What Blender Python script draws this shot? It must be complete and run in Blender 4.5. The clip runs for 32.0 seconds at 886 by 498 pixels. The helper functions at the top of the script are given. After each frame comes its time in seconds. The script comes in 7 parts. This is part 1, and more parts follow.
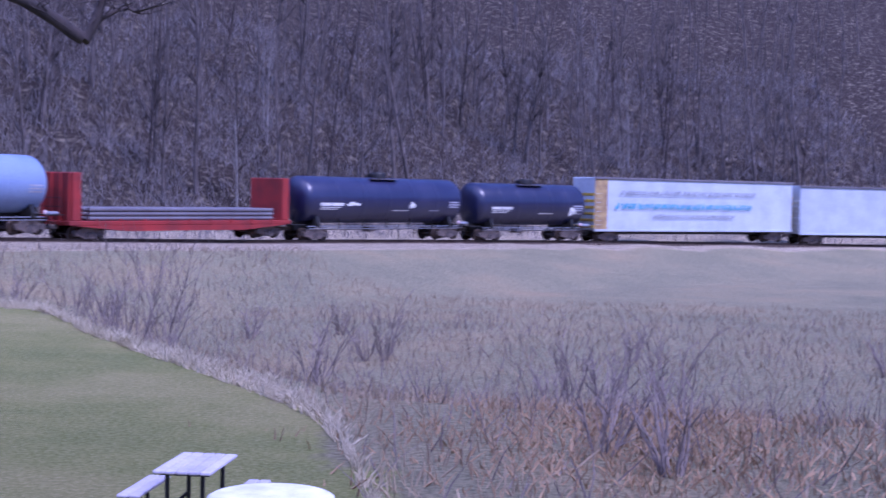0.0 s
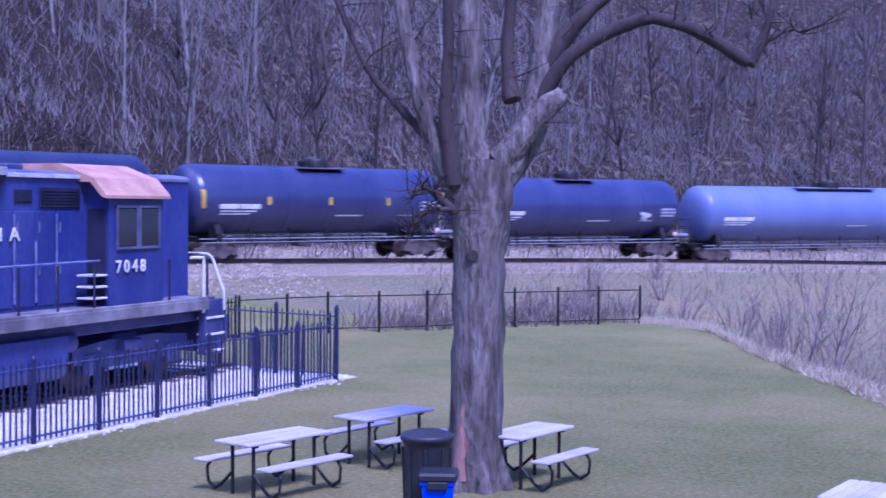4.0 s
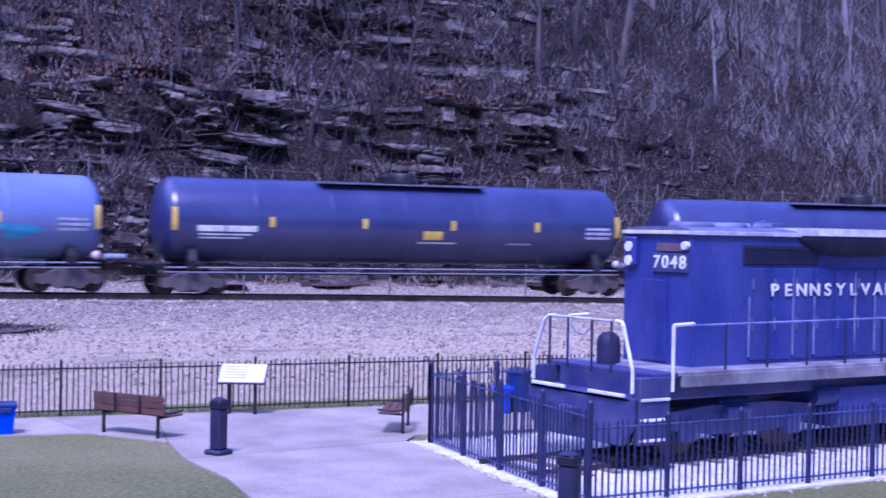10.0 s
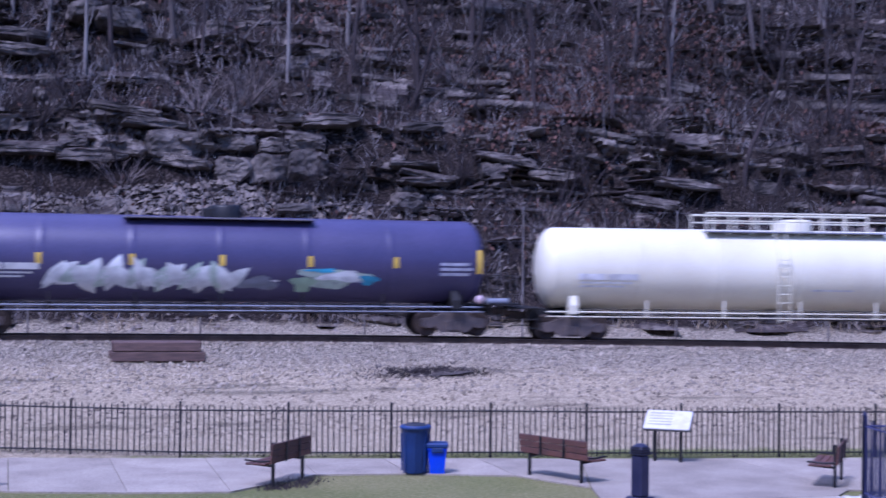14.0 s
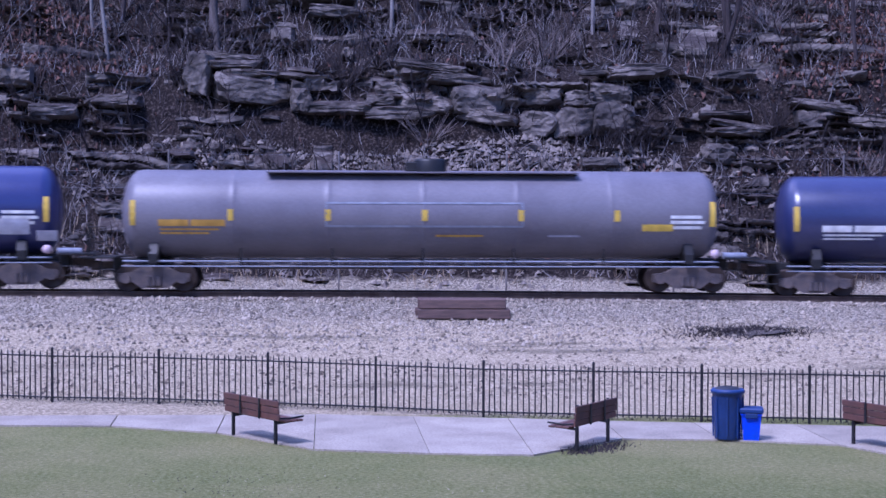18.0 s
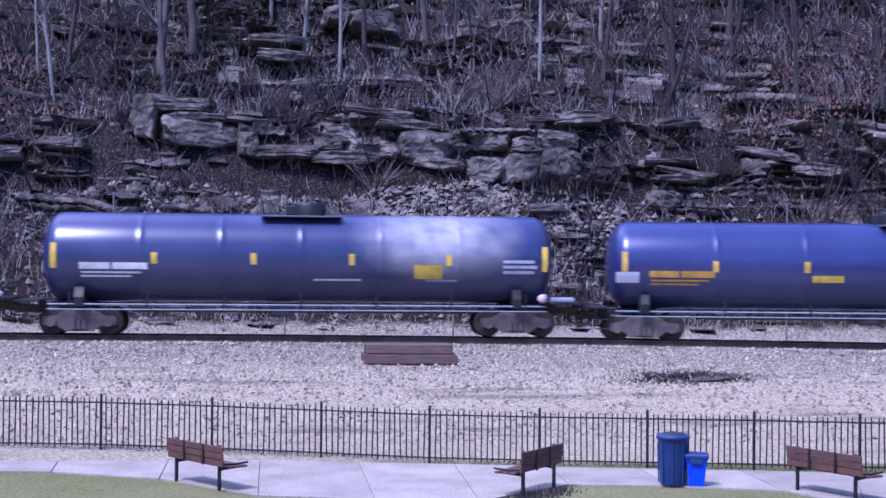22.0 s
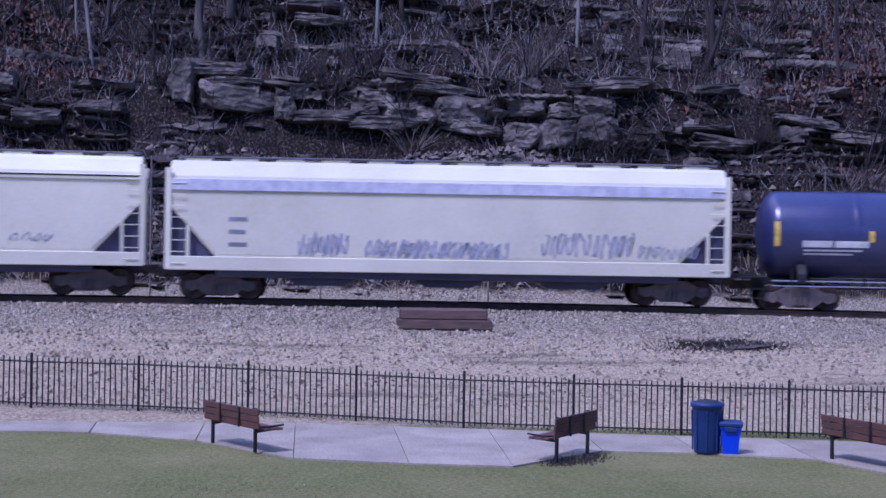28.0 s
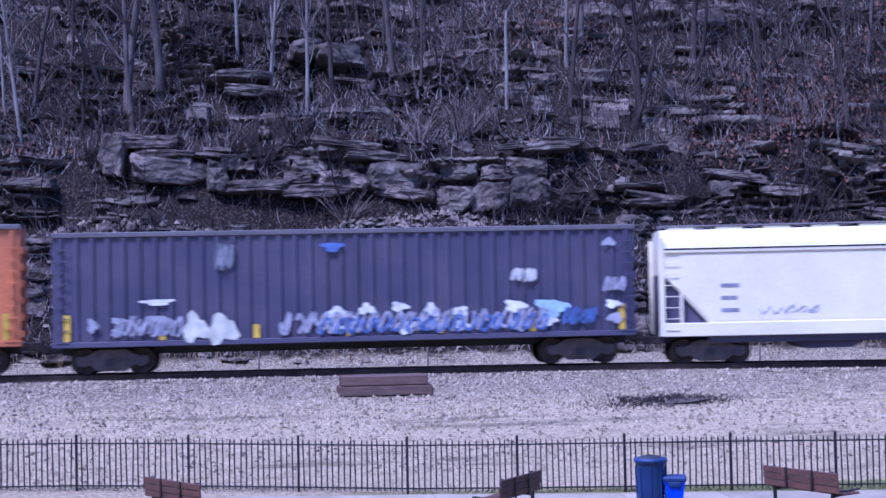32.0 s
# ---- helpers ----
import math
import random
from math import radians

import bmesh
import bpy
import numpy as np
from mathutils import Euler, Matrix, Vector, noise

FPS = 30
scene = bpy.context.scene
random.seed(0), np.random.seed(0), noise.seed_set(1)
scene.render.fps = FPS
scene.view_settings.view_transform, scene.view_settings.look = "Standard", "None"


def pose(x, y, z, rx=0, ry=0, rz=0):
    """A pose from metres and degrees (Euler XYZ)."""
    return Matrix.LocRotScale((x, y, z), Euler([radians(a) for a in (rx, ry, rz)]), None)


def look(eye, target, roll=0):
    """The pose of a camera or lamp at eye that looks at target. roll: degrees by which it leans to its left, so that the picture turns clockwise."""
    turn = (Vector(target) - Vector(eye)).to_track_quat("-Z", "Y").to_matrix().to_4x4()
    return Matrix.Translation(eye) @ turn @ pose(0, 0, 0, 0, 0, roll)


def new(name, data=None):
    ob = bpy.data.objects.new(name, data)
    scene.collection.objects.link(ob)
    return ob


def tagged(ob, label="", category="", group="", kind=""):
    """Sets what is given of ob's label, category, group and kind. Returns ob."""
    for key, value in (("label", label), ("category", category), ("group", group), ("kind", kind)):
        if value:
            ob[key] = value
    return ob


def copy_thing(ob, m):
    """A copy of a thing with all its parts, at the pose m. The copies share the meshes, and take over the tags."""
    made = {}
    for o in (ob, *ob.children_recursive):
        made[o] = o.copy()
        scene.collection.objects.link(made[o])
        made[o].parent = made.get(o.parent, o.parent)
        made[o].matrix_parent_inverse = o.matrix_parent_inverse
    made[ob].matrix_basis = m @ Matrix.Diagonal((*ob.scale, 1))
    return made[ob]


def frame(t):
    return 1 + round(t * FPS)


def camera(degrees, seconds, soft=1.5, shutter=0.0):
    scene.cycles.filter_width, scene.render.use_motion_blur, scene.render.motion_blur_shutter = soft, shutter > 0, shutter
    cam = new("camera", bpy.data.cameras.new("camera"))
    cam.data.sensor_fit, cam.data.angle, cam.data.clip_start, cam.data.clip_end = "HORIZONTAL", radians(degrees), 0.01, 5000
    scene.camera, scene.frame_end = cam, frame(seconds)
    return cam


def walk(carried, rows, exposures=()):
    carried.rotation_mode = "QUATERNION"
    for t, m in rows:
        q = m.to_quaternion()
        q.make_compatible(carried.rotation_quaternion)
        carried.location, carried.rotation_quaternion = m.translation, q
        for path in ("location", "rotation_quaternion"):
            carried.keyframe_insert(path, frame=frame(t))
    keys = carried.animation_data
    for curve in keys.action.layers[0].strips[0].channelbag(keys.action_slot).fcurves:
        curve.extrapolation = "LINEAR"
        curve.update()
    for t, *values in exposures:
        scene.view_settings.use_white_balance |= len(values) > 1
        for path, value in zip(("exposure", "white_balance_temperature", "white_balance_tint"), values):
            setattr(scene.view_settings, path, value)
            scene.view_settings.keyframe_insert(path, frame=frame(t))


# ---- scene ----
EXPOSURES = [(0.0, 1.15, 4670, 52), (4.0, 1.3, 4470, 58), (8.0, 1.35, 4570, 60), (10.0, 1.32, 4500, 60), (11.0, 1.22, 4410, 55), (12.0, 1.18, 4510, 52), (13.0, 0.95, 4610, 45), (14.0, 1.08, 4660, 42), (15.0, 1.48, 4610, 40), (18.0, 1.25, 4610, 43), (22.0, 1.5, 4660, 41), (25.0, 1.6, 4710, 38), (28.0, 0.78, 4660, 43), (29.0, 0.55, 4700, 43), (30.0, 0.6, 4710, 43), (31.0, 0.78, 4810, 41), (32.0, 1.34, 4510, 43)]


LENS = 34.82
# seconds, x, y, z, tilt, turn, lean
PATH = [
    (0.000, -0.970, 3.308, 3.824, -2.302, -3.270, 1.174),
    (0.500, -0.970, 3.308, 3.824, -2.500, 0.000, 0.456),
    (1.000, -0.970, 3.308, 3.824, -2.190, 3.768, 0.985),
    (1.500, -0.970, 3.308, 3.824, -1.466, 7.273, -0.060),
    (2.000, -0.970, 3.308, 3.824, -1.577, 9.057, -0.228),
    (2.500, -0.970, 3.308, 3.824, -1.057, 13.175, -0.144),
    (3.000, -0.970, 3.308, 3.824, -1.865, 16.414, 0.505),
    (3.500, -0.970, 3.308, 3.824, -1.723, 20.188, 0.657),
    (4.000, -0.970, 3.308, 3.824, -1.779, 23.237, 0.319),
    (4.500, 0.716, -1.501, 4.250, -2.688, 25.510, 0.530),
    (6.500, 0.849, -1.116, 4.250, -2.352, 37.245, 1.108),
    (7.000, 0.721, -0.861, 4.250, -2.217, 39.943, 1.332),
    (7.500, 0.737, -0.801, 4.250, -2.465, 42.614, 1.316),
    (8.000, 0.886, -0.876, 4.250, -2.395, 45.346, 1.060),
    (8.500, 1.149, -1.033, 4.250, -1.846, 48.057, 0.710),
    (9.000, 1.022, -0.819, 4.250, -1.810, 51.319, 1.289),
    (9.500, 1.106, -0.803, 4.250, -1.044, 54.003, 1.540),
    (10.000, 1.158, -0.759, 4.250, -0.670, 56.749, 1.078),
    (10.500, 1.151, -0.681, 4.250, -1.117, 59.378, 0.191),
    (11.000, 1.961, -1.179, 4.250, 0.112, 58.990, -2.425),
    (11.500, 2.287, -1.364, 4.250, -1.500, 59.192, -2.259),
    (12.000, 2.876, -1.571, 4.250, -1.860, 61.352, -2.509),
    (12.500, 3.181, -1.462, 4.250, -1.422, 65.320, -1.008),
    (13.000, 2.752, -1.039, 4.250, -0.478, 69.318, 0.081),
    (13.500, 2.065, -0.664, 4.250, 0.447, 72.178, 0.181),
    (14.000, 1.164, -0.322, 4.250, 0.897, 74.553, 0.699),
    (14.500, -0.180, 0.029, 4.250, -1.431, 80.722, -0.031),
    (15.000, -0.803, 0.049, 4.250, -1.868, 86.528, -0.795),
    (15.500, -0.521, 0.020, 4.250, -2.107, 87.833, -0.708),
    (17.500, -0.020, 0.001, 4.250, -1.232, 87.265, 0.128),
    (18.000, -0.002, 0.000, 4.250, -0.999, 87.048, 0.158),
    (18.500, 0.007, -0.000, 4.250, -0.360, 86.521, -0.574),
    (19.000, -0.003, 0.000, 4.250, -0.602, 86.750, -0.429),
    (19.500, -0.015, 0.001, 4.250, -0.967, 86.696, -0.055),
    (20.000, -0.005, 0.000, 4.250, -1.250, 86.556, 0.409),
    (20.500, 0.026, -0.002, 4.250, -0.919, 86.590, 0.684),
    (21.000, 0.009, -0.001, 4.250, -0.253, 86.047, 0.990),
    (21.500, -0.017, 0.001, 4.250, 0.492, 85.635, 0.939),
    (22.000, -0.026, 0.002, 4.250, 0.833, 84.907, 0.470),
    (22.500, -0.006, 0.001, 4.250, 1.225, 84.696, 0.013),
    (23.000, 0.004, -0.000, 4.250, 0.985, 84.745, -0.305),
    (23.500, -0.011, 0.001, 4.250, 0.137, 85.079, 0.232),
    (24.000, 0.020, -0.002, 4.250, 0.649, 85.225, 0.252),
    (24.500, 0.014, -0.001, 4.250, 0.873, 85.396, 0.321),
    (25.000, 0.035, -0.003, 4.250, 1.080, 85.600, 0.453),
    (25.500, 0.014, -0.001, 4.250, 0.727, 85.662, 0.329),
    (27.500, 0.022, -0.001, 4.250, -0.154, 86.179, 0.023),
    (28.000, 0.015, -0.001, 4.250, -0.573, 86.335, 0.919),
    (28.500, -0.010, 0.001, 4.250, -1.483, 86.595, 0.972),
    (29.000, -0.012, 0.001, 4.250, -1.266, 85.979, -0.290),
    (29.500, -0.024, 0.002, 4.250, -1.478, 85.584, -0.882),
    (30.000, -0.043, 0.003, 4.250, -1.413, 85.373, -1.312),
    (30.500, -0.015, 0.001, 4.250, 0.158, 84.402, -1.164),
    (31.000, -0.000, 0.000, 4.250, 0.914, 84.051, -0.628),
    (31.500, 0.010, -0.001, 4.250, 1.861, 83.222, -0.727),
    (32.000, 0.035, -0.004, 4.250, 2.035, 83.765, -1.204),
]
cam = camera(LENS, 32.0, soft=1.5, shutter=0.4)
walk(cam, [(t, pose(x, y, z, 90 + tilt, 0, turn) @ pose(0, 0, 0, 0, 0, lean)) for t, x, y, z, tilt, turn, lean in PATH],
     exposures=EXPOSURES)


# ---- light ----
world = bpy.data.worlds.new("sky")
scene.world = world
world.use_nodes = True
wn = world.node_tree
sky = wn.nodes.new("ShaderNodeTexSky")
sky.sky_type, sky.sun_disc = "NISHITA", False
sky.sun_elevation, sky.sun_rotation = radians(56), radians(225)
wn.links.new(sky.outputs[0], wn.nodes["Background"].inputs[0])
wn.nodes["Background"].inputs[1].default_value = 0.09
sun = new("sun", bpy.data.lights.new("sun", "SUN"))
sun.data.energy, sun.data.angle, sun.data.color = 1.9, radians(16), (1.0, 0.91, 0.77)
sun.matrix_world = look((0, 0, 60), (-33, 33, -10))


# ---- materials ----
def mat(name, color, rough=0.6, metal=0.0, other=None, scale=3.0, fine=40.0, bump=0.0, grain=0.25, spec=0.5, stretch=(1, 1, 1), fixed=False):
    """A surface with two scales of variation: patches between color and other, and fine grain; bump in metres; fixed: laid in the world's space."""
    m = bpy.data.materials.new(name)
    m.use_nodes = True
    t = m.node_tree
    b = t.nodes["Principled BSDF"]
    b.inputs["Roughness"].default_value, b.inputs["Metallic"].default_value = rough, metal
    b.inputs["Specular IOR Level"].default_value = spec
    other = other or tuple(c * 0.7 for c in color)
    co, mp = t.nodes.new("ShaderNodeTexCoord"), t.nodes.new("ShaderNodeMapping")
    mp.inputs["Scale"].default_value = stretch
    place = t.nodes.new("ShaderNodeNewGeometry").outputs["Position"] if fixed else co.outputs["Object"]
    t.links.new(place, mp.inputs[0])
    n1, n2 = t.nodes.new("ShaderNodeTexNoise"), t.nodes.new("ShaderNodeTexNoise")
    for n, s, dt in ((n1, scale, 4.0), (n2, fine, 3.0)):
        n.inputs["Scale"].default_value, n.inputs["Detail"].default_value = s, dt
        t.links.new(mp.outputs[0], n.inputs["Vector"])
    ramp = t.nodes.new("ShaderNodeValToRGB")
    ramp.color_ramp.elements[0].position, ramp.color_ramp.elements[1].position = 0.36, 0.66
    ramp.color_ramp.elements[0].color, ramp.color_ramp.elements[1].color = (*color, 1), (*other, 1)
    t.links.new(n1.outputs[0], ramp.inputs[0])
    mix = t.nodes.new("ShaderNodeMix")
    mix.data_type, mix.blend_type = "RGBA", "OVERLAY"
    mix.inputs[0].default_value = grain
    t.links.new(ramp.outputs[0], mix.inputs[6])
    t.links.new(n2.outputs[0], mix.inputs[7])
    info, vary = t.nodes.new("ShaderNodeObjectInfo"), t.nodes.new("ShaderNodeHueSaturation")
    span = t.nodes.new("ShaderNodeMapRange")
    span.inputs["To Min"].default_value, span.inputs["To Max"].default_value = 0.9, 1.1
    t.links.new(info.outputs["Random"], span.inputs[0])
    t.links.new(span.outputs[0], vary.inputs["Value"])
    t.links.new(mix.outputs[2], vary.inputs["Color"])
    t.links.new(vary.outputs[0], b.inputs["Base Color"])
    if bump:
        bp = t.nodes.new("ShaderNodeBump")
        bp.inputs["Distance"].default_value = bump
        t.links.new(n2.outputs[0], bp.inputs["Height"])
        t.links.new(bp.outputs[0], b.inputs["Normal"])
    return m


STEEL = mat("rail_steel", (0.10, 0.075, 0.06), 0.5, 0.6, (0.05, 0.035, 0.03), 2, 60, 0.002)
BLACK = mat("black_steel", (0.012, 0.012, 0.014), 0.45, 0.2, (0.03, 0.028, 0.027), 2, 50, 0.001)
TRUCK = mat("truck_iron", (0.10, 0.085, 0.085), 0.7, 0.1, (0.18, 0.14, 0.12), 3, 40, 0.004)
TANK_BLACK = mat("tank_black", (0.028, 0.034, 0.105), 0.3, 0.0, (0.05, 0.056, 0.14), 0.5, 12, 0.0, 0.3, 0.8)
TANK_INK = mat("tank_ink_black", (0.014, 0.016, 0.055), 0.32, 0.0, (0.028, 0.03, 0.075), 0.5, 12, 0.0, 0.3, 0.8)
TANK_PLUM = mat("tank_plum_black", (0.055, 0.05, 0.125), 0.42, 0.0, (0.075, 0.066, 0.15), 0.5, 12, 0.0, 0.3, 0.6)
TANK_GLOSS = mat("tank_glossy_blue", (0.035, 0.042, 0.15), 0.3, 0.25, (0.05, 0.06, 0.18), 0.5, 12, 0.0, 0.2, 1.0)
TANK_GREY = mat("tank_grey", (0.175, 0.165, 0.185), 0.45, 0.0, (0.125, 0.115, 0.135), 0.5, 12)
TANK_BLUE = mat("tank_blue_grey", (0.13, 0.17, 0.33), 0.4, 0.0, (0.17, 0.21, 0.36), 0.45, 12)
TANK_PALE = mat("tank_pale", (0.25, 0.325, 0.50), 0.42, 0.0, (0.19, 0.26, 0.45), 0.4, 12)
TANK_WHITE = mat("tank_white", (0.84, 0.81, 0.62), 0.4, 0.0, (0.72, 0.68, 0.52), 0.4, 14)
HOPPER = mat("hopper_paint", (0.83, 0.79, 0.61), 0.5, 0.0, (0.70, 0.665, 0.515), 0.35, 10)
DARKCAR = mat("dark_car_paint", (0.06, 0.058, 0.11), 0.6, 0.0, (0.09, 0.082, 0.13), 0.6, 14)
RED = mat("red_paint", (0.36, 0.035, 0.03), 0.55, 0.0, (0.22, 0.03, 0.03), 1, 20)
ORANGE = mat("orange_paint", (0.62, 0.20, 0.07), 0.55, 0.0, (0.45, 0.15, 0.07), 1, 20)
YELLOW = mat("yellow_tape", (0.72, 0.50, 0.06), 0.5)
TANK_STAINED = mat("tank_black_dusty", (0.028, 0.034, 0.105), 0.3, 0.0, (0.05, 0.056, 0.14), 0.5, 12, 0.0, 0.3, 0.8)


def dust(m, at, size, color):
    """Lays a soft cloud of pale dust on a paint: a fading ball round one place, broken by noise."""
    t = m.node_tree
    b = t.nodes["Principled BSDF"]
    old = b.inputs["Base Color"].links[0].from_socket
    co, mp, ball = t.nodes.new("ShaderNodeTexCoord"), t.nodes.new("ShaderNodeMapping"), t.nodes.new("ShaderNodeTexGradient")
    mp.vector_type, ball.gradient_type = "TEXTURE", "SPHERICAL"
    mp.inputs["Location"].default_value, mp.inputs["Scale"].default_value = at, size
    t.links.new(co.outputs["Object"], mp.inputs[0])
    t.links.new(mp.outputs[0], ball.inputs[0])
    n, k, mix = t.nodes.new("ShaderNodeTexNoise"), t.nodes.new("ShaderNodeMath"), t.nodes.new("ShaderNodeMix")
    n.inputs["Scale"].default_value = 1.6
    t.links.new(co.outputs["Object"], n.inputs["Vector"])
    k.operation, k.use_clamp, mix.data_type = "MULTIPLY", True, "RGBA"
    t.links.new(ball.outputs[1], k.inputs[0])
    t.links.new(n.outputs[0], k.inputs[1])
    grow = t.nodes.new("ShaderNodeMath")
    grow.operation, grow.use_clamp = "MULTIPLY", True
    grow.inputs[1].default_value = 2.2
    t.links.new(k.outputs[0], grow.inputs[0])
    t.links.new(grow.outputs[0], mix.inputs[0])
    t.links.new(old, mix.inputs[6])
    mix.inputs[7].default_value = (*color, 1)
    t.links.new(mix.outputs[2], b.inputs["Base Color"])


dust(TANK_STAINED, (4.4, -1.0, 3.2), (3.0, 2.4, 1.5), (0.42, 0.40, 0.42))
WHITE = mat("white_paint", (0.80, 0.80, 0.78), 0.5)
REEFER = mat("refrigerator_car_paint", (0.52, 0.58, 0.64), 0.5, 0.0, (0.42, 0.47, 0.54), 0.6, 10)
PAD = mat("dark_timber", (0.15, 0.095, 0.08), 0.85, 0, (0.09, 0.06, 0.052), 2, 30, 0.006, stretch=(1, 6, 6))
WOOD = mat("grey_wood", (0.22, 0.17, 0.13), 0.8, 0, (0.13, 0.10, 0.08), 2, 30, 0.004, stretch=(1, 8, 8))


# ---- shapes ----
class Shape:
    """Points and faces of one part, gathered before they become a mesh."""

    def __init__(self):
        self.v, self.f, self.s = [], [], []

    def add(self, verts, faces, smooth=False):
        n = len(self.v)
        self.v += [tuple(p) for p in verts]
        self.f += [tuple(n + i for i in q) for q in faces]
        self.s += [smooth] * len(faces)
        return self

    def box(self, x0, x1, y0, y1, z0, z1, m=None):
        p = [Vector((x, y, z)) for x in (x0, x1) for y in (y0, y1) for z in (z0, z1)]
        if m:
            p = [m @ q for q in p]
        return self.add(p, [(0, 1, 3, 2), (4, 6, 7, 5), (0, 4, 5, 1), (2, 3, 7, 6), (0, 2, 6, 4), (1, 5, 7, 3)])

    def block(self, x0, x1, y0, y1, z0, z1, c=0.02, m=None):
        """A box with chamfered edges."""
        bm = bmesh.new()
        bmesh.ops.create_cube(bm, size=1)
        for q in bm.verts:
            q.co = Vector(((x0 + x1) / 2 + q.co.x * (x1 - x0), (y0 + y1) / 2 + q.co.y * (y1 - y0), (z0 + z1) / 2 + q.co.z * (z1 - z0)))
        bmesh.ops.bevel(bm, geom=bm.edges[:], offset=c, segments=1, affect="EDGES")
        bm.verts.index_update()
        self.add([m @ q.co if m else q.co for q in bm.verts], [[q.index for q in f.verts] for f in bm.faces])
        bm.free()
        return self

    def tube(self, a, b, r, n=8, r2=None, caps=True):
        a, b = Vector(a), Vector(b)
        w = (b - a).normalized()
        u = w.orthogonal().normalized()
        k = w.cross(u)
        r2 = r if r2 is None else r2
        ring = [(math.cos(2 * math.pi * i / n), math.sin(2 * math.pi * i / n)) for i in range(n)]
        p = [a + r * (c * u + s * k) for c, s in ring] + [b + r2 * (c * u + s * k) for c, s in ring]
        self.add(p, [(i, (i + 1) % n, n + (i + 1) % n, n + i) for i in range(n)], True)
        if caps:
            self.add(p, [tuple(range(n))[::-1], tuple(range(n, 2 * n))])
        return self

    def loft(self, line, n=10, rough=0.0, rng=None):
        """A closed skin through (centre, radius) pairs, with an uneven surface."""
        rows, u = [], None
        for i, (c, r) in enumerate(line):
            a, b = Vector(line[max(i - 1, 0)][0]), Vector(line[min(i + 1, len(line) - 1)][0])
            w = (b - a).normalized()
            u = (u - w * u.dot(w)).normalized() if u else w.orthogonal().normalized()
            k = w.cross(u)
            for j in range(n):
                t = 2 * math.pi * j / n
                e = r * (1 + (rng.uniform(-rough, rough) if rng else 0))
                rows.append(Vector(c) + e * (math.cos(t) * u + math.sin(t) * k))
        m = len(line)
        self.add(rows, [(i * n + j, i * n + (j + 1) % n, (i + 1) * n + (j + 1) % n, (i + 1) * n + j) for i in range(m - 1) for j in range(n)], True)
        return self.add(rows, [tuple(range(n))[::-1], tuple(range((m - 1) * n, m * n))])

    def pipe(self, pts, r, n=6):
        for a, b in zip(pts, pts[1:]):
            self.tube(a, b, r, n)
        return self

    def lathe(self, prof, n=32, axis="z", at=(0, 0, 0)):
        """Turns (radius, height) pairs round an axis."""
        p = []
        for r, h in prof:
            for i in range(n):
                c, s = r * math.cos(2 * math.pi * i / n), r * math.sin(2 * math.pi * i / n)
                q = (c, s, h) if axis == "z" else (h, c, s)
                p.append((q[0] + at[0], q[1] + at[1], q[2] + at[2]))
        m = len(prof)
        return self.add(p, [(j * n + i, j * n + (i + 1) % n, (j + 1) * n + (i + 1) % n, (j + 1) * n + i) for j in range(m - 1) for i in range(n)], True)

    def prism(self, outline, a, b, axis="y"):
        """An outline (two coordinates) pushed from a to b along an axis."""
        def put(u, w, d):
            return {"y": (u, d, w), "x": (d, u, w), "z": (u, w, d)}[axis]
        n = len(outline)
        p = [put(u, w, a) for u, w in outline] + [put(u, w, b) for u, w in outline]
        return self.add(p, [tuple(range(n))[::-1], tuple(range(n, 2 * n))] + [(i, (i + 1) % n, n + (i + 1) % n, n + i) for i in range(n)])

    def mesh(self, name, material):
        me = bpy.data.meshes.new(name)
        me.from_pydata(self.v, [], self.f)
        me.polygons.foreach_set("use_smooth", self.s)
        bm = bmesh.new()
        bm.from_mesh(me)
        bmesh.ops.recalc_face_normals(bm, faces=bm.faces[:])
        bm.to_mesh(me)
        bm.free()
        me.materials.append(material)
        return me


def part(name, shape, material, parent=None, label="", m=None):
    """One mesh object under a thing or under a part. shape: a Shape or a finished mesh."""
    ob = new(name, shape.mesh(name, material) if isinstance(shape, Shape) else shape)
    if parent:
        ob.parent = parent
    if m:
        ob.matrix_basis = m
    return tagged(ob, label)


def thing(name, label, category, group="", kind="", m=None):
    ob = new(name)
    ob.empty_display_size = 0.2
    if m:
        ob.matrix_basis = m
    return tagged(ob, label, category, group, kind)


# ---- plan: the railway curve ----
RADIUS, NEAR = 140.0, 46.5
CX = RADIUS - NEAR
RAIL_S, RAIL_Z = [-60, -30, 10, 35, 60, 85, 105, 140, 260], [2.3, 2.2, 2.0, 1.78, 1.35, 0.9, 0.45, 0.1, -1.2]


def rail_z(s):
    return float(np.interp(s, RAIL_S, RAIL_Z))


def on_track(s, off=0.0, z=0.0):
    """The pose at arc length s on the curve: x along it, y towards its outside (off metres out), z up from the rail's top."""
    a = s / RADIUS
    r = RADIUS + off
    return pose(CX - r * math.cos(a), r * math.sin(a), rail_z(s) + z, 0, 0, 90 - math.degrees(a))


def track_place(x, y):
    """Arc length and distance outside the curve of a place on the plan."""
    return RADIUS * np.arctan2(y, CX - x), np.hypot(x - CX, y) - RADIUS


LAWN_EDGE = [(-90, -4), (-24, 46.0), (-16.0, 48.0), (-14.2, 49.2), (-10.6, 47.2), (-8.3, 41.2), (-5.9, 36.3), (-4.0, 32.6), (-2.5, 29.5), (-1.7, 27.4), (-1.1, 23.7), (-0.6, 18.0), (0.6, 12.0), (12, 4), (40, -30)]


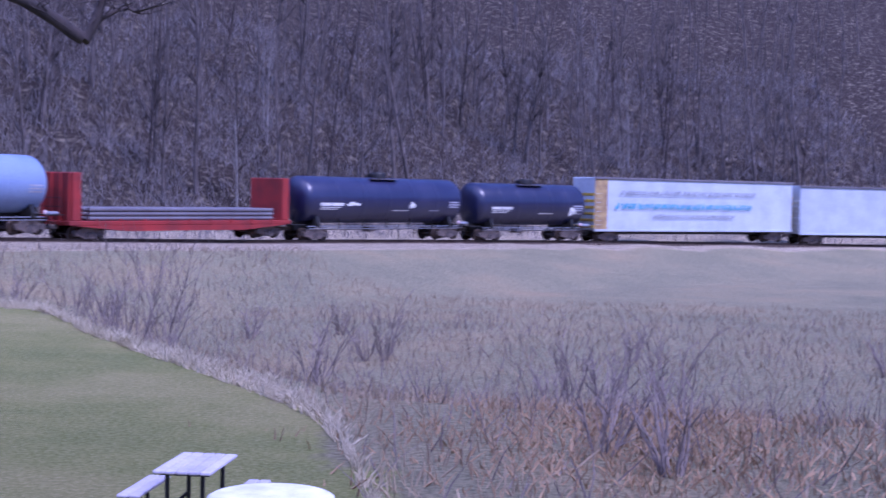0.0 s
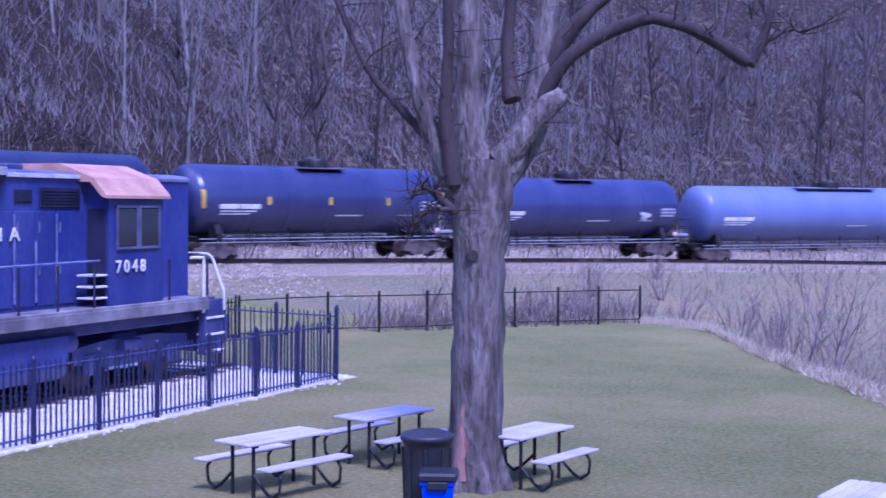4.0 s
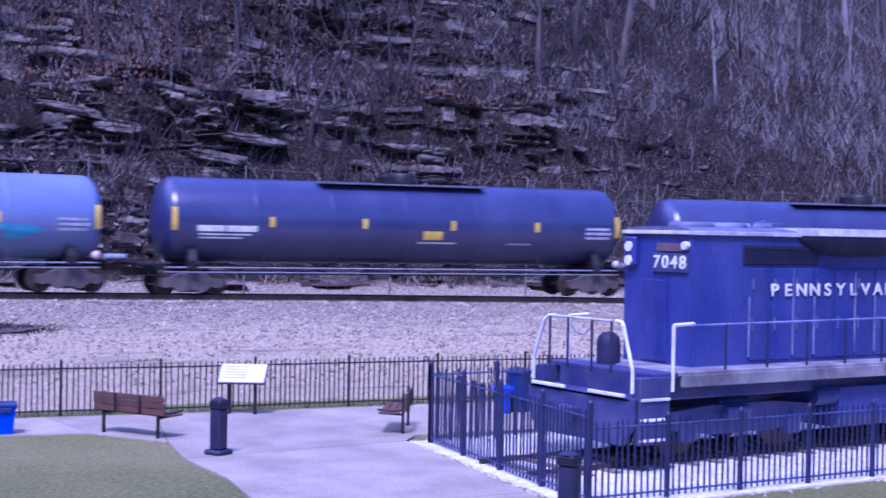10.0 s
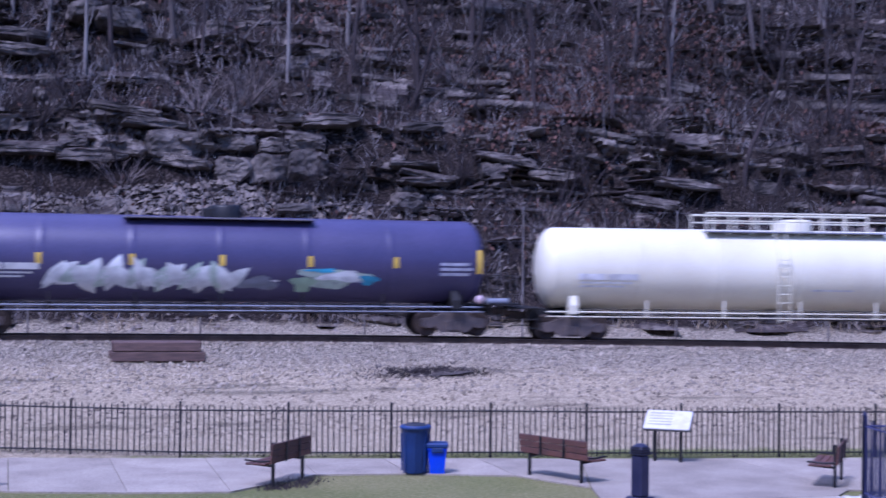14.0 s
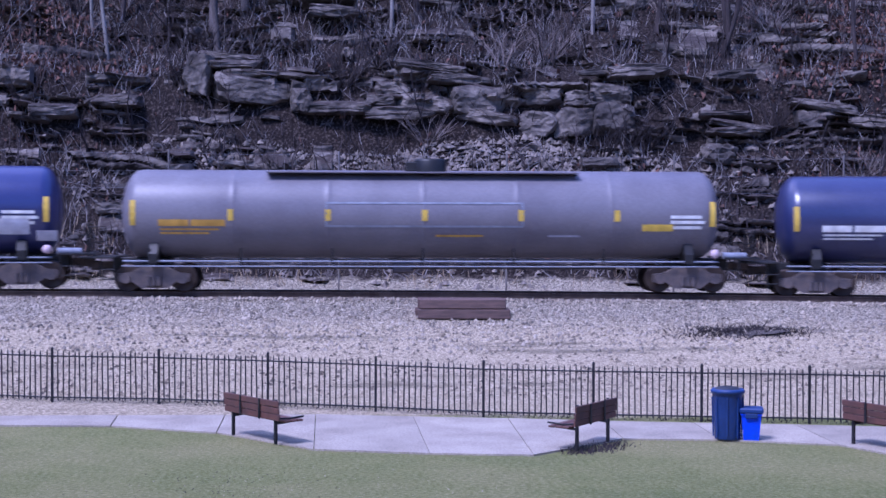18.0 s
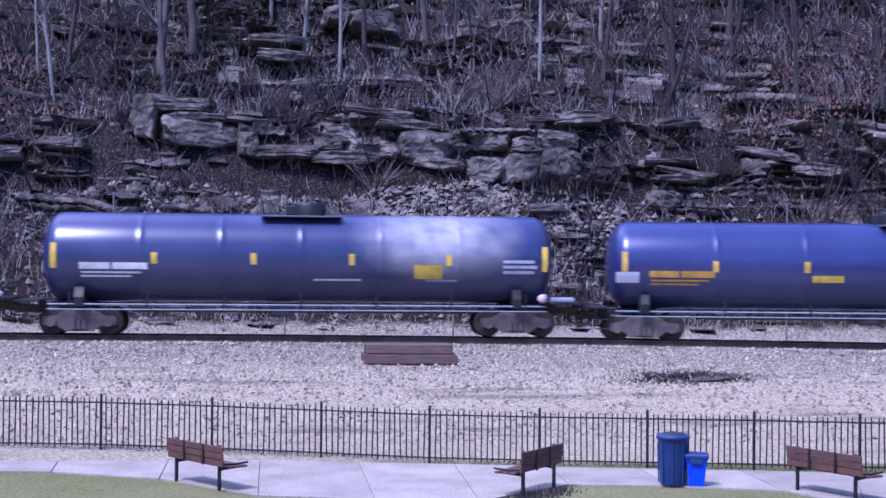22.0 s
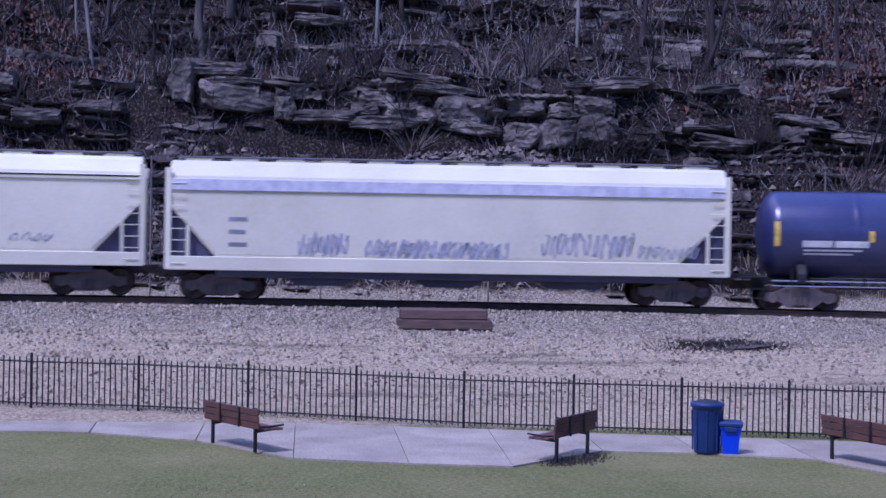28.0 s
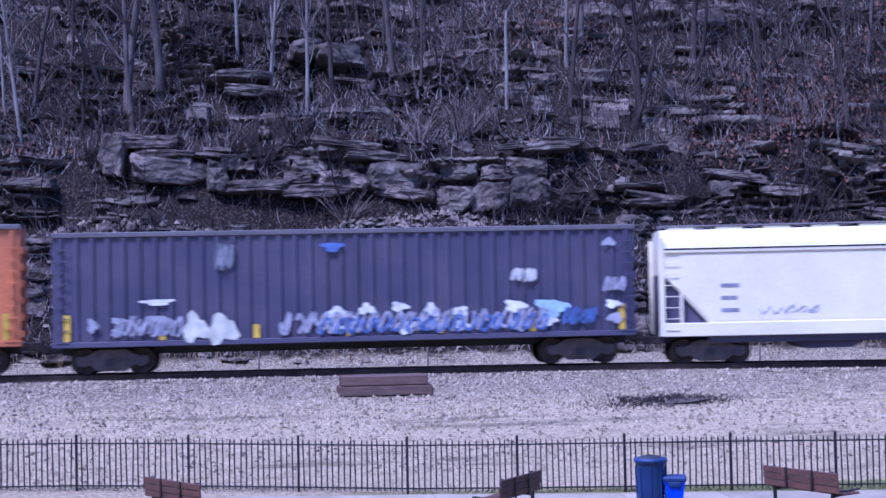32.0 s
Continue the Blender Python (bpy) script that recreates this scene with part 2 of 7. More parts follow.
def lawn_far(x, y):
    """How far a place lies beyond the lawn's edge on the valley side, in metres (rough)."""
    a = np.arctan2(x, y)
    ea = np.array([math.atan2(p[0], p[1]) for p in LAWN_EDGE])
    er = np.array([math.hypot(*p) for p in LAWN_EDGE])
    return np.hypot(x, y) - np.interp(a, ea, er)


def ground_z(x, y):
    x, y = np.asarray(x, float), np.asarray(y, float)
    s, off = track_place(x, y)
    zr = np.interp(s, RAIL_S, RAIL_Z)
    inner = np.interp(off, [-15.2, -3.5, -1.9, 6.5, 8.0], [0, 1, 2, 2, 3])
    z = np.where(inner <= 1, inner * (zr - 0.5), np.where(inner <= 2, zr - 0.5 + (inner - 1) * 0.31, zr - 0.19 + (inner - 2) * 0.1))
    # past the lawn's edge on the valley side the ground drops to a hollow before the line's bank
    d = lawn_far(x, y)
    hollow = np.clip(d / 12, 0, 1) * np.clip((-5 - off) / 12, 0, 1) * np.clip((s - 42) / 20, 0, 1)
    z = z - 2.2 * hollow
    rough = np.array([noise.noise((a * 0.13, b * 0.13, 3.1)) + 0.5 * noise.noise((a * 0.4, b * 0.4, 7.7)) for a, b in zip(x.ravel(), y.ravel())]).reshape(x.shape)
    up = np.clip(off - 6.5, 0, None)
    lie = np.clip((s - 35) / 40, 0, 1)
    steep = np.interp(up, [0, 1.5, 6.0, 6.6, 7.6, 9.0, 70, 160, 400], [0, 0.6, 5.2, 5.9, 8.6, 9.2, 56, 80, 92])
    gentle = np.interp(up, [0, 2, 30, 160, 400], [0, 0.8, 16, 78, 92])
    z = z + (1 - lie) * steep + lie * gentle + rough * np.clip(up / 6, 0.0, 1.6) * 0.9
    z = z + rough * 0.10 * np.clip(hollow * 4 + np.clip(-off - 5, 0, 1) * np.clip(off + 14.5, 0, 1), 0, 1)
    return z


# ---- ground ----
def spread(near, step, far):
    """Grid lines: even inside near, then ever wider out to far."""
    out = list(np.arange(near[0], near[1] + step / 2, step))
    d = step
    while out[-1] < far:
        d *= 1.18
        out.append(out[-1] + d)
    d = step
    while out[0] > -far:
        d *= 1.18
        out.insert(0, out[0] - d)
    return np.array(out)


def ground_material():
    m = bpy.data.materials.new("ground")
    m.use_nodes = True
    t = m.node_tree
    b = t.nodes["Principled BSDF"]
    b.inputs["Roughness"].default_value = 0.95
    b.inputs["Specular IOR Level"].default_value = 0.1
    co = t.nodes.new("ShaderNodeTexCoord")

    def noise_at(scale, detail=4.0, rough=0.6):
        n = t.nodes.new("ShaderNodeTexNoise")
        n.inputs["Scale"].default_value, n.inputs["Detail"].default_value, n.inputs["Roughness"].default_value = scale, detail, rough
        t.links.new(co.outputs["Object"], n.inputs["Vector"])
        return n

    def ramp(src, stops):
        r = t.nodes.new("ShaderNodeValToRGB")
        e = r.color_ramp.elements
        e[0].position, e[0].color = stops[0][0], (*stops[0][1], 1)
        e[1].position, e[1].color = stops[-1][0], (*stops[-1][1], 1)
        for p, c in stops[1:-1]:
            q = e.new(p)
            q.color = (*c, 1)
        t.links.new(src.outputs[0], r.inputs[0])
        return r

    def mix(fac, a, c, blend="MIX"):
        n = t.nodes.new("ShaderNodeMix")
        n.data_type, n.blend_type = "RGBA", blend
        if isinstance(fac, float):
            n.inputs[0].default_value = fac
        else:
            t.links.new(fac, n.inputs[0])
        t.links.new(a, n.inputs[6])
        t.links.new(c, n.inputs[7])
        return n.outputs[2]

    wide, mid, fine, grit = noise_at(0.13), noise_at(1.6), noise_at(9.0), noise_at(11.0, 6.0, 0.85)
    lawn = mix(0.4, ramp(wide, [(0.34, (0.13, 0.175, 0.045)), (0.48, (0.26, 0.265, 0.085)), (0.6, (0.45, 0.385, 0.18))]).outputs[0],
               ramp(mid, [(0.3, (0.13, 0.155, 0.05)), (0.7, (0.31, 0.285, 0.13))]).outputs[0])
    lawn = mix(0.45, lawn, ramp(grit, [(0.40, (0.09, 0.11, 0.03)), (0.5, (0.24, 0.25, 0.09)), (0.6, (0.46, 0.43, 0.24))]).outputs[0])
    gravel = mix(0.6, ramp(mid, [(0.3, (0.45, 0.365, 0.235)), (0.7, (0.62, 0.51, 0.34))]).outputs[0],
                 ramp(grit, [(0.40, (0.09, 0.07, 0.055)), (0.5, (0.45, 0.37, 0.245)), (0.59, (0.80, 0.68, 0.48))]).outputs[0])
    lay = t.nodes.new("ShaderNodeMapping")
    lay.inputs["Scale"].default_value = (0.8, 0.14, 1.0)
    t.links.new(co.outputs["Object"], lay.inputs[0])
    streak = noise_at(1.0, 6.0, 0.65)
    t.links.new(lay.outputs[0], streak.inputs["Vector"])
    tufts = ramp(streak, [(0.56, (0, 0, 0)), (0.66, (0.75, 0.75, 0.75))])
    gravel = mix(tufts.outputs[0], gravel, ramp(fine, [(0.3, (0.09, 0.085, 0.055)), (0.7, (0.24, 0.20, 0.14))]).outputs[0])
    stones = ramp(grit, [(0.40, (0.065, 0.055, 0.045)), (0.5, (0.29, 0.25, 0.185)), (0.58, (0.60, 0.525, 0.40))])
    litter = mix(0.6, ramp(mid, [(0.3, (0.016, 0.013, 0.014)), (0.7, (0.058, 0.043, 0.037))]).outputs[0],
                 ramp(fine, [(0.42, (0.008, 0.007, 0.008)), (0.54, (0.035, 0.028, 0.026)), (0.66, (0.17, 0.14, 0.12))]).outputs[0])
    scrub = mix(0.5, ramp(wide, [(0.3, (0.13, 0.15, 0.09)), (0.5, (0.21, 0.21, 0.12)), (0.7, (0.32, 0.25, 0.13))]).outputs[0],
                ramp(fine, [(0.35, (0.11, 0.10, 0.07)), (0.65, (0.46, 0.39, 0.26))]).outputs[0])
    zone = t.nodes.new("ShaderNodeVertexColor")
    zone.layer_name = "zone"
    sep = t.nodes.new("ShaderNodeSeparateColor")
    t.links.new(zone.outputs[0], sep.inputs[0])

    def edge(channel):
        """The zone's border broken up by noise."""
        a = t.nodes.new("ShaderNodeMath")
        a.operation = "MULTIPLY_ADD"
        t.links.new(mid.outputs[0], a.inputs[0])
        a.inputs[1].default_value = 0.7
        t.links.new(sep.outputs[channel], a.inputs[2])
        r = t.nodes.new("ShaderNodeMapRange")
        r.inputs["From Min"].default_value, r.inputs["From Max"].default_value = 0.72, 0.98
        t.links.new(a.outputs[0], r.inputs[0])
        return r.outputs[0]

    gravel = mix(zone.outputs[1], gravel, stones.outputs[0])
    c = mix(edge(0), lawn, gravel)
    c = mix(edge(1), c, scrub)
    c = mix(edge(2), c, litter)
    t.links.new(c, b.inputs["Base Color"])
    bp = t.nodes.new("ShaderNodeBump")
    bp.inputs["Distance"].default_value = 0.08
    t.links.new(grit.outputs[0], bp.inputs["Height"])
    t.links.new(bp.outputs[0], b.inputs["Normal"])
    return m


def build_ground():
    xs, ys = spread((-72, 24), 1.0, 1500), spread((-30, 96), 1.0, 1500)
    gx, gy = np.meshgrid(xs, ys, indexing="ij")
    gz = ground_z(gx, gy)
    s, off = track_place(gx, gy)
    far = lawn_far(gx, gy)
    n = len(ys)
    faces = [(i * n + j, (i + 1) * n + j, (i + 1) * n + j + 1, i * n + j + 1) for i in range(len(xs) - 1) for j in range(n - 1)]
    me = bpy.data.meshes.new("ground")
    me.from_pydata(np.stack([gx, gy, gz], -1).reshape(-1, 3).tolist(), [], faces)
    me.polygons.foreach_set("use_smooth", [True] * len(faces))
    zone = me.color_attributes.new("zone", "FLOAT_COLOR", "POINT")
    gravel = np.clip((off + 16.0 - 10 * np.clip((s - 42) / 12, 0, 1)) / 1.2, 0, 1)
    scrub = np.clip(far / 1.5 + 0.3, 0, 1) * np.clip((-3.5 - off) / 2, 0, 1) * np.clip((s - 12) / 5, 0, 1)
    litter = np.clip((off - 6.5) / 1.5, 0, 1) * (1 - 0.36 * np.clip((s - 48) / 25, 0, 1))
    zone.data.foreach_set("color", np.stack([gravel, scrub, litter, np.clip((off + 6.5) / 3, 0, 1)], -1).ravel().tolist())
    me.materials.append(ground_material())
    return tagged(new("ground", me), "lawn, pale gravel bank and leaf-strewn wooded hillside", "ground", kind="structure")


build_ground()


# ---- track ----
def sweep(profile, s0, s1, step, off):
    """A profile (out, up) drawn along the curve."""
    sh, n = Shape(), len(profile)
    k = int((s1 - s0) / step)
    pts = []
    for i in range(k + 1):
        m = on_track(s0 + i * step, off)
        pts += [m @ Vector((0, u, w)) for u, w in profile]
    sh.add(pts, [(i * n + j, (i + 1) * n + j, (i + 1) * n + (j + 1) % n, i * n + (j + 1) % n) for i in range(k) for j in range(n)])
    return sh


def build_track():
    tr = thing("railway_track", "steel railway track on wooden ties in pale ballast", "railway track", kind="structure")
    prof = [(-0.07, -0.17), (0.07, -0.17), (0.02, -0.14), (0.02, -0.05), (0.037, -0.04), (0.037, 0), (-0.037, 0), (-0.037, -0.04), (-0.02, -0.05), (-0.02, -0.14)]
    for off in (-0.75, 0.75):
        part("rail", sweep(prof, -330, 420, 3.0, off), STEEL, tr)
    ties = Shape()
    for i in range(-80, 330):
        m = on_track(i * 0.55)
        ties.box(-0.11, 0.11, -1.3, 1.3, -0.36, -0.17, m)
    tagged(part("ties", ties, WOOD, tr), kind="stuff")


build_track()


# ---- the freight train ----
def truck_parts():
    """Meshes of a two-axle freight truck, shared by all cars."""
    side = Shape()
    side.prism([(-1.12, 0.36), (-1.12, 0.62), (-0.75, 0.66), (-0.42, 0.84), (0.42, 0.84), (0.75, 0.66), (1.12, 0.62), (1.12, 0.36), (0.7, 0.36), (0.42, 0.16), (-0.42, 0.16), (-0.7, 0.36)], -0.09, 0.09)
    for x in (-0.16, 0.0, 0.16):
        side.tube((x, -0.12, 0.24), (x, -0.12, 0.52), 0.075, 8)
    for x in (-0.89, 0.89):
        side.tube((x, -0.16, 0.46), (x, 0.1, 0.46), 0.16, 10)
    wheel = Shape()
    wheel.lathe([(0.0, -0.02), (0.1, -0.06), (0.3, -0.03), (0.4, -0.05), (0.43, -0.05), (0.43, 0.07), (0.46, 0.09), (0.46, 0.12), (0.38, 0.12), (0.3, 0.04), (0.0, 0.04)], 20, "x")
    axle = Shape().tube((0, -0.8, 0.46), (0, 0.8, 0.46), 0.085, 8)
    bolster = Shape().block(-0.22, 0.22, -1.05, 1.05, 0.46, 0.8, 0.04)
    return (side.mesh("side_frame", TRUCK), wheel.mesh("wheel", STEEL), axle.mesh("axle", TRUCK), bolster.mesh("bolster", TRUCK))


TRUCK_MESHES = truck_parts()


def add_truck(car, x):
    side, wheel, axle, bolster = TRUCK_MESHES
    tk = part("truck", bolster, None, car, m=pose(x, 0, 0))
    for y in (-1.0, 1.0):
        part("side_frame", side, None, tk, m=pose(0, y, 0, 0, 0, 0 if y < 0 else 180))
    for a in (-0.89, 0.89):
        part("axle", axle, None, tk, m=pose(a, 0, 0))
        for y in (-0.75, 0.75):
            part("wheel", wheel, None, tk, m=pose(a, y, 0.46, 0, 0, 90 if y < 0 else -90))


def end_gear(car, half):
    """Couplers and draft gear at both ends."""
    for d in (-1, 1):
        c = Shape().block(-half if d < 0 else half - 0.9, -half + 0.9 if d < 0 else half, -0.1, 0.1, 0.72, 0.98, 0.03)
        cp = part("coupler", c, TRUCK, car)
        part("knuckle", Shape().block(d * half - 0.16 - d * 0.1, d * half + 0.16 - d * 0.1, -0.17, 0.17, 0.7, 1.0, 0.05), TRUCK, cp)
        hose = Shape().pipe([(d * (half - 0.5), -0.3, 0.8), (d * (half - 0.2), -0.32, 0.5), (d * half, -0.2, 0.45)], 0.025, 6)
        part("brake_hose", hose, BLACK, car)


def on_shell(x0, x1, z0, z1, r, zc, out=0.012, n=4):
    """A thin patch that lies on the near side of a lying cylinder."""
    sh, pts = Shape(), []
    for i in range(n + 1):
        z = z0 + (z1 - z0) * i / n
        y = -math.sqrt(max(r * r - (z - zc) ** 2, 0)) - out
        pts += [(x0, y, z), (x1, y, z)]
    return sh.add(pts, [(2 * i, 2 * i + 1, 2 * i + 3, 2 * i + 2) for i in range(n)])


def blob(cx, cz, w, h, seed, n=18):
    """A ragged outline for sprayed paint."""
    rng = random.Random(seed)
    out, ph = [], rng.uniform(0, 6.28)
    for i in range(n):
        a = 2 * math.pi * i / n
        k = 0.85 + 0.2 * math.sin(3 * a + ph) + 0.12 * math.sin(5 * a + 2 * ph) + rng.uniform(-0.06, 0.06)
        out.append((cx + w / 2 * k * math.cos(a), cz + h / 2 * k * math.sin(a)))
    return out


PANEL_WHITE = mat("pale_panel_paint", (0.66, 0.66, 0.72), 0.5, 0.0, (0.5, 0.5, 0.58), 3, 14)
BAND = mat("end_band_paint", (0.50, 0.36, 0.16), 0.6, 0.0, (0.30, 0.20, 0.12), 2.5, 12)
VALVE = mat("pale_valve_paint", (0.75, 0.58, 0.62), 0.5)
SPRAY = {"white": mat("sprayed_white", (0.86, 0.88, 0.86), 0.6), "cyan": mat("sprayed_cyan", (0.08, 0.42, 0.62), 0.6), "green": mat("sprayed_green", (0.45, 0.62, 0.42), 0.6),
         "cream": mat("sprayed_cream", (0.74, 0.76, 0.66), 0.6), "icy": mat("sprayed_icy_blue", (0.45, 0.66, 0.80), 0.6),
         "pale": mat("sprayed_pale_green", (0.55, 0.66, 0.55), 0.6), "faint": mat("sprayed_faint_grey", (0.44, 0.45, 0.54), 0.6), "dark": mat("sprayed_grey", (0.28, 0.30, 0.36), 0.6), "amber": mat("sprayed_amber", (0.62, 0.36, 0.05), 0.6), "blue": mat("sprayed_blue", (0.12, 0.2, 0.5), 0.6)}


def tag_patch(car, x, z, w, h, seed, colour, r=None, zc=0, y=-1.55, lift=0.0):
    """Sprayed paint on a car's side: a ragged flat patch that follows the wall."""
    o = blob(x, z, w, h, seed)
    sh = Shape()
    put = [(a, (-math.sqrt(max(r * r - (b - zc) ** 2, 0.01)) - 0.016 - lift) if r else y, b) for a, b in o]
    mid = (x, (-math.sqrt(max(r * r - (z - zc) ** 2, 0.01)) - 0.018 - lift) if r else y - 0.001, z)
    sh.add(put + [mid], [(i, (i + 1) % len(o), len(o)) for i in range(len(o))])
    return part("sprayed_paint", sh, SPRAY[colour], car, "sprayed graffiti patch")


def scrawl(car, x0, z0, w, h, n, seed, colour, r=None, zc=0, y=-1.55, wide=0.05):
    """Sprayed strokes: a row of loose looping signs that cannot be read."""
    rng = random.Random(seed)
    sh = Shape()

    def put(a, b):
        return (a, (-math.sqrt(max(r * r - (b - zc) ** 2, 0.01)) - 0.018) if r else y, b)
    for i in range(n):
        cx = x0 + w * (i + 0.5) / n
        k = rng.randrange(7, 12)
        turn, ph = rng.uniform(0.5, 0.9), rng.uniform(0, 6.28)
        pts = [(cx + w / n * 0.55 * math.cos(ph + q * turn) * rng.uniform(0.5, 1), z0 + h / 2 * math.sin(ph + q * turn * 1.3) * rng.uniform(0.6, 1)) for q in range(k)]
        for (a, b), (c, d) in zip(pts, pts[1:]):
            ln = math.hypot(c - a, d - b) or 1
            ux, uz = -(d - b) / ln * wide / 2, (c - a) / ln * wide / 2
            sh.add([put(a + ux, b + uz), put(c + ux, d + uz), put(c - ux, d - uz), put(a - ux, b - uz)], [(0, 1, 2, 3)])
    return tagged(part("sprayed_scrawl", sh, SPRAY[colour], car, "sprayed graffiti strokes"), kind="stuff")


def leaves(car, x0, x1, z0, z1, n, seed, colours, r, zc):
    """Sprayed wild letters: overlapping pointed strokes that lie on a lying cylinder."""
    rng = random.Random(seed)
    for i in range(n):
        k = (i + 0.5) / n
        cx, cz = x0 + (x1 - x0) * k + rng.uniform(-0.08, 0.08), (z0 + z1) / 2 + rng.uniform(-0.12, 0.1)
        a = rng.uniform(0.35, 1.25) if rng.random() < 0.75 else rng.uniform(1.9, 2.6)
        ln, wd = (z1 - z0) * rng.uniform(0.7, 1.1), (z1 - z0) * rng.uniform(0.3, 0.46)
        pts = []
        for q in range(-5, 6):
            u = q / 5
            w = wd * (1 - abs(u) ** 1.6) * 0.5 + 0.004
            for side in (-1, 0, 1):
                px, pz = cx + u * ln / 2 * math.cos(a) - side * w * math.sin(a), cz + u * ln / 2 * math.sin(a) + side * w * math.cos(a)
                pts.append((px, -math.sqrt(max(r * r - (pz - zc) ** 2, 0.01)) - 0.016 - 0.0012 * i, pz))
        sh = Shape().add(pts, [(3 * q + j, 3 * q + j + 3, 3 * q + j + 4, 3 * q + j + 1) for q in range(10) for j in (0, 1)])
        part("sprayed_paint", sh, SPRAY[colours[i % len(colours)]], car, "pointed stroke of sprayed graffiti")


def tank_car(length, paint, label, radius=1.43, centre=2.53, platform=2.6, marks=6, frame_paint=None, text="white", plate=None, tags=(), rails=False, stripe=None, panel=False, saddle_paint=None, strokes=(), flames=(), plaques=()):
    """A tank car that heads to +x; its seen side is -y. length: over the couplers."""
    car = thing("tank_car", label, "tank car", "freight train")
    half, h = length / 2, length * 0.452
    r, zc = radius, centre
    steel = frame_paint or BLACK
    prof = [(0.0, -h)]
    for i in range(1, 9):
        a = i / 8 * math.pi / 2
        prof.append((r * math.sin(a) ** 0.8, -h + 0.62 * (1 - math.cos(a))))
    k = [-h + 0.62 + (2 * h - 1.24) * i / 6 for i in range(7)]
    for q in k[1:-1]:
        prof += [(r, q - 0.2), (r, q - 0.03), (r + 0.006, q - 0.01), (r + 0.006, q + 0.01), (r, q + 0.03), (r, q + 0.2)]
    prof += [(a, -b) for a, b in prof[8::-1]]
    part("tank", Shape().lathe(prof, 48, "x", (0, 0, zc)), paint, car)
    if stripe:
        x0, x1 = stripe
        part("worn_band", on_shell(x0, x1, zc - 0.2, zc + r * 0.97, r, zc, 0.006, 10), TANK_PALE if paint is not TANK_PALE else TANK_BLUE, car, "paler repainted band")
    # underframe
    for d in (-1, 1):
        part("stub_sill", Shape().block(d * half - d * 0.7 - 1.9 if d > 0 else -half + 0.7, half - 0.7 if d > 0 else -half + 2.6, -0.35, 0.35, 0.72, 1.12, 0.03), steel, car)
        bx = d * (half - 2.15)
        sad = Shape().prism([(-1.35, 0.95), (-1.35, 1.25), (-1.1, zc - 0.95), (-0.6, zc - r + 0.12), (0.6, zc - r + 0.12), (1.1, zc - 0.95), (1.35, 1.25), (1.35, 0.95)], bx - 0.14, bx + 0.14, "x")
        part("saddle", sad, saddle_paint or steel, car)
        deck = Shape().block(d * half - d * 0.42 - 0.55, d * half - d * 0.42 + 0.55, -1.4, 1.4, 1.1, 1.16, 0.01)
        part("end_platform", deck, steel, car)
        rail = Shape()
        for y in (-1.38, -0.5, 0.5, 1.38):
            rail.tube((d * (half - 0.15), y, 1.12), (d * (half - 0.15), y, 2.1), 0.018, 6)
        rail.tube((d * (half - 0.15), -1.38, 2.1), (d * (half - 0.15), 1.38, 2.1), 0.018, 6)
        rail.tube((d * (half - 0.15), -1.38, 1.6), (d * (half - 0.15), 1.38, 1.6), 0.018, 6)
        part("end_railing", rail, steel, car)
        for y in (-1.36, 1.36):
            step = Shape()
            sx = d * (half - 0.75)
            step.pipe([(sx - 0.2, y, 1.1), (sx - 0.2, y, 0.45), (sx + 0.2, y, 0.45), (sx + 0.2, y, 1.1)], 0.02, 6)
            step.tube((sx - 0.2, y, 0.75), (sx + 0.2, y, 0.75), 0.02, 6)
            part("stirrup_step", step, steel, car)
        add_truck(car, d * (half - 2.15))
    for y in (-1.28, 1.28):
        run = Shape().tube((-half + 1.2, y, 1.02), (half - 1.2, y, 1.02), 0.03, 6)
        run.tube((-half + 1.2, y * 1.04, 0.86), (half - 1.2, y * 1.04, 0.86), 0.022, 6)
        part("side_handrail", run, SPRAY["dark"] if paint is not TANK_WHITE else TANK_WHITE, car)
        for i in range(7):
            x = -h + 1.0 + (2 * h - 2) * i / 6
            part("rail_bracket", Shape().box(x - 0.03, x + 0.03, y - 0.03, y + 0.03, 0.84, zc - r + 0.34), saddle_paint or steel, car)
    part("brake_rigging", Shape().tube((-half * 0.6, 0.25, 0.78), (half * 0.6, 0.25, 0.78), 0.05, 6).block(-1.0, -0.3, -0.5, 0.2, 0.62, 0.98, 0.05), TRUCK, car)
    # top
    top = zc + r
    plat = Shape()
    for y in (-0.75, 0.75):
        plat.block(-platform / 2, platform / 2, y - 0.3, y + 0.3, top - 0.12, top - 0.07, 0.01)
    part("walkway", plat, SPRAY["dark"] if paint is TANK_WHITE else TANK_GREY, car, "pale grating walkway")
    dome = Shape().lathe([(0.0, 0.5), (0.5, 0.48), (0.55, 0.4), (0.55, 0.0)], 20, "z", (0.25, 0, top - 0.1))
    dome.block(-0.55, -0.1, -0.3, 0.3, top - 0.05, top + 0.28, 0.04)
    part("valve_housing", dome, steel if paint is not TANK_WHITE else paint, car)
    if rails:
        rr = Shape()
        n = 8
        for y in (-1.0, 1.0):
            for i in range(n + 1):
                x = -platform / 2 + platform * i / n
                rr.tube((x, y, top - 0.2), (x, y, top + 0.55), 0.03, 6)
            rr.tube((-platform / 2, y, top + 0.55), (platform / 2, y, top + 0.55), 0.035, 6)
            rr.tube((-platform / 2, y, top + 0.28), (platform / 2, y, top + 0.28), 0.025, 6)
        part("top_railing", rr, TANK_WHITE if paint is TANK_WHITE else steel, car)
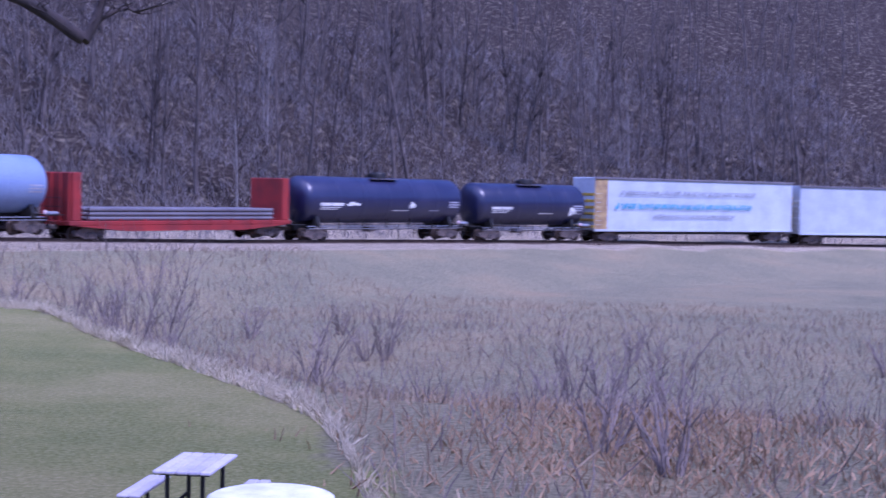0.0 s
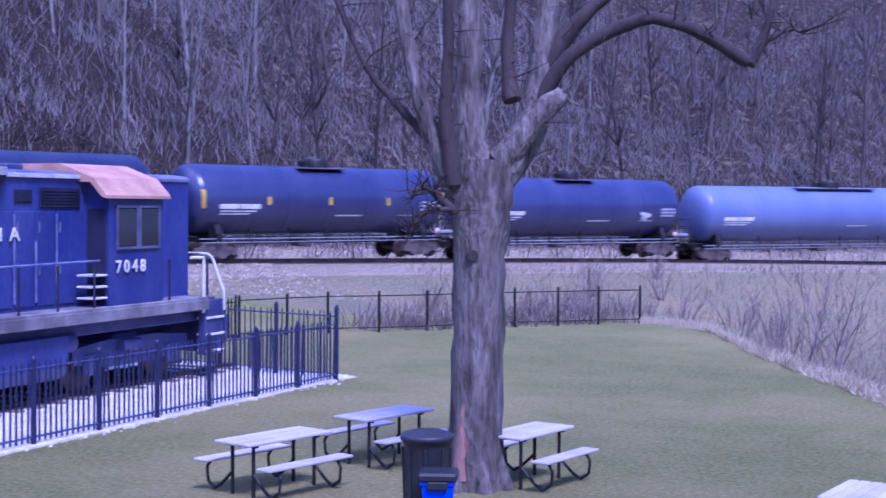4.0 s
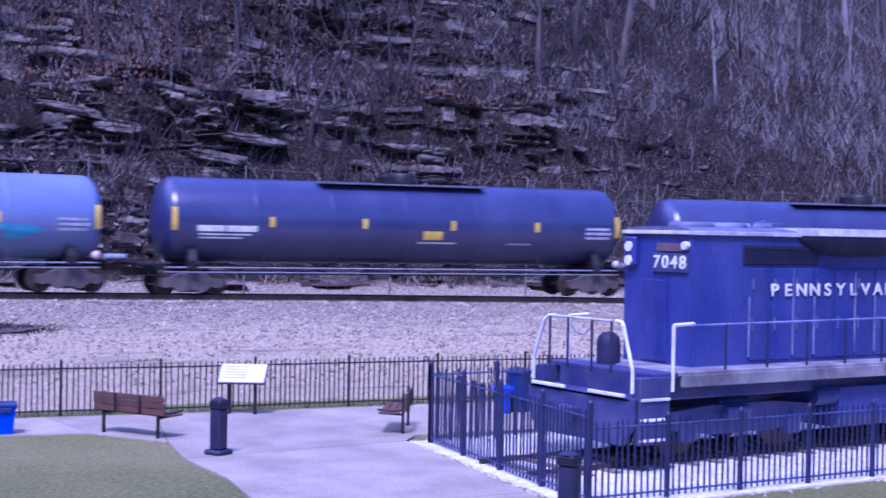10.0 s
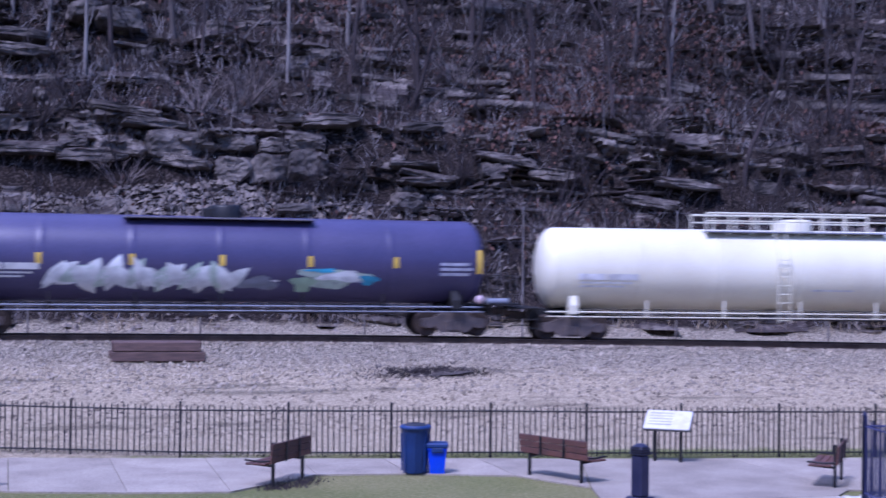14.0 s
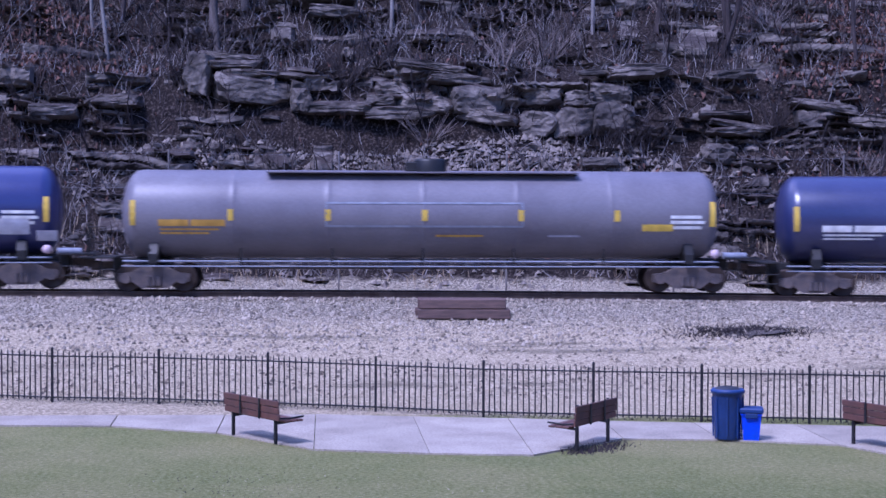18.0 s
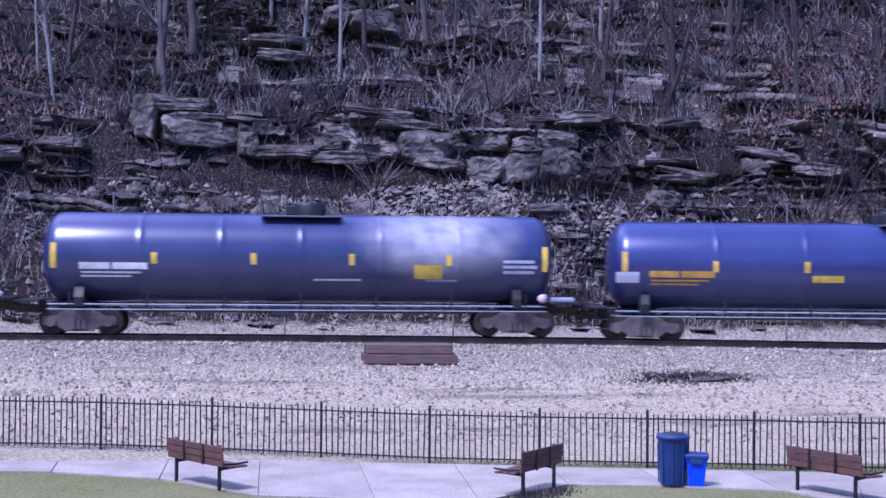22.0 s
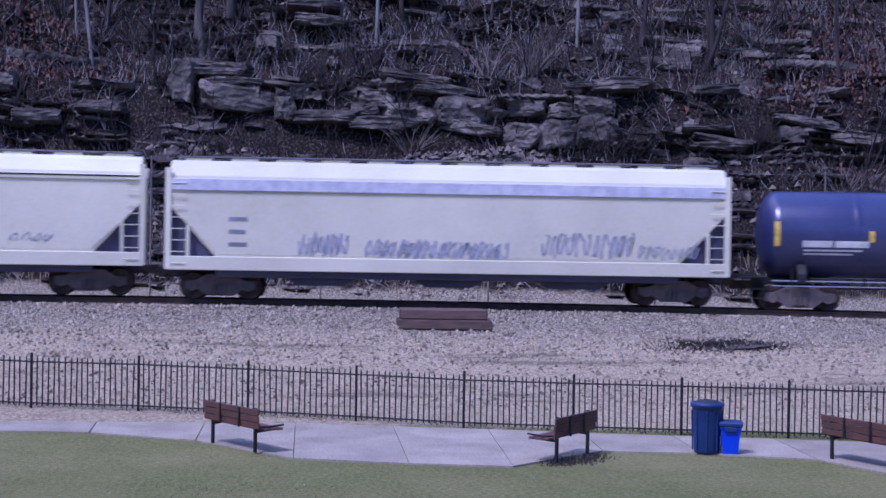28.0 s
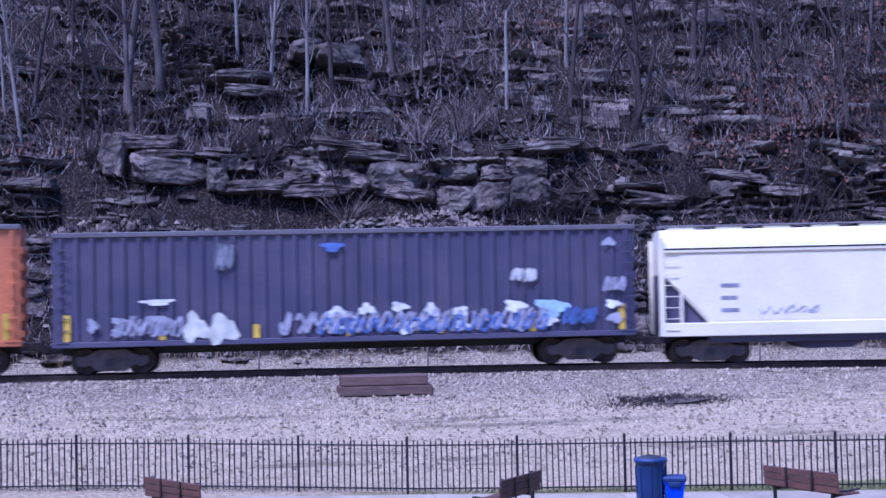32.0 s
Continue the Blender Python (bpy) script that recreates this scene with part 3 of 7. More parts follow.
    for y in (-1, 1) if rails else (1,):
        lad = Shape()
        for x in (-0.85, -0.45):
            lad.pipe([(x, y * (r + 0.1), 0.7), (x, y * (r + 0.1), zc + 0.4), (x, y * 0.95, top - 0.1)], 0.02, 6)
        for i in range(8):
            z = 0.8 + i * 0.3
            lad.tube((-0.85, y * (r + 0.1), z), (-0.45, y * (r + 0.1), z), 0.015, 6)
        part("side_ladder", lad, saddle_paint or steel, car)
    # marks on the seen side
    if marks:
        for i in range(marks):
            x = -h + 0.5 + (2 * h - 0.9) * i / (marks - 1)
            end = i in (0, marks - 1)
            x0, x1 = (x - 0.09, x + 0.09)
            part("reflector", on_shell(x0, x1, zc - (0.38 if end else 0.22), zc + (0.42 if end else 0.14), r, zc), YELLOW, car, "yellow reflective strip")
    ink = WHITE if text == "white" else SPRAY["amber"]
    for x0, x1 in ((1.3, 2.25), (2.32, 3.4)):
        part("lettering", on_shell(-h + x0, -h + x1, zc - 0.40, zc - 0.19, r, zc), ink, car, "painted bar of worn characters")
    for q in range(2):
        part("small_lettering", on_shell(-h + 1.35, -h + 3.2 - 0.3 * q, zc - 0.53 - 0.12 * q, zc - 0.47 - 0.12 * q, r, zc), ink, car)
    for q in range(3):
        part("data_panel", on_shell(h - 1.75, h - 0.75 + 0.1 * (q % 2), zc - 0.12 - 0.17 * q, zc - 0.02 - 0.17 * q, r, zc), SPRAY["faint"] if text == "white" else WHITE, car, "faded line of small print")
    part("stencil_line", on_shell(0.4, 1.9, zc - 0.72, zc - 0.66, r, zc), ink, car)
    part("stencil_line", on_shell(4.0, 5.0, zc - 0.72, zc - 0.66, r, zc), SPRAY["faint"], car)
    if plate:
        for x, w, hh in plate:
            part("placard", on_shell(x, x + w, zc - 0.42 - hh / 2, zc - 0.42 + hh / 2, r, zc, 0.014), YELLOW, car, "yellow placard")
    for x0, x1, z0, z1 in plaques:
        part("plaque", on_shell(x0, x1, z0, z1, r, zc, 0.014), PANEL_WHITE, car, "pale painted panel")
    if panel:
        for z in (zc + 0.32, zc - 0.42):
            part("painted_frame", on_shell(-3.1, 3.2, z, z + 0.06, r, zc), SPRAY["dark"], car)
        for x in (-3.1, 3.14):
            part("painted_frame", on_shell(x, x + 0.06, zc - 0.36, zc + 0.38, r, zc), SPRAY["dark"], car)
    for i, (x, z, w, hh, colour) in enumerate(tags):
        tag_patch(car, x, z, w, hh, int(100 * x + 7 * i), colour, r, zc, lift=0.003 * i)
    for i, (x0, x1, z0, z1, n, colours) in enumerate(flames):
        leaves(car, x0, x1, z0, z1, n, 3 + i, colours, r, zc)
    for i, (x, z, w, hh, n, colour, wide) in enumerate(strokes):
        scrawl(car, x, z, w, hh, n, 40 + i, colour, r, zc, wide=wide)
    part("brake_valve", Shape().lathe([(0.0, -0.05), (0.1, -0.05), (0.15, 0.0), (0.1, 0.05), (0.0, 0.05)], 14, "x", (0, 0, 0)), VALVE, car, "pale pink-white valve cover", pose(half - 1.35, -1.42, 1.28, 0, 0, 90))
    part("brake_cylinder", Shape().tube((half - 1.05, -1.25, 1.22), (half - 0.3, -1.25, 1.22), 0.11, 10), SPRAY["dark"], car, "pale grey cylinder")
    end_gear(car, half)
    return car


def hopper_car(length, label, tags=(), band=False, strokes=()):
    """A covered hopper car that heads to +x; its seen side is -y."""
    car = thing("covered_hopper_car", label, "hopper car", "freight train")
    half, b = length / 2, length / 2 - 0.5
    w = 1.56
    # body: rounded side walls with sloped ends
    body = Shape()
    sec = [(-w + 0.04, 1.3), (-w, 1.5), (-w, 3.7), (-w + 0.05, 3.95), (-w + 0.35, 4.35), (-0.9, 4.46), (0.9, 4.46), (w - 0.35, 4.35), (w - 0.05, 3.95), (w, 3.7), (w, 1.5), (w - 0.04, 1.3)]
    n = len(sec)
    rings = []
    for x, low in ((-b + 0.02, 3.0), (-b + 1.6, 1.3), (b - 1.6, 1.3), (b - 0.02, 3.0)):
        rings.append([(x, y, max(z, low) if z < 3 else z) for y, z in sec])
    pts = [p for rg in rings for p in rg]
    faces = [(i * n + j, (i + 1) * n + j, (i + 1) * n + (j + 1) % n, i * n + (j + 1) % n) for i in range(3) for j in range(n)]
    body.add(pts, faces + [tuple(range(n)), tuple(range(3 * n, 4 * n))])
    part("body", body, HOPPER, car)
    part("side_sill", Shape().block(-b, b, -w - 0.05, -w + 0.12, 0.98, 1.42, 0.02), HOPPER, car)
    part("side_sill", Shape().block(-b, b, w - 0.12, w + 0.05, 0.98, 1.42, 0.02), HOPPER, car)
    part("top_chord", Shape().block(-b, b, -w - 0.05, -w + 0.1, 3.68, 3.84, 0.02), HOPPER, car)
    part("top_chord", Shape().block(-b, b, w - 0.1, w + 0.05, 3.68, 3.84, 0.02), HOPPER, car)
    if band:
        part("roof_band", Shape().block(-b + 0.1, b - 0.1, -w - 0.062, -w - 0.02, 3.5, 3.86, 0.01), PANEL_WHITE, car, "blue-grey band under the roof edge")
    else:
        # the roof edge's shadow line, put on as a black strip
        part("seam_shadow_strip", Shape().box(-b + 0.1, b - 0.1, -w - 0.058, -w - 0.05, 3.79, 3.84), BLACK, car, "shadow line under the roof edge, laid on as a black strip")
    rw = Shape().block(-b + 0.1, b - 0.1, -0.5, 0.5, 4.58, 4.63, 0.01)
    part("roof_walkway", rw, TANK_GREY, car)
    for i in range(12):
        x = -b + 0.8 + (2 * b - 1.6) * i / 11
        part("roof_hatch", Shape().block(x - 0.45, x + 0.45, -0.45, 0.45, 4.45, 4.58, 0.03), HOPPER, car)
    for d in (-1, 1):
        x = d * b
        for y in (-w, w):
            posts = Shape()
            posts.box(x - 0.09, x + 0.09, y - 0.06, y + 0.06, 1.0, 4.2)
            posts.box(x - d * 0.62 - 0.05, x - d * 0.62 + 0.05, y - 0.04, y + 0.04, 1.3, 2.4)
            part("corner_post", posts, HOPPER, car)
        # a solid dark block stands for the shade in the open end
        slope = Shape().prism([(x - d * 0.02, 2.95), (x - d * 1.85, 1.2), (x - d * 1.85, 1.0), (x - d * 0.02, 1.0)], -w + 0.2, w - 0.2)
        part("end_void", slope, DARKCAR, car, "dark block for the shaded open space under the sloped end")
        for i in range(8):
            part("ladder_rung", Shape().tube((x - d * 0.1, -w - 0.08, 1.2 + i * 0.36), (x - d * 0.55, -w - 0.08, 1.2 + i * 0.36), 0.014, 5), HOPPER, car)
        add_truck(car, d * (half - 2.1))
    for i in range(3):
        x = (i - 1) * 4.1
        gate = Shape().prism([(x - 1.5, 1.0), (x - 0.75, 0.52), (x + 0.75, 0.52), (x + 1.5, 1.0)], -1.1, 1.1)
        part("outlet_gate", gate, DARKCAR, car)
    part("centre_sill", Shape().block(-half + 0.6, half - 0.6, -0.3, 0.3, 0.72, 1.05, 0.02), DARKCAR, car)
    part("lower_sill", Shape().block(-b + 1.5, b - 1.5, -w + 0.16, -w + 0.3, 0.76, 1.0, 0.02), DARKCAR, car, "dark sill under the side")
    for z, long in ((2.55, 0.59), (2.15, 0.52), (1.75, 0.57)):
        part("lettering", Shape().box(-b + 1.9, -b + 1.9 + long, -w - 0.012, -w - 0.004, z, z + 0.12), SPRAY["dark"], car)
    for i, (x, z, tw, th, colour) in enumerate(tags):
        tag_patch(car, x, z, tw, th, int(100 * x + i), colour, y=-w - 0.012 - 0.0015 * i)
    for i, (x, z, tw, th, n, colour, wide) in enumerate(strokes):
        scrawl(car, x, z, tw, th, n, 70 + i, colour, y=-w - 0.014, wide=wide)
    end_gear(car, half)
    return car


def box_car(length, label, paint, ribs=44, tags=(), end_paint=None, height=4.5, marks=True, name="box_car", category="box car", strokes=()):
    """A ribbed car that heads to +x; its seen side is -y."""
    car = thing(name, label, category, "freight train")
    half, b, w = length / 2, length / 2 - 0.55, 1.48
    body = Shape().block(-b, b, -w, w, 1.0, height, 0.04)
    part("body", body, paint, car)
    for i in range(ribs):
        x = -b + 0.25 + (2 * b - 0.5) * i / max(ribs - 1, 1)
        for y in (-1,):
            part("rib", Shape().block(x - 0.07, x + 0.07, y * w - 0.07, y * w + 0.03, 1.1, height - 0.12, 0.02), paint, car)
    part("top_rail", Shape().block(-b - 0.02, b + 0.02, -w - 0.09, -w + 0.1, height - 0.14, height + 0.02, 0.02), TANK_GREY, car, "worn pale top rail")
    part("side_sill", Shape().block(-b - 0.02, b + 0.02, -w - 0.09, -w + 0.1, 0.92, 1.1, 0.02), paint, car)
    for d in (-1, 1):
        for i in range(6):
            part("end_rib", Shape().block(d * b - 0.05, d * b + 0.05 + 0.03 * d, -w + 0.05, w - 0.05, 1.2 + i * 0.52, 1.42 + i * 0.52, 0.02), end_paint or paint, car)
        for i in range(9):
            part("ladder_rung", Shape().tube((d * b - d * 0.08, -w - 0.12, 1.1 + i * 0.36), (d * b - d * 0.5, -w - 0.12, 1.1 + i * 0.36), 0.014, 5), paint, car)
        add_truck(car, d * (half - 2.3))
    part("centre_sill", Shape().block(-half + 0.6, half - 0.6, -0.3, 0.3, 0.66, 1.0, 0.02), BLACK, car)
    if marks:
        for i in range(7):
            x = -b + 0.45 + (2 * b - 0.9) * i / 6
            part("reflector", Shape().box(x - 0.1, x + 0.1, -w - 0.086, -w - 0.08, 1.12, 1.95 if i in (0, 6) else 1.55), YELLOW, car, "yellow reflective strip")
    for i, (x, z, tw, th, colour) in enumerate(tags):
        tag_patch(car, x, z, tw, th, int(100 * x + i), colour, y=-w - 0.094 - 0.0015 * i)
    if end_paint:
        part("end_band", Shape().block(-b, -b + 1.3, -w - 0.012, -w + 0.02, 1.05, height - 0.1, 0.005), BAND, car, "brown-yellow side band at the car's end")
    for i, (x, z, tw, th, n, colour, wide) in enumerate(strokes):
        scrawl(car, x, z, tw, th, n, 90 + i, colour, y=-w - 0.135 - 0.002 * i, wide=wide)
    end_gear(car, half)
    return car


def bulkhead_flat(length, label):
    car = thing("bulkhead_flat_car", label, "flat car", "freight train")
    half = length / 2
    part("deck", Shape().block(-half + 0.5, half - 0.5, -1.5, 1.5, 0.95, 1.2, 0.03), RED, car)
    part("side_sill", Shape().prism([(-half + 0.6, 0.95), (-half * 0.5, 0.6), (half * 0.5, 0.6), (half - 0.6, 0.95)], -1.5, 1.5), RED, car)
    for d in (-1, 1):
        x = d * (half - 1.0)
        part("bulkhead", Shape().block(x - 0.3, x + 0.3, -1.5, 1.5, 1.2, 3.95, 0.04), RED, car, "tall red end wall")
        ribs = Shape()
        for y in (-1.2, -0.4, 0.4, 1.2):
            ribs.block(x + d * 0.3 - 0.12, x + d * 0.3 + 0.12, y - 0.08, y + 0.08, 1.2, 3.9, 0.02)
        part("bulkhead_rib", ribs, RED, car)
        add_truck(car, d * (half - 2.2))
    for i in range(9):
        x = -half + 2.4 + (length - 4.8) * i / 8
        part("side_stake", Shape().box(x - 0.05, x + 0.05, -1.54, -1.46, 0.95, 1.3), RED, car)
    for row in range(3):
        for q in range(5):
            y = -1.2 + q * 0.6
            part("pipe", Shape().tube((-half + 2.0, y, 1.33 + row * 0.26), (half - 2.0, y, 1.33 + row * 0.26), 0.13, 8), TANK_GREY, car, "grey pipe of the load")
    end_gear(car, half)
    return car


def build_train():
    """The cars, front to rear, each with the arc lengths of its two couplers at time zero of the train's own count."""
    out = []

    def put(front, rear, make, **kw):
        out.append((make(length=front - rear - 0.02, **kw), (front + rear) / 2))

    ends = [(4.0, 1.75, 1.6, 0.35, "white")]
    put(186, 163.5, box_car, label="white refrigerator box car with a pale worn side", paint=REEFER, ribs=0, name="refrigerator_car", category="box car", marks=False, height=5.3)
    put(163.5, 140.3, box_car, label="white refrigerator box car with yellow end and dark lettering", paint=REEFER, ribs=0, end_paint=YELLOW, name="refrigerator_car", category="box car", marks=False, height=5.3,
        strokes=[(-9.0, 3.0, 15.0, 0.5, 34, "cyan", 0.1), (-8.5, 4.1, 15.0, 0.4, 30, "dark", 0.08), (-5.0, 2.2, 9.0, 0.3, 20, "dark", 0.07)])
    put(140.3, 127.5, tank_car, radius=1.6, centre=2.82, label="dark blue-black tank car with white marks", paint=TANK_INK, marks=0, tags=[(4.0, 2.3, 0.9, 0.7, "white")])
    put(127.5, 110.5, tank_car, radius=1.6, centre=2.82, label="blue-black tank car with white lettering", paint=TANK_INK, marks=0, tags=[(-3.4, 2.55, 1.5, 0.3, "white"), (2.2, 2.5, 0.7, 0.5, "white")])
    put(110.5, 91.6, bulkhead_flat, label="red bulkhead flat car loaded with grey pipes")
    put(91.6, 71.8, tank_car, radius=1.6, centre=2.82, label="pale grey-blue tank car with long roof walkway", paint=TANK_PALE, platform=6.0, marks=0)
    put(71.8, 49.6, tank_car, radius=1.6, centre=2.82, label="blue-grey tank car with white lettering", paint=TANK_BLUE, platform=6.0, marks=0)
    put(49.6, 33.5, tank_car, radius=1.55, centre=2.72, label="dark blue tank car with small white marks", paint=TANK_BLACK, marks=0, tags=[(4.4, 2.3, 0.8, 0.5, "white")])
    put(33.5, 17.7, tank_car, radius=1.55, centre=2.72, label="dark slate tank car with yellow strips", paint=TANK_BLACK, marks=5)
    put(17.7, -1.5, tank_car, radius=1.55, centre=2.72, label="blue-black tank car with white lettering", paint=TANK_INK, marks=5)
    put(-1.5, -19.9, tank_car, radius=1.5, centre=2.68, label="blue-grey tank car with pale scrawled paint", paint=TANK_BLUE, platform=7.0, marks=4,
        strokes=[(-4.2, 2.3, 6.5, 1.0, 9, "dark", 0.09)], plate=[(5.6, 0.9, 0.45)])
    put(-19.9, -39.0, tank_car, radius=1.5, centre=2.68, label="blue-black tank car with large pale scrawled paint", paint=TANK_INK, platform=6.5,
        strokes=[(-4.9, 2.05, 5.6, 0.75, 6, "dark", 0.1)], tags=[(1.4, 2.05, 0.9, 0.75, "white")])
    put(-39.0, -58.8, tank_car, radius=1.5, centre=2.68, label="blue-black tank car with yellow strips and placard", paint=TANK_BLACK, platform=6.5, plate=[(3.4, 0.75, 0.5)])
    put(-58.8, -78.8, tank_car, radius=1.5, centre=2.68, label="blue-black tank car with white lettering and yellow placard", paint=TANK_BLACK, platform=6.5, plate=[(0.6, 0.75, 0.32)])
    put(-78.8, -97.8, tank_car, label="blue-grey tank car with streaks and cyan and amber paint", paint=TANK_BLUE, platform=6.5, rails=True, stripe=(1.6, 2.0),
        tags=[(2.6, 1.75, 1.9, 0.5, "amber"), (5.6, 2.05, 1.5, 0.55, "cyan"), (4.0, 1.9, 2.2, 0.18, "white")])
    put(-97.8, -118.1, tank_car, label="white tank car with railed roof walkway", paint=TANK_WHITE, platform=6.6, rails=True, marks=0, frame_paint=None, saddle_paint=TANK_WHITE)
    put(-118.1, -138.2, tank_car, marks=7, label="dark plum tank car with white and green graffiti", paint=TANK_PLUM, platform=6.2,
        flames=[(-5.3, 0.5, 1.35, 2.6, 26, ("white", "white", "white", "pale"))],
        tags=[(3.7, 1.95, 2.6, 0.75, "pale"), (4.0, 2.0, 1.7, 0.4, "white"), (2.7, 1.75, 0.9, 0.6, "green"), (4.9, 1.9, 0.7, 0.4, "cyan"), (3.3, 2.2, 1.2, 0.16, "cyan"), (1.2, 1.75, 1.6, 0.5, "dark")])
    put(-138.2, -158.8, tank_car, marks=7, label="blue-black tank car with yellow strips", paint=TANK_BLACK, platform=6.5)
    put(-158.8, -180.2, tank_car, marks=7, label="grey tank car with framed panel and yellow lettering", paint=TANK_GREY, platform=10.0, text="yellow", panel=True, plate=[(7.0, 1.0, 0.22)])
    put(-180.2, -200.6, tank_car, marks=7, label="glossy dark blue tank car with yellow lettering", paint=TANK_GLOSS, platform=0.8, text="yellow", rails=False, plate=[(-2.7, 1.0, 0.22), (4.6, 1.9, 0.14)], plaques=[(7.0, 8.3, 1.75, 2.25), (8.5, 9.15, 1.55, 1.88), (-9.0, -8.25, 1.95, 2.3)])
    put(-200.6, -218.8, tank_car, label="blue-black tank car with a pale stain near one end", paint=TANK_STAINED, plate=[(3.6, 0.9, 0.45)])
    put(-218.8, -236.1, tank_car, label="blue-black tank car with yellow strips", paint=TANK_BLACK)
    put(-236.1, -253.6, tank_car, label="blue-black tank car with yellow placard", paint=TANK_BLACK, plate=[(3.6, 0.8, 0.45)])
    put(-253.6, -272.4, hopper_car, band=True, label="white covered hopper car with faint grey graffiti",
        strokes=[(-4.8, 1.85, 1.6, 0.8, 8, "faint", 0.06), (-2.7, 1.75, 4.6, 0.65, 18, "faint", 0.06), (-2.4, 1.7, 4.0, 0.5, 12, "faint", 0.04), (2.9, 1.95, 3.0, 0.9, 11, "faint", 0.06), (6.0, 1.75, 2.0, 0.5, 8, "faint", 0.04)])
    put(-272.4, -292.4, hopper_car, label="clean cream-white covered hopper car", strokes=[(-6.4, 1.8, 2.0, 0.3, 5, "faint", 0.035), (5.4, 1.85, 1.4, 0.3, 4, "faint", 0.03)])
    put(-292.4, -312.0, box_car, label="dark ribbed high-sided car covered with pale graffiti", paint=DARKCAR, name="ribbed_car", category="box car", ribs=38,
        strokes=[(-2.2, 1.55, 8.6, 0.75, 22, "faint", 0.1), (-1.0, 1.45, 7.4, 0.6, 16, "blue", 0.08), (-7.4, 1.55, 2.2, 0.7, 6, "faint", 0.08), (-4.2, 3.7, 0.6, 0.9, 3, "dark", 0.08), (8.2, 2.6, 0.7, 0.5, 3, "faint", 0.1), (5.2, 2.95, 0.8, 0.5, 4, "white", 0.09), (6.8, 1.6, 1.2, 0.6, 4, "blue", 0.1)],
        tags=[(-6.0, 2.3, 1.15, 0.24, "white"), (-5.95, 1.6, 1.0, 0.75, "faint"), (-7.2, 1.75, 0.6, 0.2, "faint"), (-7.2, 1.35, 0.6, 0.25, "faint"), (-4.85, 1.45, 0.95, 1.0, "cream"), (-4.0, 1.4, 1.1, 1.05, "cream"), (-0.4, 1.85, 0.75, 0.4, "white"), (-0.5, 1.35, 0.6, 0.35, "white"), (0.55, 1.95, 0.6, 0.4, "white"), (1.6, 2.0, 0.65, 0.35, "white"), (1.75, 1.35, 0.8, 0.5, "white"),
              (2.6, 1.85, 0.6, 0.5, "white"), (2.75, 1.4, 0.7, 0.4, "faint"), (3.5, 1.8, 0.7, 0.4, "white"), (3.6, 1.35, 0.5, 0.35, "white"), (5.3, 1.95, 0.8, 0.45, "white"), (5.4, 1.4, 0.6, 0.6, "faint"), (6.5, 1.85, 1.2, 0.75, "icy"), (6.4, 1.45, 0.6, 0.35, "white"), (-0.5, 3.95, 0.8, 0.35, "blue"), (8.5, 1.95, 0.6, 0.3, "white"), (8.55, 1.5, 0.55, 0.4, "faint"), (8.4, 3.95, 0.5, 0.3, "faint"), (-8.0, 1.6, 0.35, 0.5, "faint")])
    put(-312.0, -331.0, box_car, label="orange box car with worn paint", paint=ORANGE, ribs=16, height=4.7)
    return out


TRAIN = build_train()
# how far the train runs ahead of its even 9.5 metres a second
LEAD = [(0, -1.65), (1, -1.3), (2, -0.65), (3, -0.5), (4, -0.4), (4.5, 0.45), (5, 0.35), (7, 0.6), (9, 0.8), (11, 0.4), (13, 0.3), (15, 0.0), (17, 0.1), (19, 0.2), (21, 0.0), (22, 0.2), (23, 0.4), (25, 0.1), (27, 0.2), (29, 0.0), (30, 0.0), (31, 0.0), (32, 0.1)]


# ---- the old diesel locomotive on show ----
LOCO_BLUE = mat("locomotive_paint", (0.024, 0.034, 0.175), 0.45, 0.0, (0.055, 0.066, 0.225), 1.3, 18, 0.001, 0.45, stretch=(1, 1, 0.35))
LOCO_DARK = mat("locomotive_underframe", (0.035, 0.042, 0.14), 0.6, 0.1, (0.075, 0.075, 0.17), 2, 25, 0.003)
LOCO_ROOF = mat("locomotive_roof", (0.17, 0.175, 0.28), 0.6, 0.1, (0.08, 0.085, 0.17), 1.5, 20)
BENCH_BROWN = mat("faded_brown", (0.16, 0.10, 0.11), 0.8, 0.0, (0.10, 0.07, 0.09), 2, 20)
PALE_WEAR = mat("worn_paint_edge", (0.24, 0.26, 0.44), 0.7, 0.0, (0.08, 0.10, 0.28), 2.5, 14)
GRILLE = mat("dark_grille", (0.010, 0.012, 0.04), 0.7, 0.1, (0.022, 0.022, 0.06), 2, 25)
# near white: light on the roof edges put into the colour; also the end rails
PALE_LIT = mat("pale_lit_edge", (0.62, 0.60, 0.60), 0.7, 0.0, (0.34, 0.33, 0.40), 3.0, 14)
RUST = mat("rusty_roof", (0.55, 0.33, 0.24), 0.8, 0.0, (0.40, 0.22, 0.16), 2, 20)
GLASS = mat("dark_glass", (0.02, 0.025, 0.03), 0.08, 0.0, (0.015, 0.02, 0.025), 1, 5)
SILL = mat("weathered_sill", (0.28, 0.27, 0.28), 0.75, 0.0, (0.12, 0.11, 0.13), 1.6, 20)


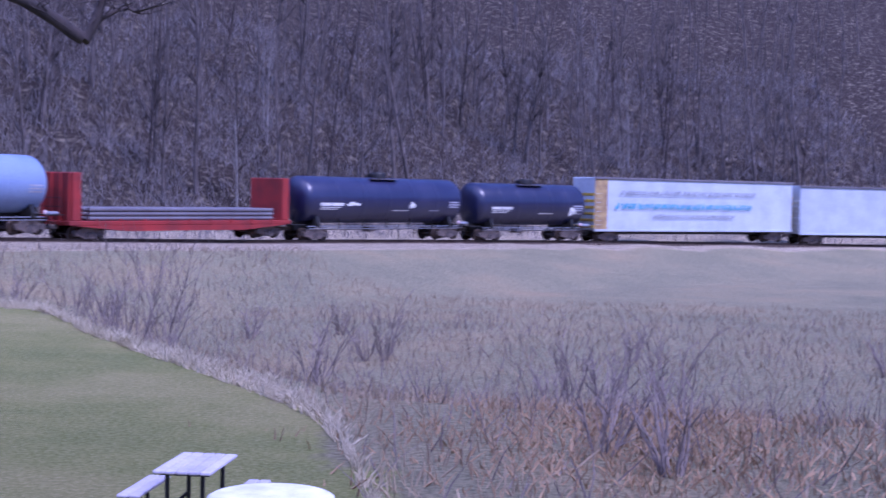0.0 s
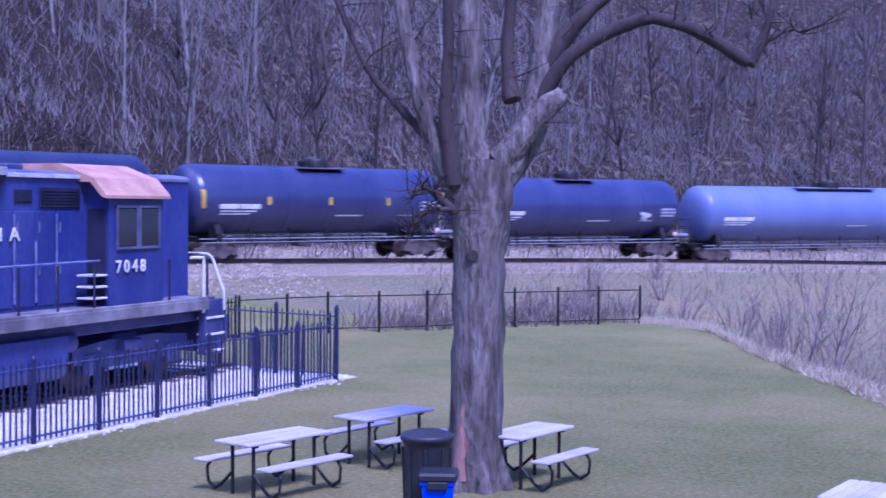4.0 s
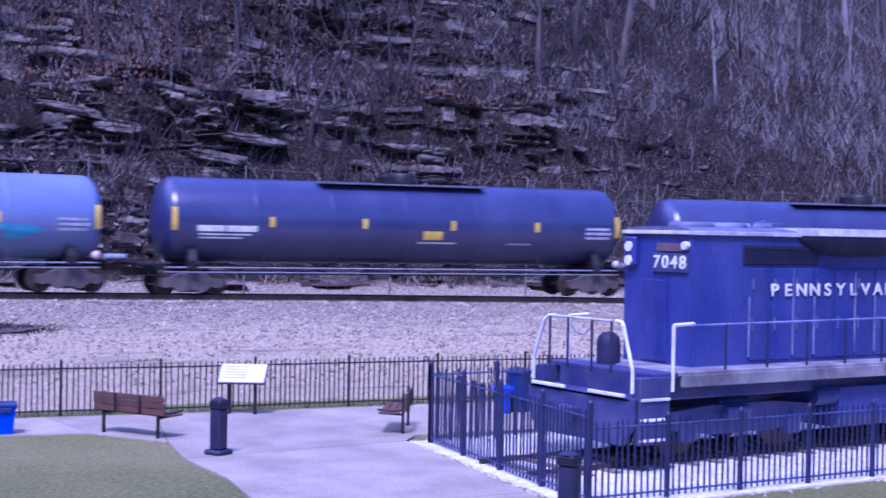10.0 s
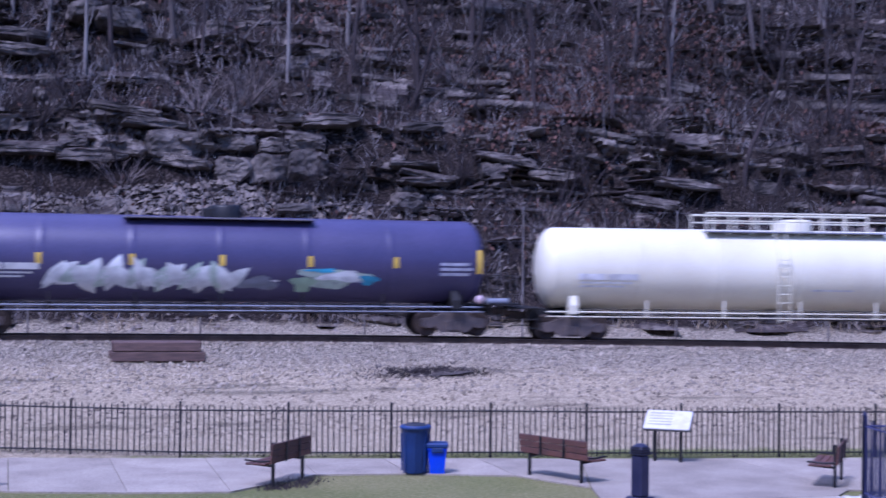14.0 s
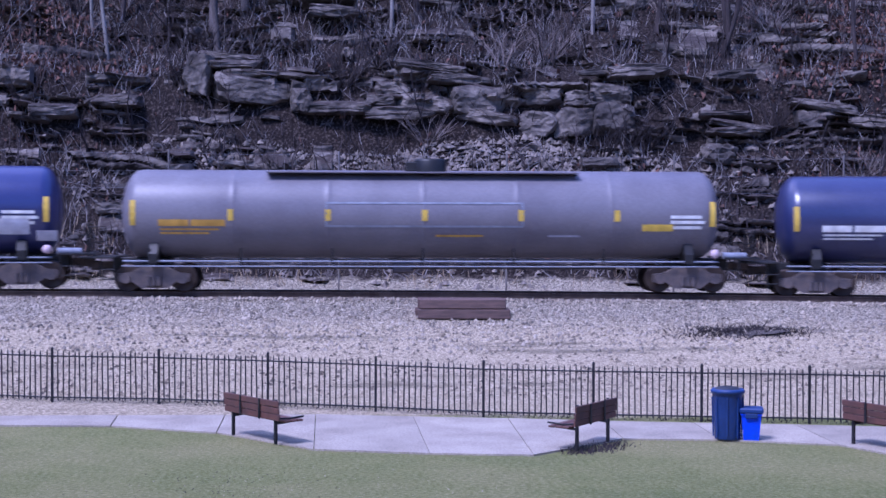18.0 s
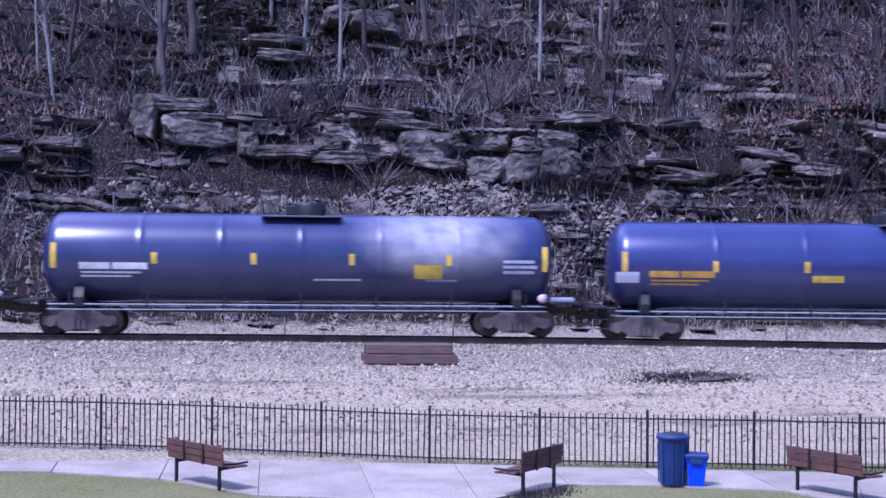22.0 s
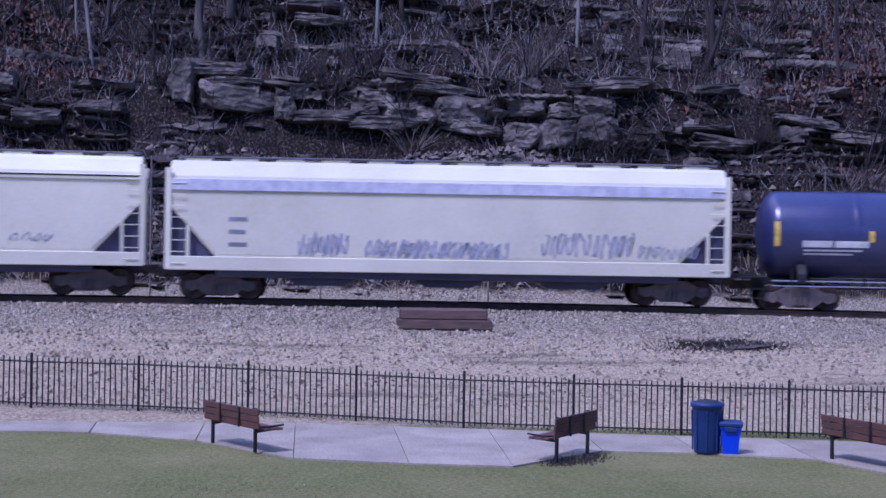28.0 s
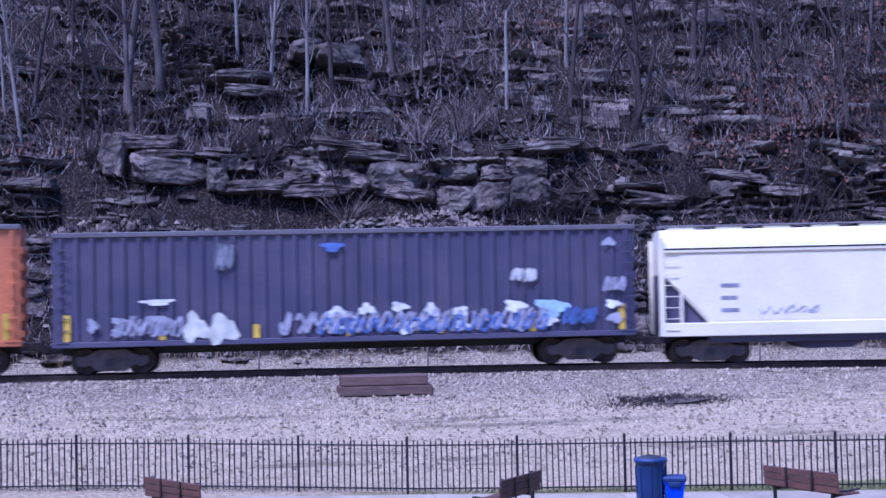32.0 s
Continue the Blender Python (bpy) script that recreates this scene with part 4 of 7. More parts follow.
def lettering(text, size, pitch, m, parent, material, wide=1.0, label=""):
    """Painted letters in the built-in font, each a part, set at an even pitch."""
    for i, sign_ in enumerate(text):
        cu = bpy.data.curves.new("letter", "FONT")
        cu.body, cu.size, cu.extrude, cu.align_x, cu.align_y, cu.offset = sign_, size, 0.008, "CENTER", "CENTER", 0.007
        tmp = new("letter", cu)
        me = bpy.data.meshes.new_from_object(tmp.evaluated_get(bpy.context.evaluated_depsgraph_get()))
        bpy.data.objects.remove(tmp)
        me.materials.clear()
        me.materials.append(material)
        part("letter", me, None, parent, label, m @ pose((i - (len(text) - 1) / 2) * pitch, 0, 0) @ Matrix.Diagonal((wide, 1, 1, 1)))


def locomotive():
    """Built along +x from the long hood's end; the seen side is -y; z up from the rail."""
    lo = thing("locomotive", "dark blue hood-unit diesel locomotive with white lettering, inside a black fence", "locomotive")
    L = 14.7
    HW = 0.95
    # frame, walkway and pilots
    part("frame", Shape().block(0.55, L - 0.25, -1.2, 1.2, 1.15, 1.62, 0.03), LOCO_DARK, lo)
    part("walkway", Shape().block(1.15, L - 0.9, -1.56, 1.56, 1.62, 1.70, 0.015), SILL, lo, "grey weathered walkway edge")
    part("side_sill", Shape().block(1.2, L - 0.9, -1.58, -1.50, 1.42, 1.64, 0.01), SILL, lo)
    part("side_sill", Shape().block(1.2, L - 0.9, 1.50, 1.58, 1.42, 1.64, 0.01), SILL, lo)
    for d, x in ((-1, 0.0), (1, L)):
        part("pilot", Shape().prism([(-1.5, 1.25), (-1.5, 0.75), (-1.25, 0.4), (1.25, 0.4), (1.5, 0.75), (1.5, 1.25)], x - d * 0.1 - 0.05, x - d * 0.1 + 0.05, "x"), LOCO_DARK, lo)
        part("end_platform", Shape().block(min(x + d * -0.55, x - d * 1.9), max(x + d * -0.55, x - d * 1.9), -1.5, 1.5, 1.60, 1.68, 0.01), LOCO_DARK, lo)
        part("footboard", Shape().block(x - d * 0.3 - 0.25, x - d * 0.3 + 0.25, -1.45, 1.45, 1.2, 1.26, 0.01), LOCO_DARK, lo)
        for y in (-0.85, 0.85):
            part("footboard_edge", Shape().block(x - d * 0.02 - 0.03, x - d * 0.02 + 0.03, y - 0.5, y + 0.5, 1.27, 1.33, 0.01), WHITE, lo, "white painted step edge")
        part("coupler", Shape().block(x - 0.12 + d * 0.25, x + 0.12 + d * 0.25, -0.16, 0.16, 0.7, 1.02, 0.05).block(min(x - d * 0.3, x + d * 0.3), max(x - d * 0.3, x + d * 0.3), -0.1, 0.1, 0.75, 0.97, 0.02), LOCO_DARK, lo)
        for y in (-1.42, 1.42):
            st = part("step_well", Shape().block(x - d * 0.6 - 0.36, x - d * 0.6 + 0.36, y - 0.1, y + 0.1, 0.42, 1.62, 0.02), LOCO_DARK, lo)
            for i in range(3):
                part("step_tread", Shape().block(x - d * 0.6 - 0.34, x - d * 0.6 + 0.34, y * 1.0 - 0.14, y * 1.0 + 0.14, 0.48 + i * 0.36, 0.53 + i * 0.36, 0.01), WHITE, st, "white step edge")
            part("corner_handrail", Shape().pipe([(x - d * 1.02, y * 1.06, 1.35), (x - d * 1.02, y * 1.06, 2.54), (x - d * 1.5, y * 1.06, 2.56)], 0.035, 8), WHITE, lo, "white grab rail")
            part("corner_handrail", Shape().pipe([(x - d * 0.12, y * 1.02, 1.35), (x - d * 0.12, y * 1.02, 1.75), (x - d * 0.14, y * 0.82, 2.5), (x - d * 0.18, y * 0.76, 2.58), (x - d * 0.2, y * 0.62, 2.6)], 0.035, 8), WHITE, lo, "white grab rail")
        for y in (-0.9, -0.35, 0.35, 0.9):
            part("end_rail_post", Shape().tube((x - d * 0.08, y, 1.65), (x - d * 0.08, y, 2.6), 0.026, 6), GRILLE, lo)
        part("end_rail", Shape().tube((x - d * 0.08, -0.9, 2.6), (x - d * 0.08, 0.9, 2.6), 0.026, 6), PALE_LIT, lo)
    part("brake_drum", Shape().lathe([(0.0, 2.3), (0.12, 2.28), (0.21, 2.18), (0.23, 2.05), (0.23, 1.68)], 18, "z", (1.15, 0.45, 0)), GRILLE, lo, "dark domed drum on the end platform")
    part("platform_chain", Shape().pipe([(0.1, -0.3, 2.45), (0.1, -0.1, 2.3), (0.1, 0.1, 2.3), (0.1, 0.3, 2.45)], 0.012, 5), PALE_WEAR, lo)
    # long hood
    x0, x1 = 1.95, 10.36
    sec = [(-HW, 1.7), (-HW, 4.16), (-HW + 0.08, 4.25), (-0.5, 4.29), (0.5, 4.29), (HW - 0.08, 4.25), (HW, 4.16), (HW, 1.7)]
    part("long_hood", Shape().prism(sec, x0, x1, "x"), LOCO_BLUE, lo)
    top = [(-HW - 0.03, 4.17), (-HW - 0.03, 4.23), (-HW + 0.08, 4.29), (-0.5, 4.33), (0.5, 4.33), (HW - 0.08, 4.29), (HW + 0.03, 4.23), (HW + 0.03, 4.17)]
    # roof and edge strips are coloured pale as if light caught them
    part("hood_roof", Shape().prism(top, x0 - 0.03, x1, "x"), LOCO_ROOF, lo, "hood roof, paler to carry the light along its edge")
    part("roof_edge", Shape().block(x0 - 0.04, x1, -HW - 0.06, -HW - 0.03, 4.17, 4.25, 0.008), PALE_LIT, lo, "roof edge with its bright light put into a pale colour")
    part("nose_roof_edge", Shape().block(x0 - 0.07, x0 - 0.03, -HW - 0.03, HW + 0.03, 4.18, 4.25, 0.008), PALE_LIT, lo, "roof edge with its bright light put into a pale colour")
    part("headlight_housing", Shape().block(x0 - 0.1, x0 + 0.02, 0.55, 0.9, 3.55, 4.12, 0.03), LOCO_BLUE, lo)
    for z in (3.66, 3.93):
        part("headlight", Shape().tube((x0 - 0.14, 0.72, z), (x0 - 0.09, 0.72, z), 0.1, 12), WHITE, lo, "pale headlight lens")
    part("marker_light", Shape().tube((x0 - 0.1, -0.82, 3.97), (x0 + 0.02, -0.82, 3.97), 0.08, 10), WHITE, lo, "pale marker light")
    part("number_board", Shape().block(x0 - 0.05, x0 + 0.01, -0.88, 0.1, 3.46, 3.82, 0.01), LOCO_DARK, lo)
    part("faded_board", Shape().block(x0 - 0.04, x0 + 0.01, -0.68, 0.0, 3.85, 4.0, 0.01), BENCH_BROWN, lo, "faded brown board")
    lettering("7048", 0.34, 0.24, pose(x0 - 0.062, -0.4, 3.64, 90, 0, -90), lo, WHITE, 1.1, "white painted digit")
    part("nose_door", Shape().block(x0 - 0.03, x0 + 0.01, -0.3, 0.4, 1.75, 3.3, 0.01), LOCO_BLUE, lo)
    # doors along the hood
    for i in range(11):
        a = x0 + 1.5 + i * 0.6
        dr = part("hood_door", Shape().block(a, a + 0.53, -HW - 0.03, -HW + 0.01, 1.78, 3.55, 0.012), LOCO_BLUE, lo)
        part("door_latch", Shape().box(a + 0.05, a + 0.08, -HW - 0.055, -HW - 0.03, 2.35, 2.6), LOCO_ROOF, dr)
        part("door_latch", Shape().box(a + 0.05, a + 0.08, -HW - 0.055, -HW - 0.03, 3.15, 3.35), LOCO_ROOF, dr)
        if i in (0, 2, 3, 5, 6, 8, 9, 10):
            part("door_edge_strip", Shape().box(a - 0.04, a - 0.004, -HW - 0.045, -HW - 0.02, 1.85, 3.5 - 0.5 * (i % 3 == 0)), PALE_WEAR, dr, "pale worn door edge")
    for a, b, z0, z1 in ((x0 + 1.3, x0 + 3.4, 3.62, 4.0), (x0 + 6.3, x0 + 6.8, 3.7, 3.95), (x0 + 7.0, x0 + 8.2, 3.6, 4.0)):
        gr = part("louvre_panel", Shape().block(a, b, -HW - 0.025, -HW, z0, z1, 0.01), GRILLE, lo)
        for q in range(6):
            z = z0 + 0.03 + q * (z1 - z0 - 0.05) / 6
            part("louvre", Shape().box(a + 0.04, b - 0.04, -HW - 0.045, -HW - 0.02, z, z + 0.03), GRILLE, gr)
    lettering("PENNSYLVANIA", 0.34, 0.375, pose(6.15, -HW - 0.055, 3.12, 90), lo, WHITE, 1.25, "white painted letter of the railway name")
    # roof: blister, fans, stacks
    bl, rows = Shape(), 9
    outline = ((4.75, 0.02, 4.12), (5.0, 0.2, 3.98), (5.35, 0.34, 3.86), (5.8, 0.38, 3.80), (7.0, 0.38, 3.80), (7.45, 0.34, 3.86), (7.8, 0.2, 3.98), (8.05, 0.02, 4.12))
    for a, w, low in outline:
        for q in range(rows):
            k = q / (rows - 1) * math.pi / 2
            bl.v.append((a, -HW - w * math.sin(k), low + (4.22 - low) * (1 - math.cos(k))))
    for i in range(len(outline) - 1):
        for q in range(rows - 1):
            bl.f.append((i * rows + q, (i + 1) * rows + q, (i + 1) * rows + q + 1, i * rows + q + 1))
            bl.s.append(True)
    part("dynamic_brake_blister", bl, GRILLE, lo, "bulging dark side intake")
    lid = [(a, -HW - w - 0.02) for a, w, _ in outline] + [(8.05, HW + 0.02), (7.0, HW + 0.4), (5.8, HW + 0.4), (4.75, HW + 0.02)]
    # the lid takes the same light-catching pale colour as the roof edge
    part("blister_top", Shape().prism(lid, 4.2, 4.35, "z"), PALE_LIT, lo, "lid over the side intake in the pale lit-edge colour")
    for x in (2.8, 3.7, 4.4):
        fan = part("roof_fan", Shape().lathe([(0.0, 0.1), (0.4, 0.1), (0.45, 0.05), (0.45, 0.0)], 20, "z", (x, 0, 4.33)), LOCO_ROOF, lo)
    for x in (5.0, 9.2):
        part("exhaust_stack", Shape().block(x - 0.25, x + 0.25, -0.2, 0.2, 4.3, 4.46, 0.04), LOCO_DARK, lo)
    part("horn", Shape().tube((4.1, -0.3, 4.38), (4.5, -0.3, 4.42), 0.05, 8, 0.08), LOCO_DARK, lo)
    # cab
    c0, c1 = 10.36, 12.17
    CW = 1.5
    csec = [(-CW, 1.7), (-CW, 3.85), (-CW + 0.25, 4.15), (-0.5, 4.42), (0.5, 4.42), (CW - 0.25, 4.15), (CW, 3.85), (CW, 1.7)]
    part("cab", Shape().prism(csec, c0, c1, "x"), LOCO_BLUE, lo)
    rsec = [(-CW - 0.12, 3.80), (-CW - 0.12, 3.86), (-CW + 0.2, 4.2), (-0.5, 4.48), (0.5, 4.48), (CW - 0.2, 4.2), (CW + 0.12, 3.86), (CW + 0.12, 3.80), (CW, 3.84), (CW - 0.27, 4.12), (-CW + 0.27, 4.12), (-CW, 3.84)]
    part("cab_roof", Shape().prism(rsec, c0 - 0.25, c1 + 0.1, "x"), RUST, lo, "faded rust-pink cab roof")
    for a in (c0 + 0.25, c0 + 1.0):
        w = part("cab_window", Shape().block(a, a + 0.62, -CW - 0.03, -CW + 0.02, 2.85, 3.62, 0.02), GLASS, lo, "dark cab window")
        fr = Shape()
        fr.box(a - 0.04, a + 0.66, -CW - 0.04, -CW - 0.005, 2.8, 2.85).box(a - 0.04, a + 0.66, -CW - 0.04, -CW - 0.005, 3.62, 3.67)
        fr.box(a - 0.04, a, -CW - 0.04, -CW - 0.005, 2.85, 3.62).box(a + 0.62, a + 0.66, -CW - 0.04, -CW - 0.005, 2.85, 3.62)
        part("window_frame", fr, LOCO_ROOF, w)
    part("cab_door", Shape().block(c0 - 0.04, c0 - 0.0, -CW + 0.06, -CW + 0.5, 1.75, 3.6, 0.01), GRILLE, lo)
    for i in range(3):
        part("cab_step", Shape().block(c0 - 0.5, c0 - 0.05, -CW + 0.0, -CW + 0.4, 1.85 + i * 0.22, 1.89 + i * 0.22, 0.01), WHITE, lo, "white step edge")
    lettering("7048", 0.34, 0.27, pose((c0 + c1) / 2 - 0.25, -CW - 0.035, 2.45, 90), lo, WHITE, 1.1, "white painted digit")
    # short hood
    part("short_hood", Shape().prism(sec, c1, L - 0.78, "x"), LOCO_BLUE, lo)
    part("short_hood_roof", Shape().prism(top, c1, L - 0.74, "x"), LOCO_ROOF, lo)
    # side handrail and its posts
    part("side_handrail", Shape().tube((1.45, -1.52, 2.53), (c0 - 0.35, -1.52, 2.60), 0.022, 6), PALE_WEAR, lo)
    for i in range(8):
        x = 2.3 + i * 1.08
        part("handrail_post", Shape().tube((x, -1.52, 1.68), (x, -1.52, 2.55), 0.026, 6), GRILLE, lo)
    for x in (c1 + 0.2, L - 0.9):
        part("handrail_post", Shape().tube((x, -1.52, 1.68), (x, -1.52, 2.55), 0.026, 6), GRILLE, lo)
    part("keystone_emblem", Shape().prism([(6.72, 1.42), (6.92, 1.42), (6.98, 1.64), (6.9, 1.69), (6.74, 1.69), (6.66, 1.64)], -1.61, -1.585), RED, lo, "red and white keystone plate")
    # tank, air reservoirs, trucks
    part("fuel_tank", Shape().prism([(-1.35, 0.62), (-1.2, 0.4), (1.2, 0.4), (1.35, 0.62), (1.35, 1.2), (-1.35, 1.2)], 5.6, 9.3, "x"), LOCO_BLUE, lo)
    part("air_reservoir", Shape().tube((5.0, -1.15, 1.05), (9.6, -1.15, 1.05), 0.2, 12), LOCO_DARK, lo)
    for x in (3.1, 11.6):
        tk = part("locomotive_truck", Shape().block(x - 0.4, x + 0.4, -1.0, 1.0, 0.6, 1.1, 0.05), LOCO_DARK, lo)
        for y in (-1.08, 1.08):
            sf = Shape().prism([(x - 1.95, 0.6), (x - 1.95, 0.9), (x - 0.8, 1.0), (x + 0.8, 1.0), (x + 1.95, 0.9), (x + 1.95, 0.6), (x + 0.8, 0.45), (x - 0.8, 0.45)], y - 0.08, y + 0.08)
            part("side_frame", sf, LOCO_DARK, tk)
            for a in (-1.37, 1.37):
                part("journal_box", Shape().block(x + a - 0.2, x + a + 0.2, y - 0.16, y + 0.16, 0.35, 0.75, 0.04), LOCO_DARK, tk)
                part("wheel", Shape().lathe([(0.0, -0.05), (0.35, -0.05), (0.5, -0.06), (0.5, 0.08), (0.0, 0.06)], 24, "x"), STEEL, tk, m=pose(x + a, y * 0.7, 0.5, 0, 0, 90))
            part("brake_cylinder", Shape().tube((x - 0.5, y * 1.12, 0.85), (x + 0.1, y * 1.12, 0.85), 0.13, 10), LOCO_DARK, tk)
    lo.matrix_basis = pose(-19.25, 15.6, 0.12, 0, 0, 90)
    return lo


LOCO = locomotive()
show_track = thing("display_track", "short length of rail under the old locomotive", "railway track", kind="structure")
for gx in (-0.75, 0.75):
    part("rail", Shape().block(-19.25 + gx - 0.035, -19.25 + gx + 0.035, 14.0, 31.8, 0.03, 0.13, 0.01), STEEL, show_track)
for i in range(28):
    part("tie", Shape().block(-20.5, -18.0, 14.3 + i * 0.62, 14.5 + i * 0.62, 0.0, 0.06, 0.01), WOOD, show_track)


# ---- the park: paths, fences, furniture ----
CONCRETE = mat("concrete", (0.37, 0.32, 0.25), 0.88, 0, (0.27, 0.23, 0.18), 0.9, 24, 0.005, 0.6)
GRAVEL = mat("white_stone_chips", (0.70, 0.67, 0.62), 0.95, 0, (0.48, 0.455, 0.42), 5, 34, 0.02, 0.7)
IRON = mat("black_iron", (0.012, 0.012, 0.016), 0.5, 0.3, (0.028, 0.026, 0.028), 3, 40)
IRON_BLUE = mat("blue_black_iron", (0.016, 0.02, 0.07), 0.45, 0.1, (0.03, 0.034, 0.09), 3, 40)
# rails in a lighter blue than the posts and pickets
IRON_RAIL = mat("lighter_blue_rail", (0.045, 0.055, 0.17), 0.4, 0.1, (0.08, 0.09, 0.22), 3, 40)
BENCH = mat("brown_plank", (0.13, 0.055, 0.04), 0.65, 0, (0.08, 0.04, 0.032), 3, 30, 0.002)
BIN_NAVY = mat("navy_plastic", (0.012, 0.035, 0.14), 0.5, 0, (0.02, 0.05, 0.18), 2, 20)
BIN_BLUE = mat("bright_blue_plastic", (0.02, 0.06, 0.75), 0.45, 0, (0.02, 0.07, 0.62), 2, 20)
BIN_BLACK = mat("black_plastic", (0.02, 0.022, 0.03), 0.5, 0, (0.035, 0.035, 0.045), 2, 20)
TABLE = mat("lilac_grey_plank", (0.50, 0.47, 0.56), 0.6, 0, (0.40, 0.38, 0.47), 2, 24, 0.002)
BOLLARD = mat("bollard_navy", (0.012, 0.014, 0.045), 0.5, 0, (0.025, 0.025, 0.06), 3, 30)
PANEL = mat("pale_sign_panel", (0.74, 0.72, 0.68), 0.4, 0, (0.62, 0.58, 0.52), 4, 30)

EDGE = [((-33.6, -14.0), (-30.7, -14.0)), ((-32.7, -9.6), (-30.0, -9.6)), ((-32.2, -5.6), (-29.7, -5.4)), ((-31.8, -3.2), (-28.7, -3.1)), ((-31.4, -1.2), (-26.5, -1.05)),
        ((-30.95, 0.95), (-25.95, 1.1)), ((-30.6, 3.0), (-25.7, 3.0)), ((-30.15, 5.0), (-27.6, 5.0)), ((-29.8, 6.9), (-27.4, 6.9)), ((-29.45, 9.0), (-26.7, 9.0)), ((-28.95, 11.3), (-24.9, 9.95))]
PLAZA = [[(-28.95, 11.3), (-24.9, 9.95), (-22.9, 9.45), (-23.0, 14.3), (-23.6, 14.9), (-28.4, 14.7)], [(-28.4, 14.7), (-23.6, 14.9), (-23.3, 17.9), (-27.9, 18.2)], [(-27.9, 18.2), (-23.3, 17.9), (-23.0, 22.0), (-27.0, 22.5)],
         [(-22.9, 9.45), (-20.7, 9.3), (-17.7, 8.6), (-17.3, 13.1), (-20.8, 13.85), (-23.0, 14.3)], [(-17.7, 8.6), (-14.7, 7.9), (-13.2, 11.7), (-15.0, 12.5), (-17.3, 13.1)], [(-14.7, 7.9), (-6.0, 5.6), (-5.0, 9.6), (-13.2, 11.7)]]


def build_paths():
    pv = thing("pavement", "pale grey concrete footpath of cast slabs", "path", kind="structure")
    polys = [[a0, b0, b1, a1] for (a0, b0), (a1, b1) in zip(EDGE, EDGE[1:])] + PLAZA
    for poly in polys:
        cx, cy = sum(p[0] for p in poly) / len(poly), sum(p[1] for p in poly) / len(poly)
        k = []
        for x, y in poly:
            d = math.hypot(x - cx, y - cy)
            k.append((x + (cx - x) * 0.018 / d, y + (cy - y) * 0.018 / d))
        part("slab", Shape().prism(k, -0.1, 0.035 + random.uniform(-0.004, 0.004), "z"), CONCRETE, pv)
    bed = [(-22.9, 14.35), (-15.7, 12.95), (-15.1, 31.2), (-22.3, 32.6)]
    tagged(part("gravel_bed", Shape().prism(bed, -0.1, 0.03, "z"), GRAVEL), "pale stone chips laid under the locomotive", "gravel", kind="structure")


build_paths()
PICKETS = [0]


def fence_run(fence, posts, height, picket, rails, spacing, post_r=0.035, tall=0.06, limit=True, bars=True, paint=None, rail_paint=None):
    """Posts, rails and pickets along a line of post places. The nearest pickets are parts."""
    paint = paint or IRON
    pm = Shape().block(-post_r, post_r, -post_r, post_r, 0, height + tall, 0.008)
    pm.lathe([(0.0, post_r * 1.6), (post_r * 1.1, post_r * 0.6), (post_r * 1.2, 0.0)], 8, "z", (0, 0, height + tall))
    post_mesh = pm.mesh("post", paint)
    pk = Shape().block(-picket, picket, -picket, picket, 0.06, height - 0.04, 0.004)
    pk.add([(-picket, -picket, height - 0.04), (picket, -picket, height - 0.04), (picket, picket, height - 0.04), (-picket, picket, height - 0.04), (0, 0, height + 0.03)], [(0, 1, 4), (1, 2, 4), (2, 3, 4), (3, 0, 4)])
    picket_mesh = pk.mesh("picket", paint)
    rest = Shape()
    for i, (a, b) in enumerate(zip(posts, posts[1:] + posts[-1:])):
        az, bz = float(ground_z(*a)), float(ground_z(*b))
        part("post", post_mesh, None, fence, m=pose(a[0], a[1], az))
        d = math.hypot(b[0] - a[0], b[1] - a[1])
        if d < 0.1:
            continue
        turn = math.degrees(math.atan2(b[1] - a[1], b[0] - a[0]))
        for z in rails:
            part("rail", Shape().tube((a[0], a[1], az + z), (b[0], b[1], bz + z), 0.018, 6), rail_paint or paint, fence)
        if not bars:
            continue
        n = max(2, round(d / spacing))
        for q in range(1, n):
            f = q / n
            x, y, z = a[0] + (b[0] - a[0]) * f, a[1] + (b[1] - a[1]) * f, az + (bz - az) * f
            if PICKETS[0] < 300 or not limit:
                PICKETS[0] += 1
                part("picket", picket_mesh, None, fence, m=pose(x, y, z, random.uniform(-0.8, 0.8), random.uniform(-1.2, 1.2), turn))
            else:
                rest.box(-picket, picket, -picket, picket, 0.06, height, pose(x, y, z, 0, random.uniform(-1, 1), turn))
    if rest.v:
        tagged(part("far_picket", rest, paint, fence), kind="stuff")


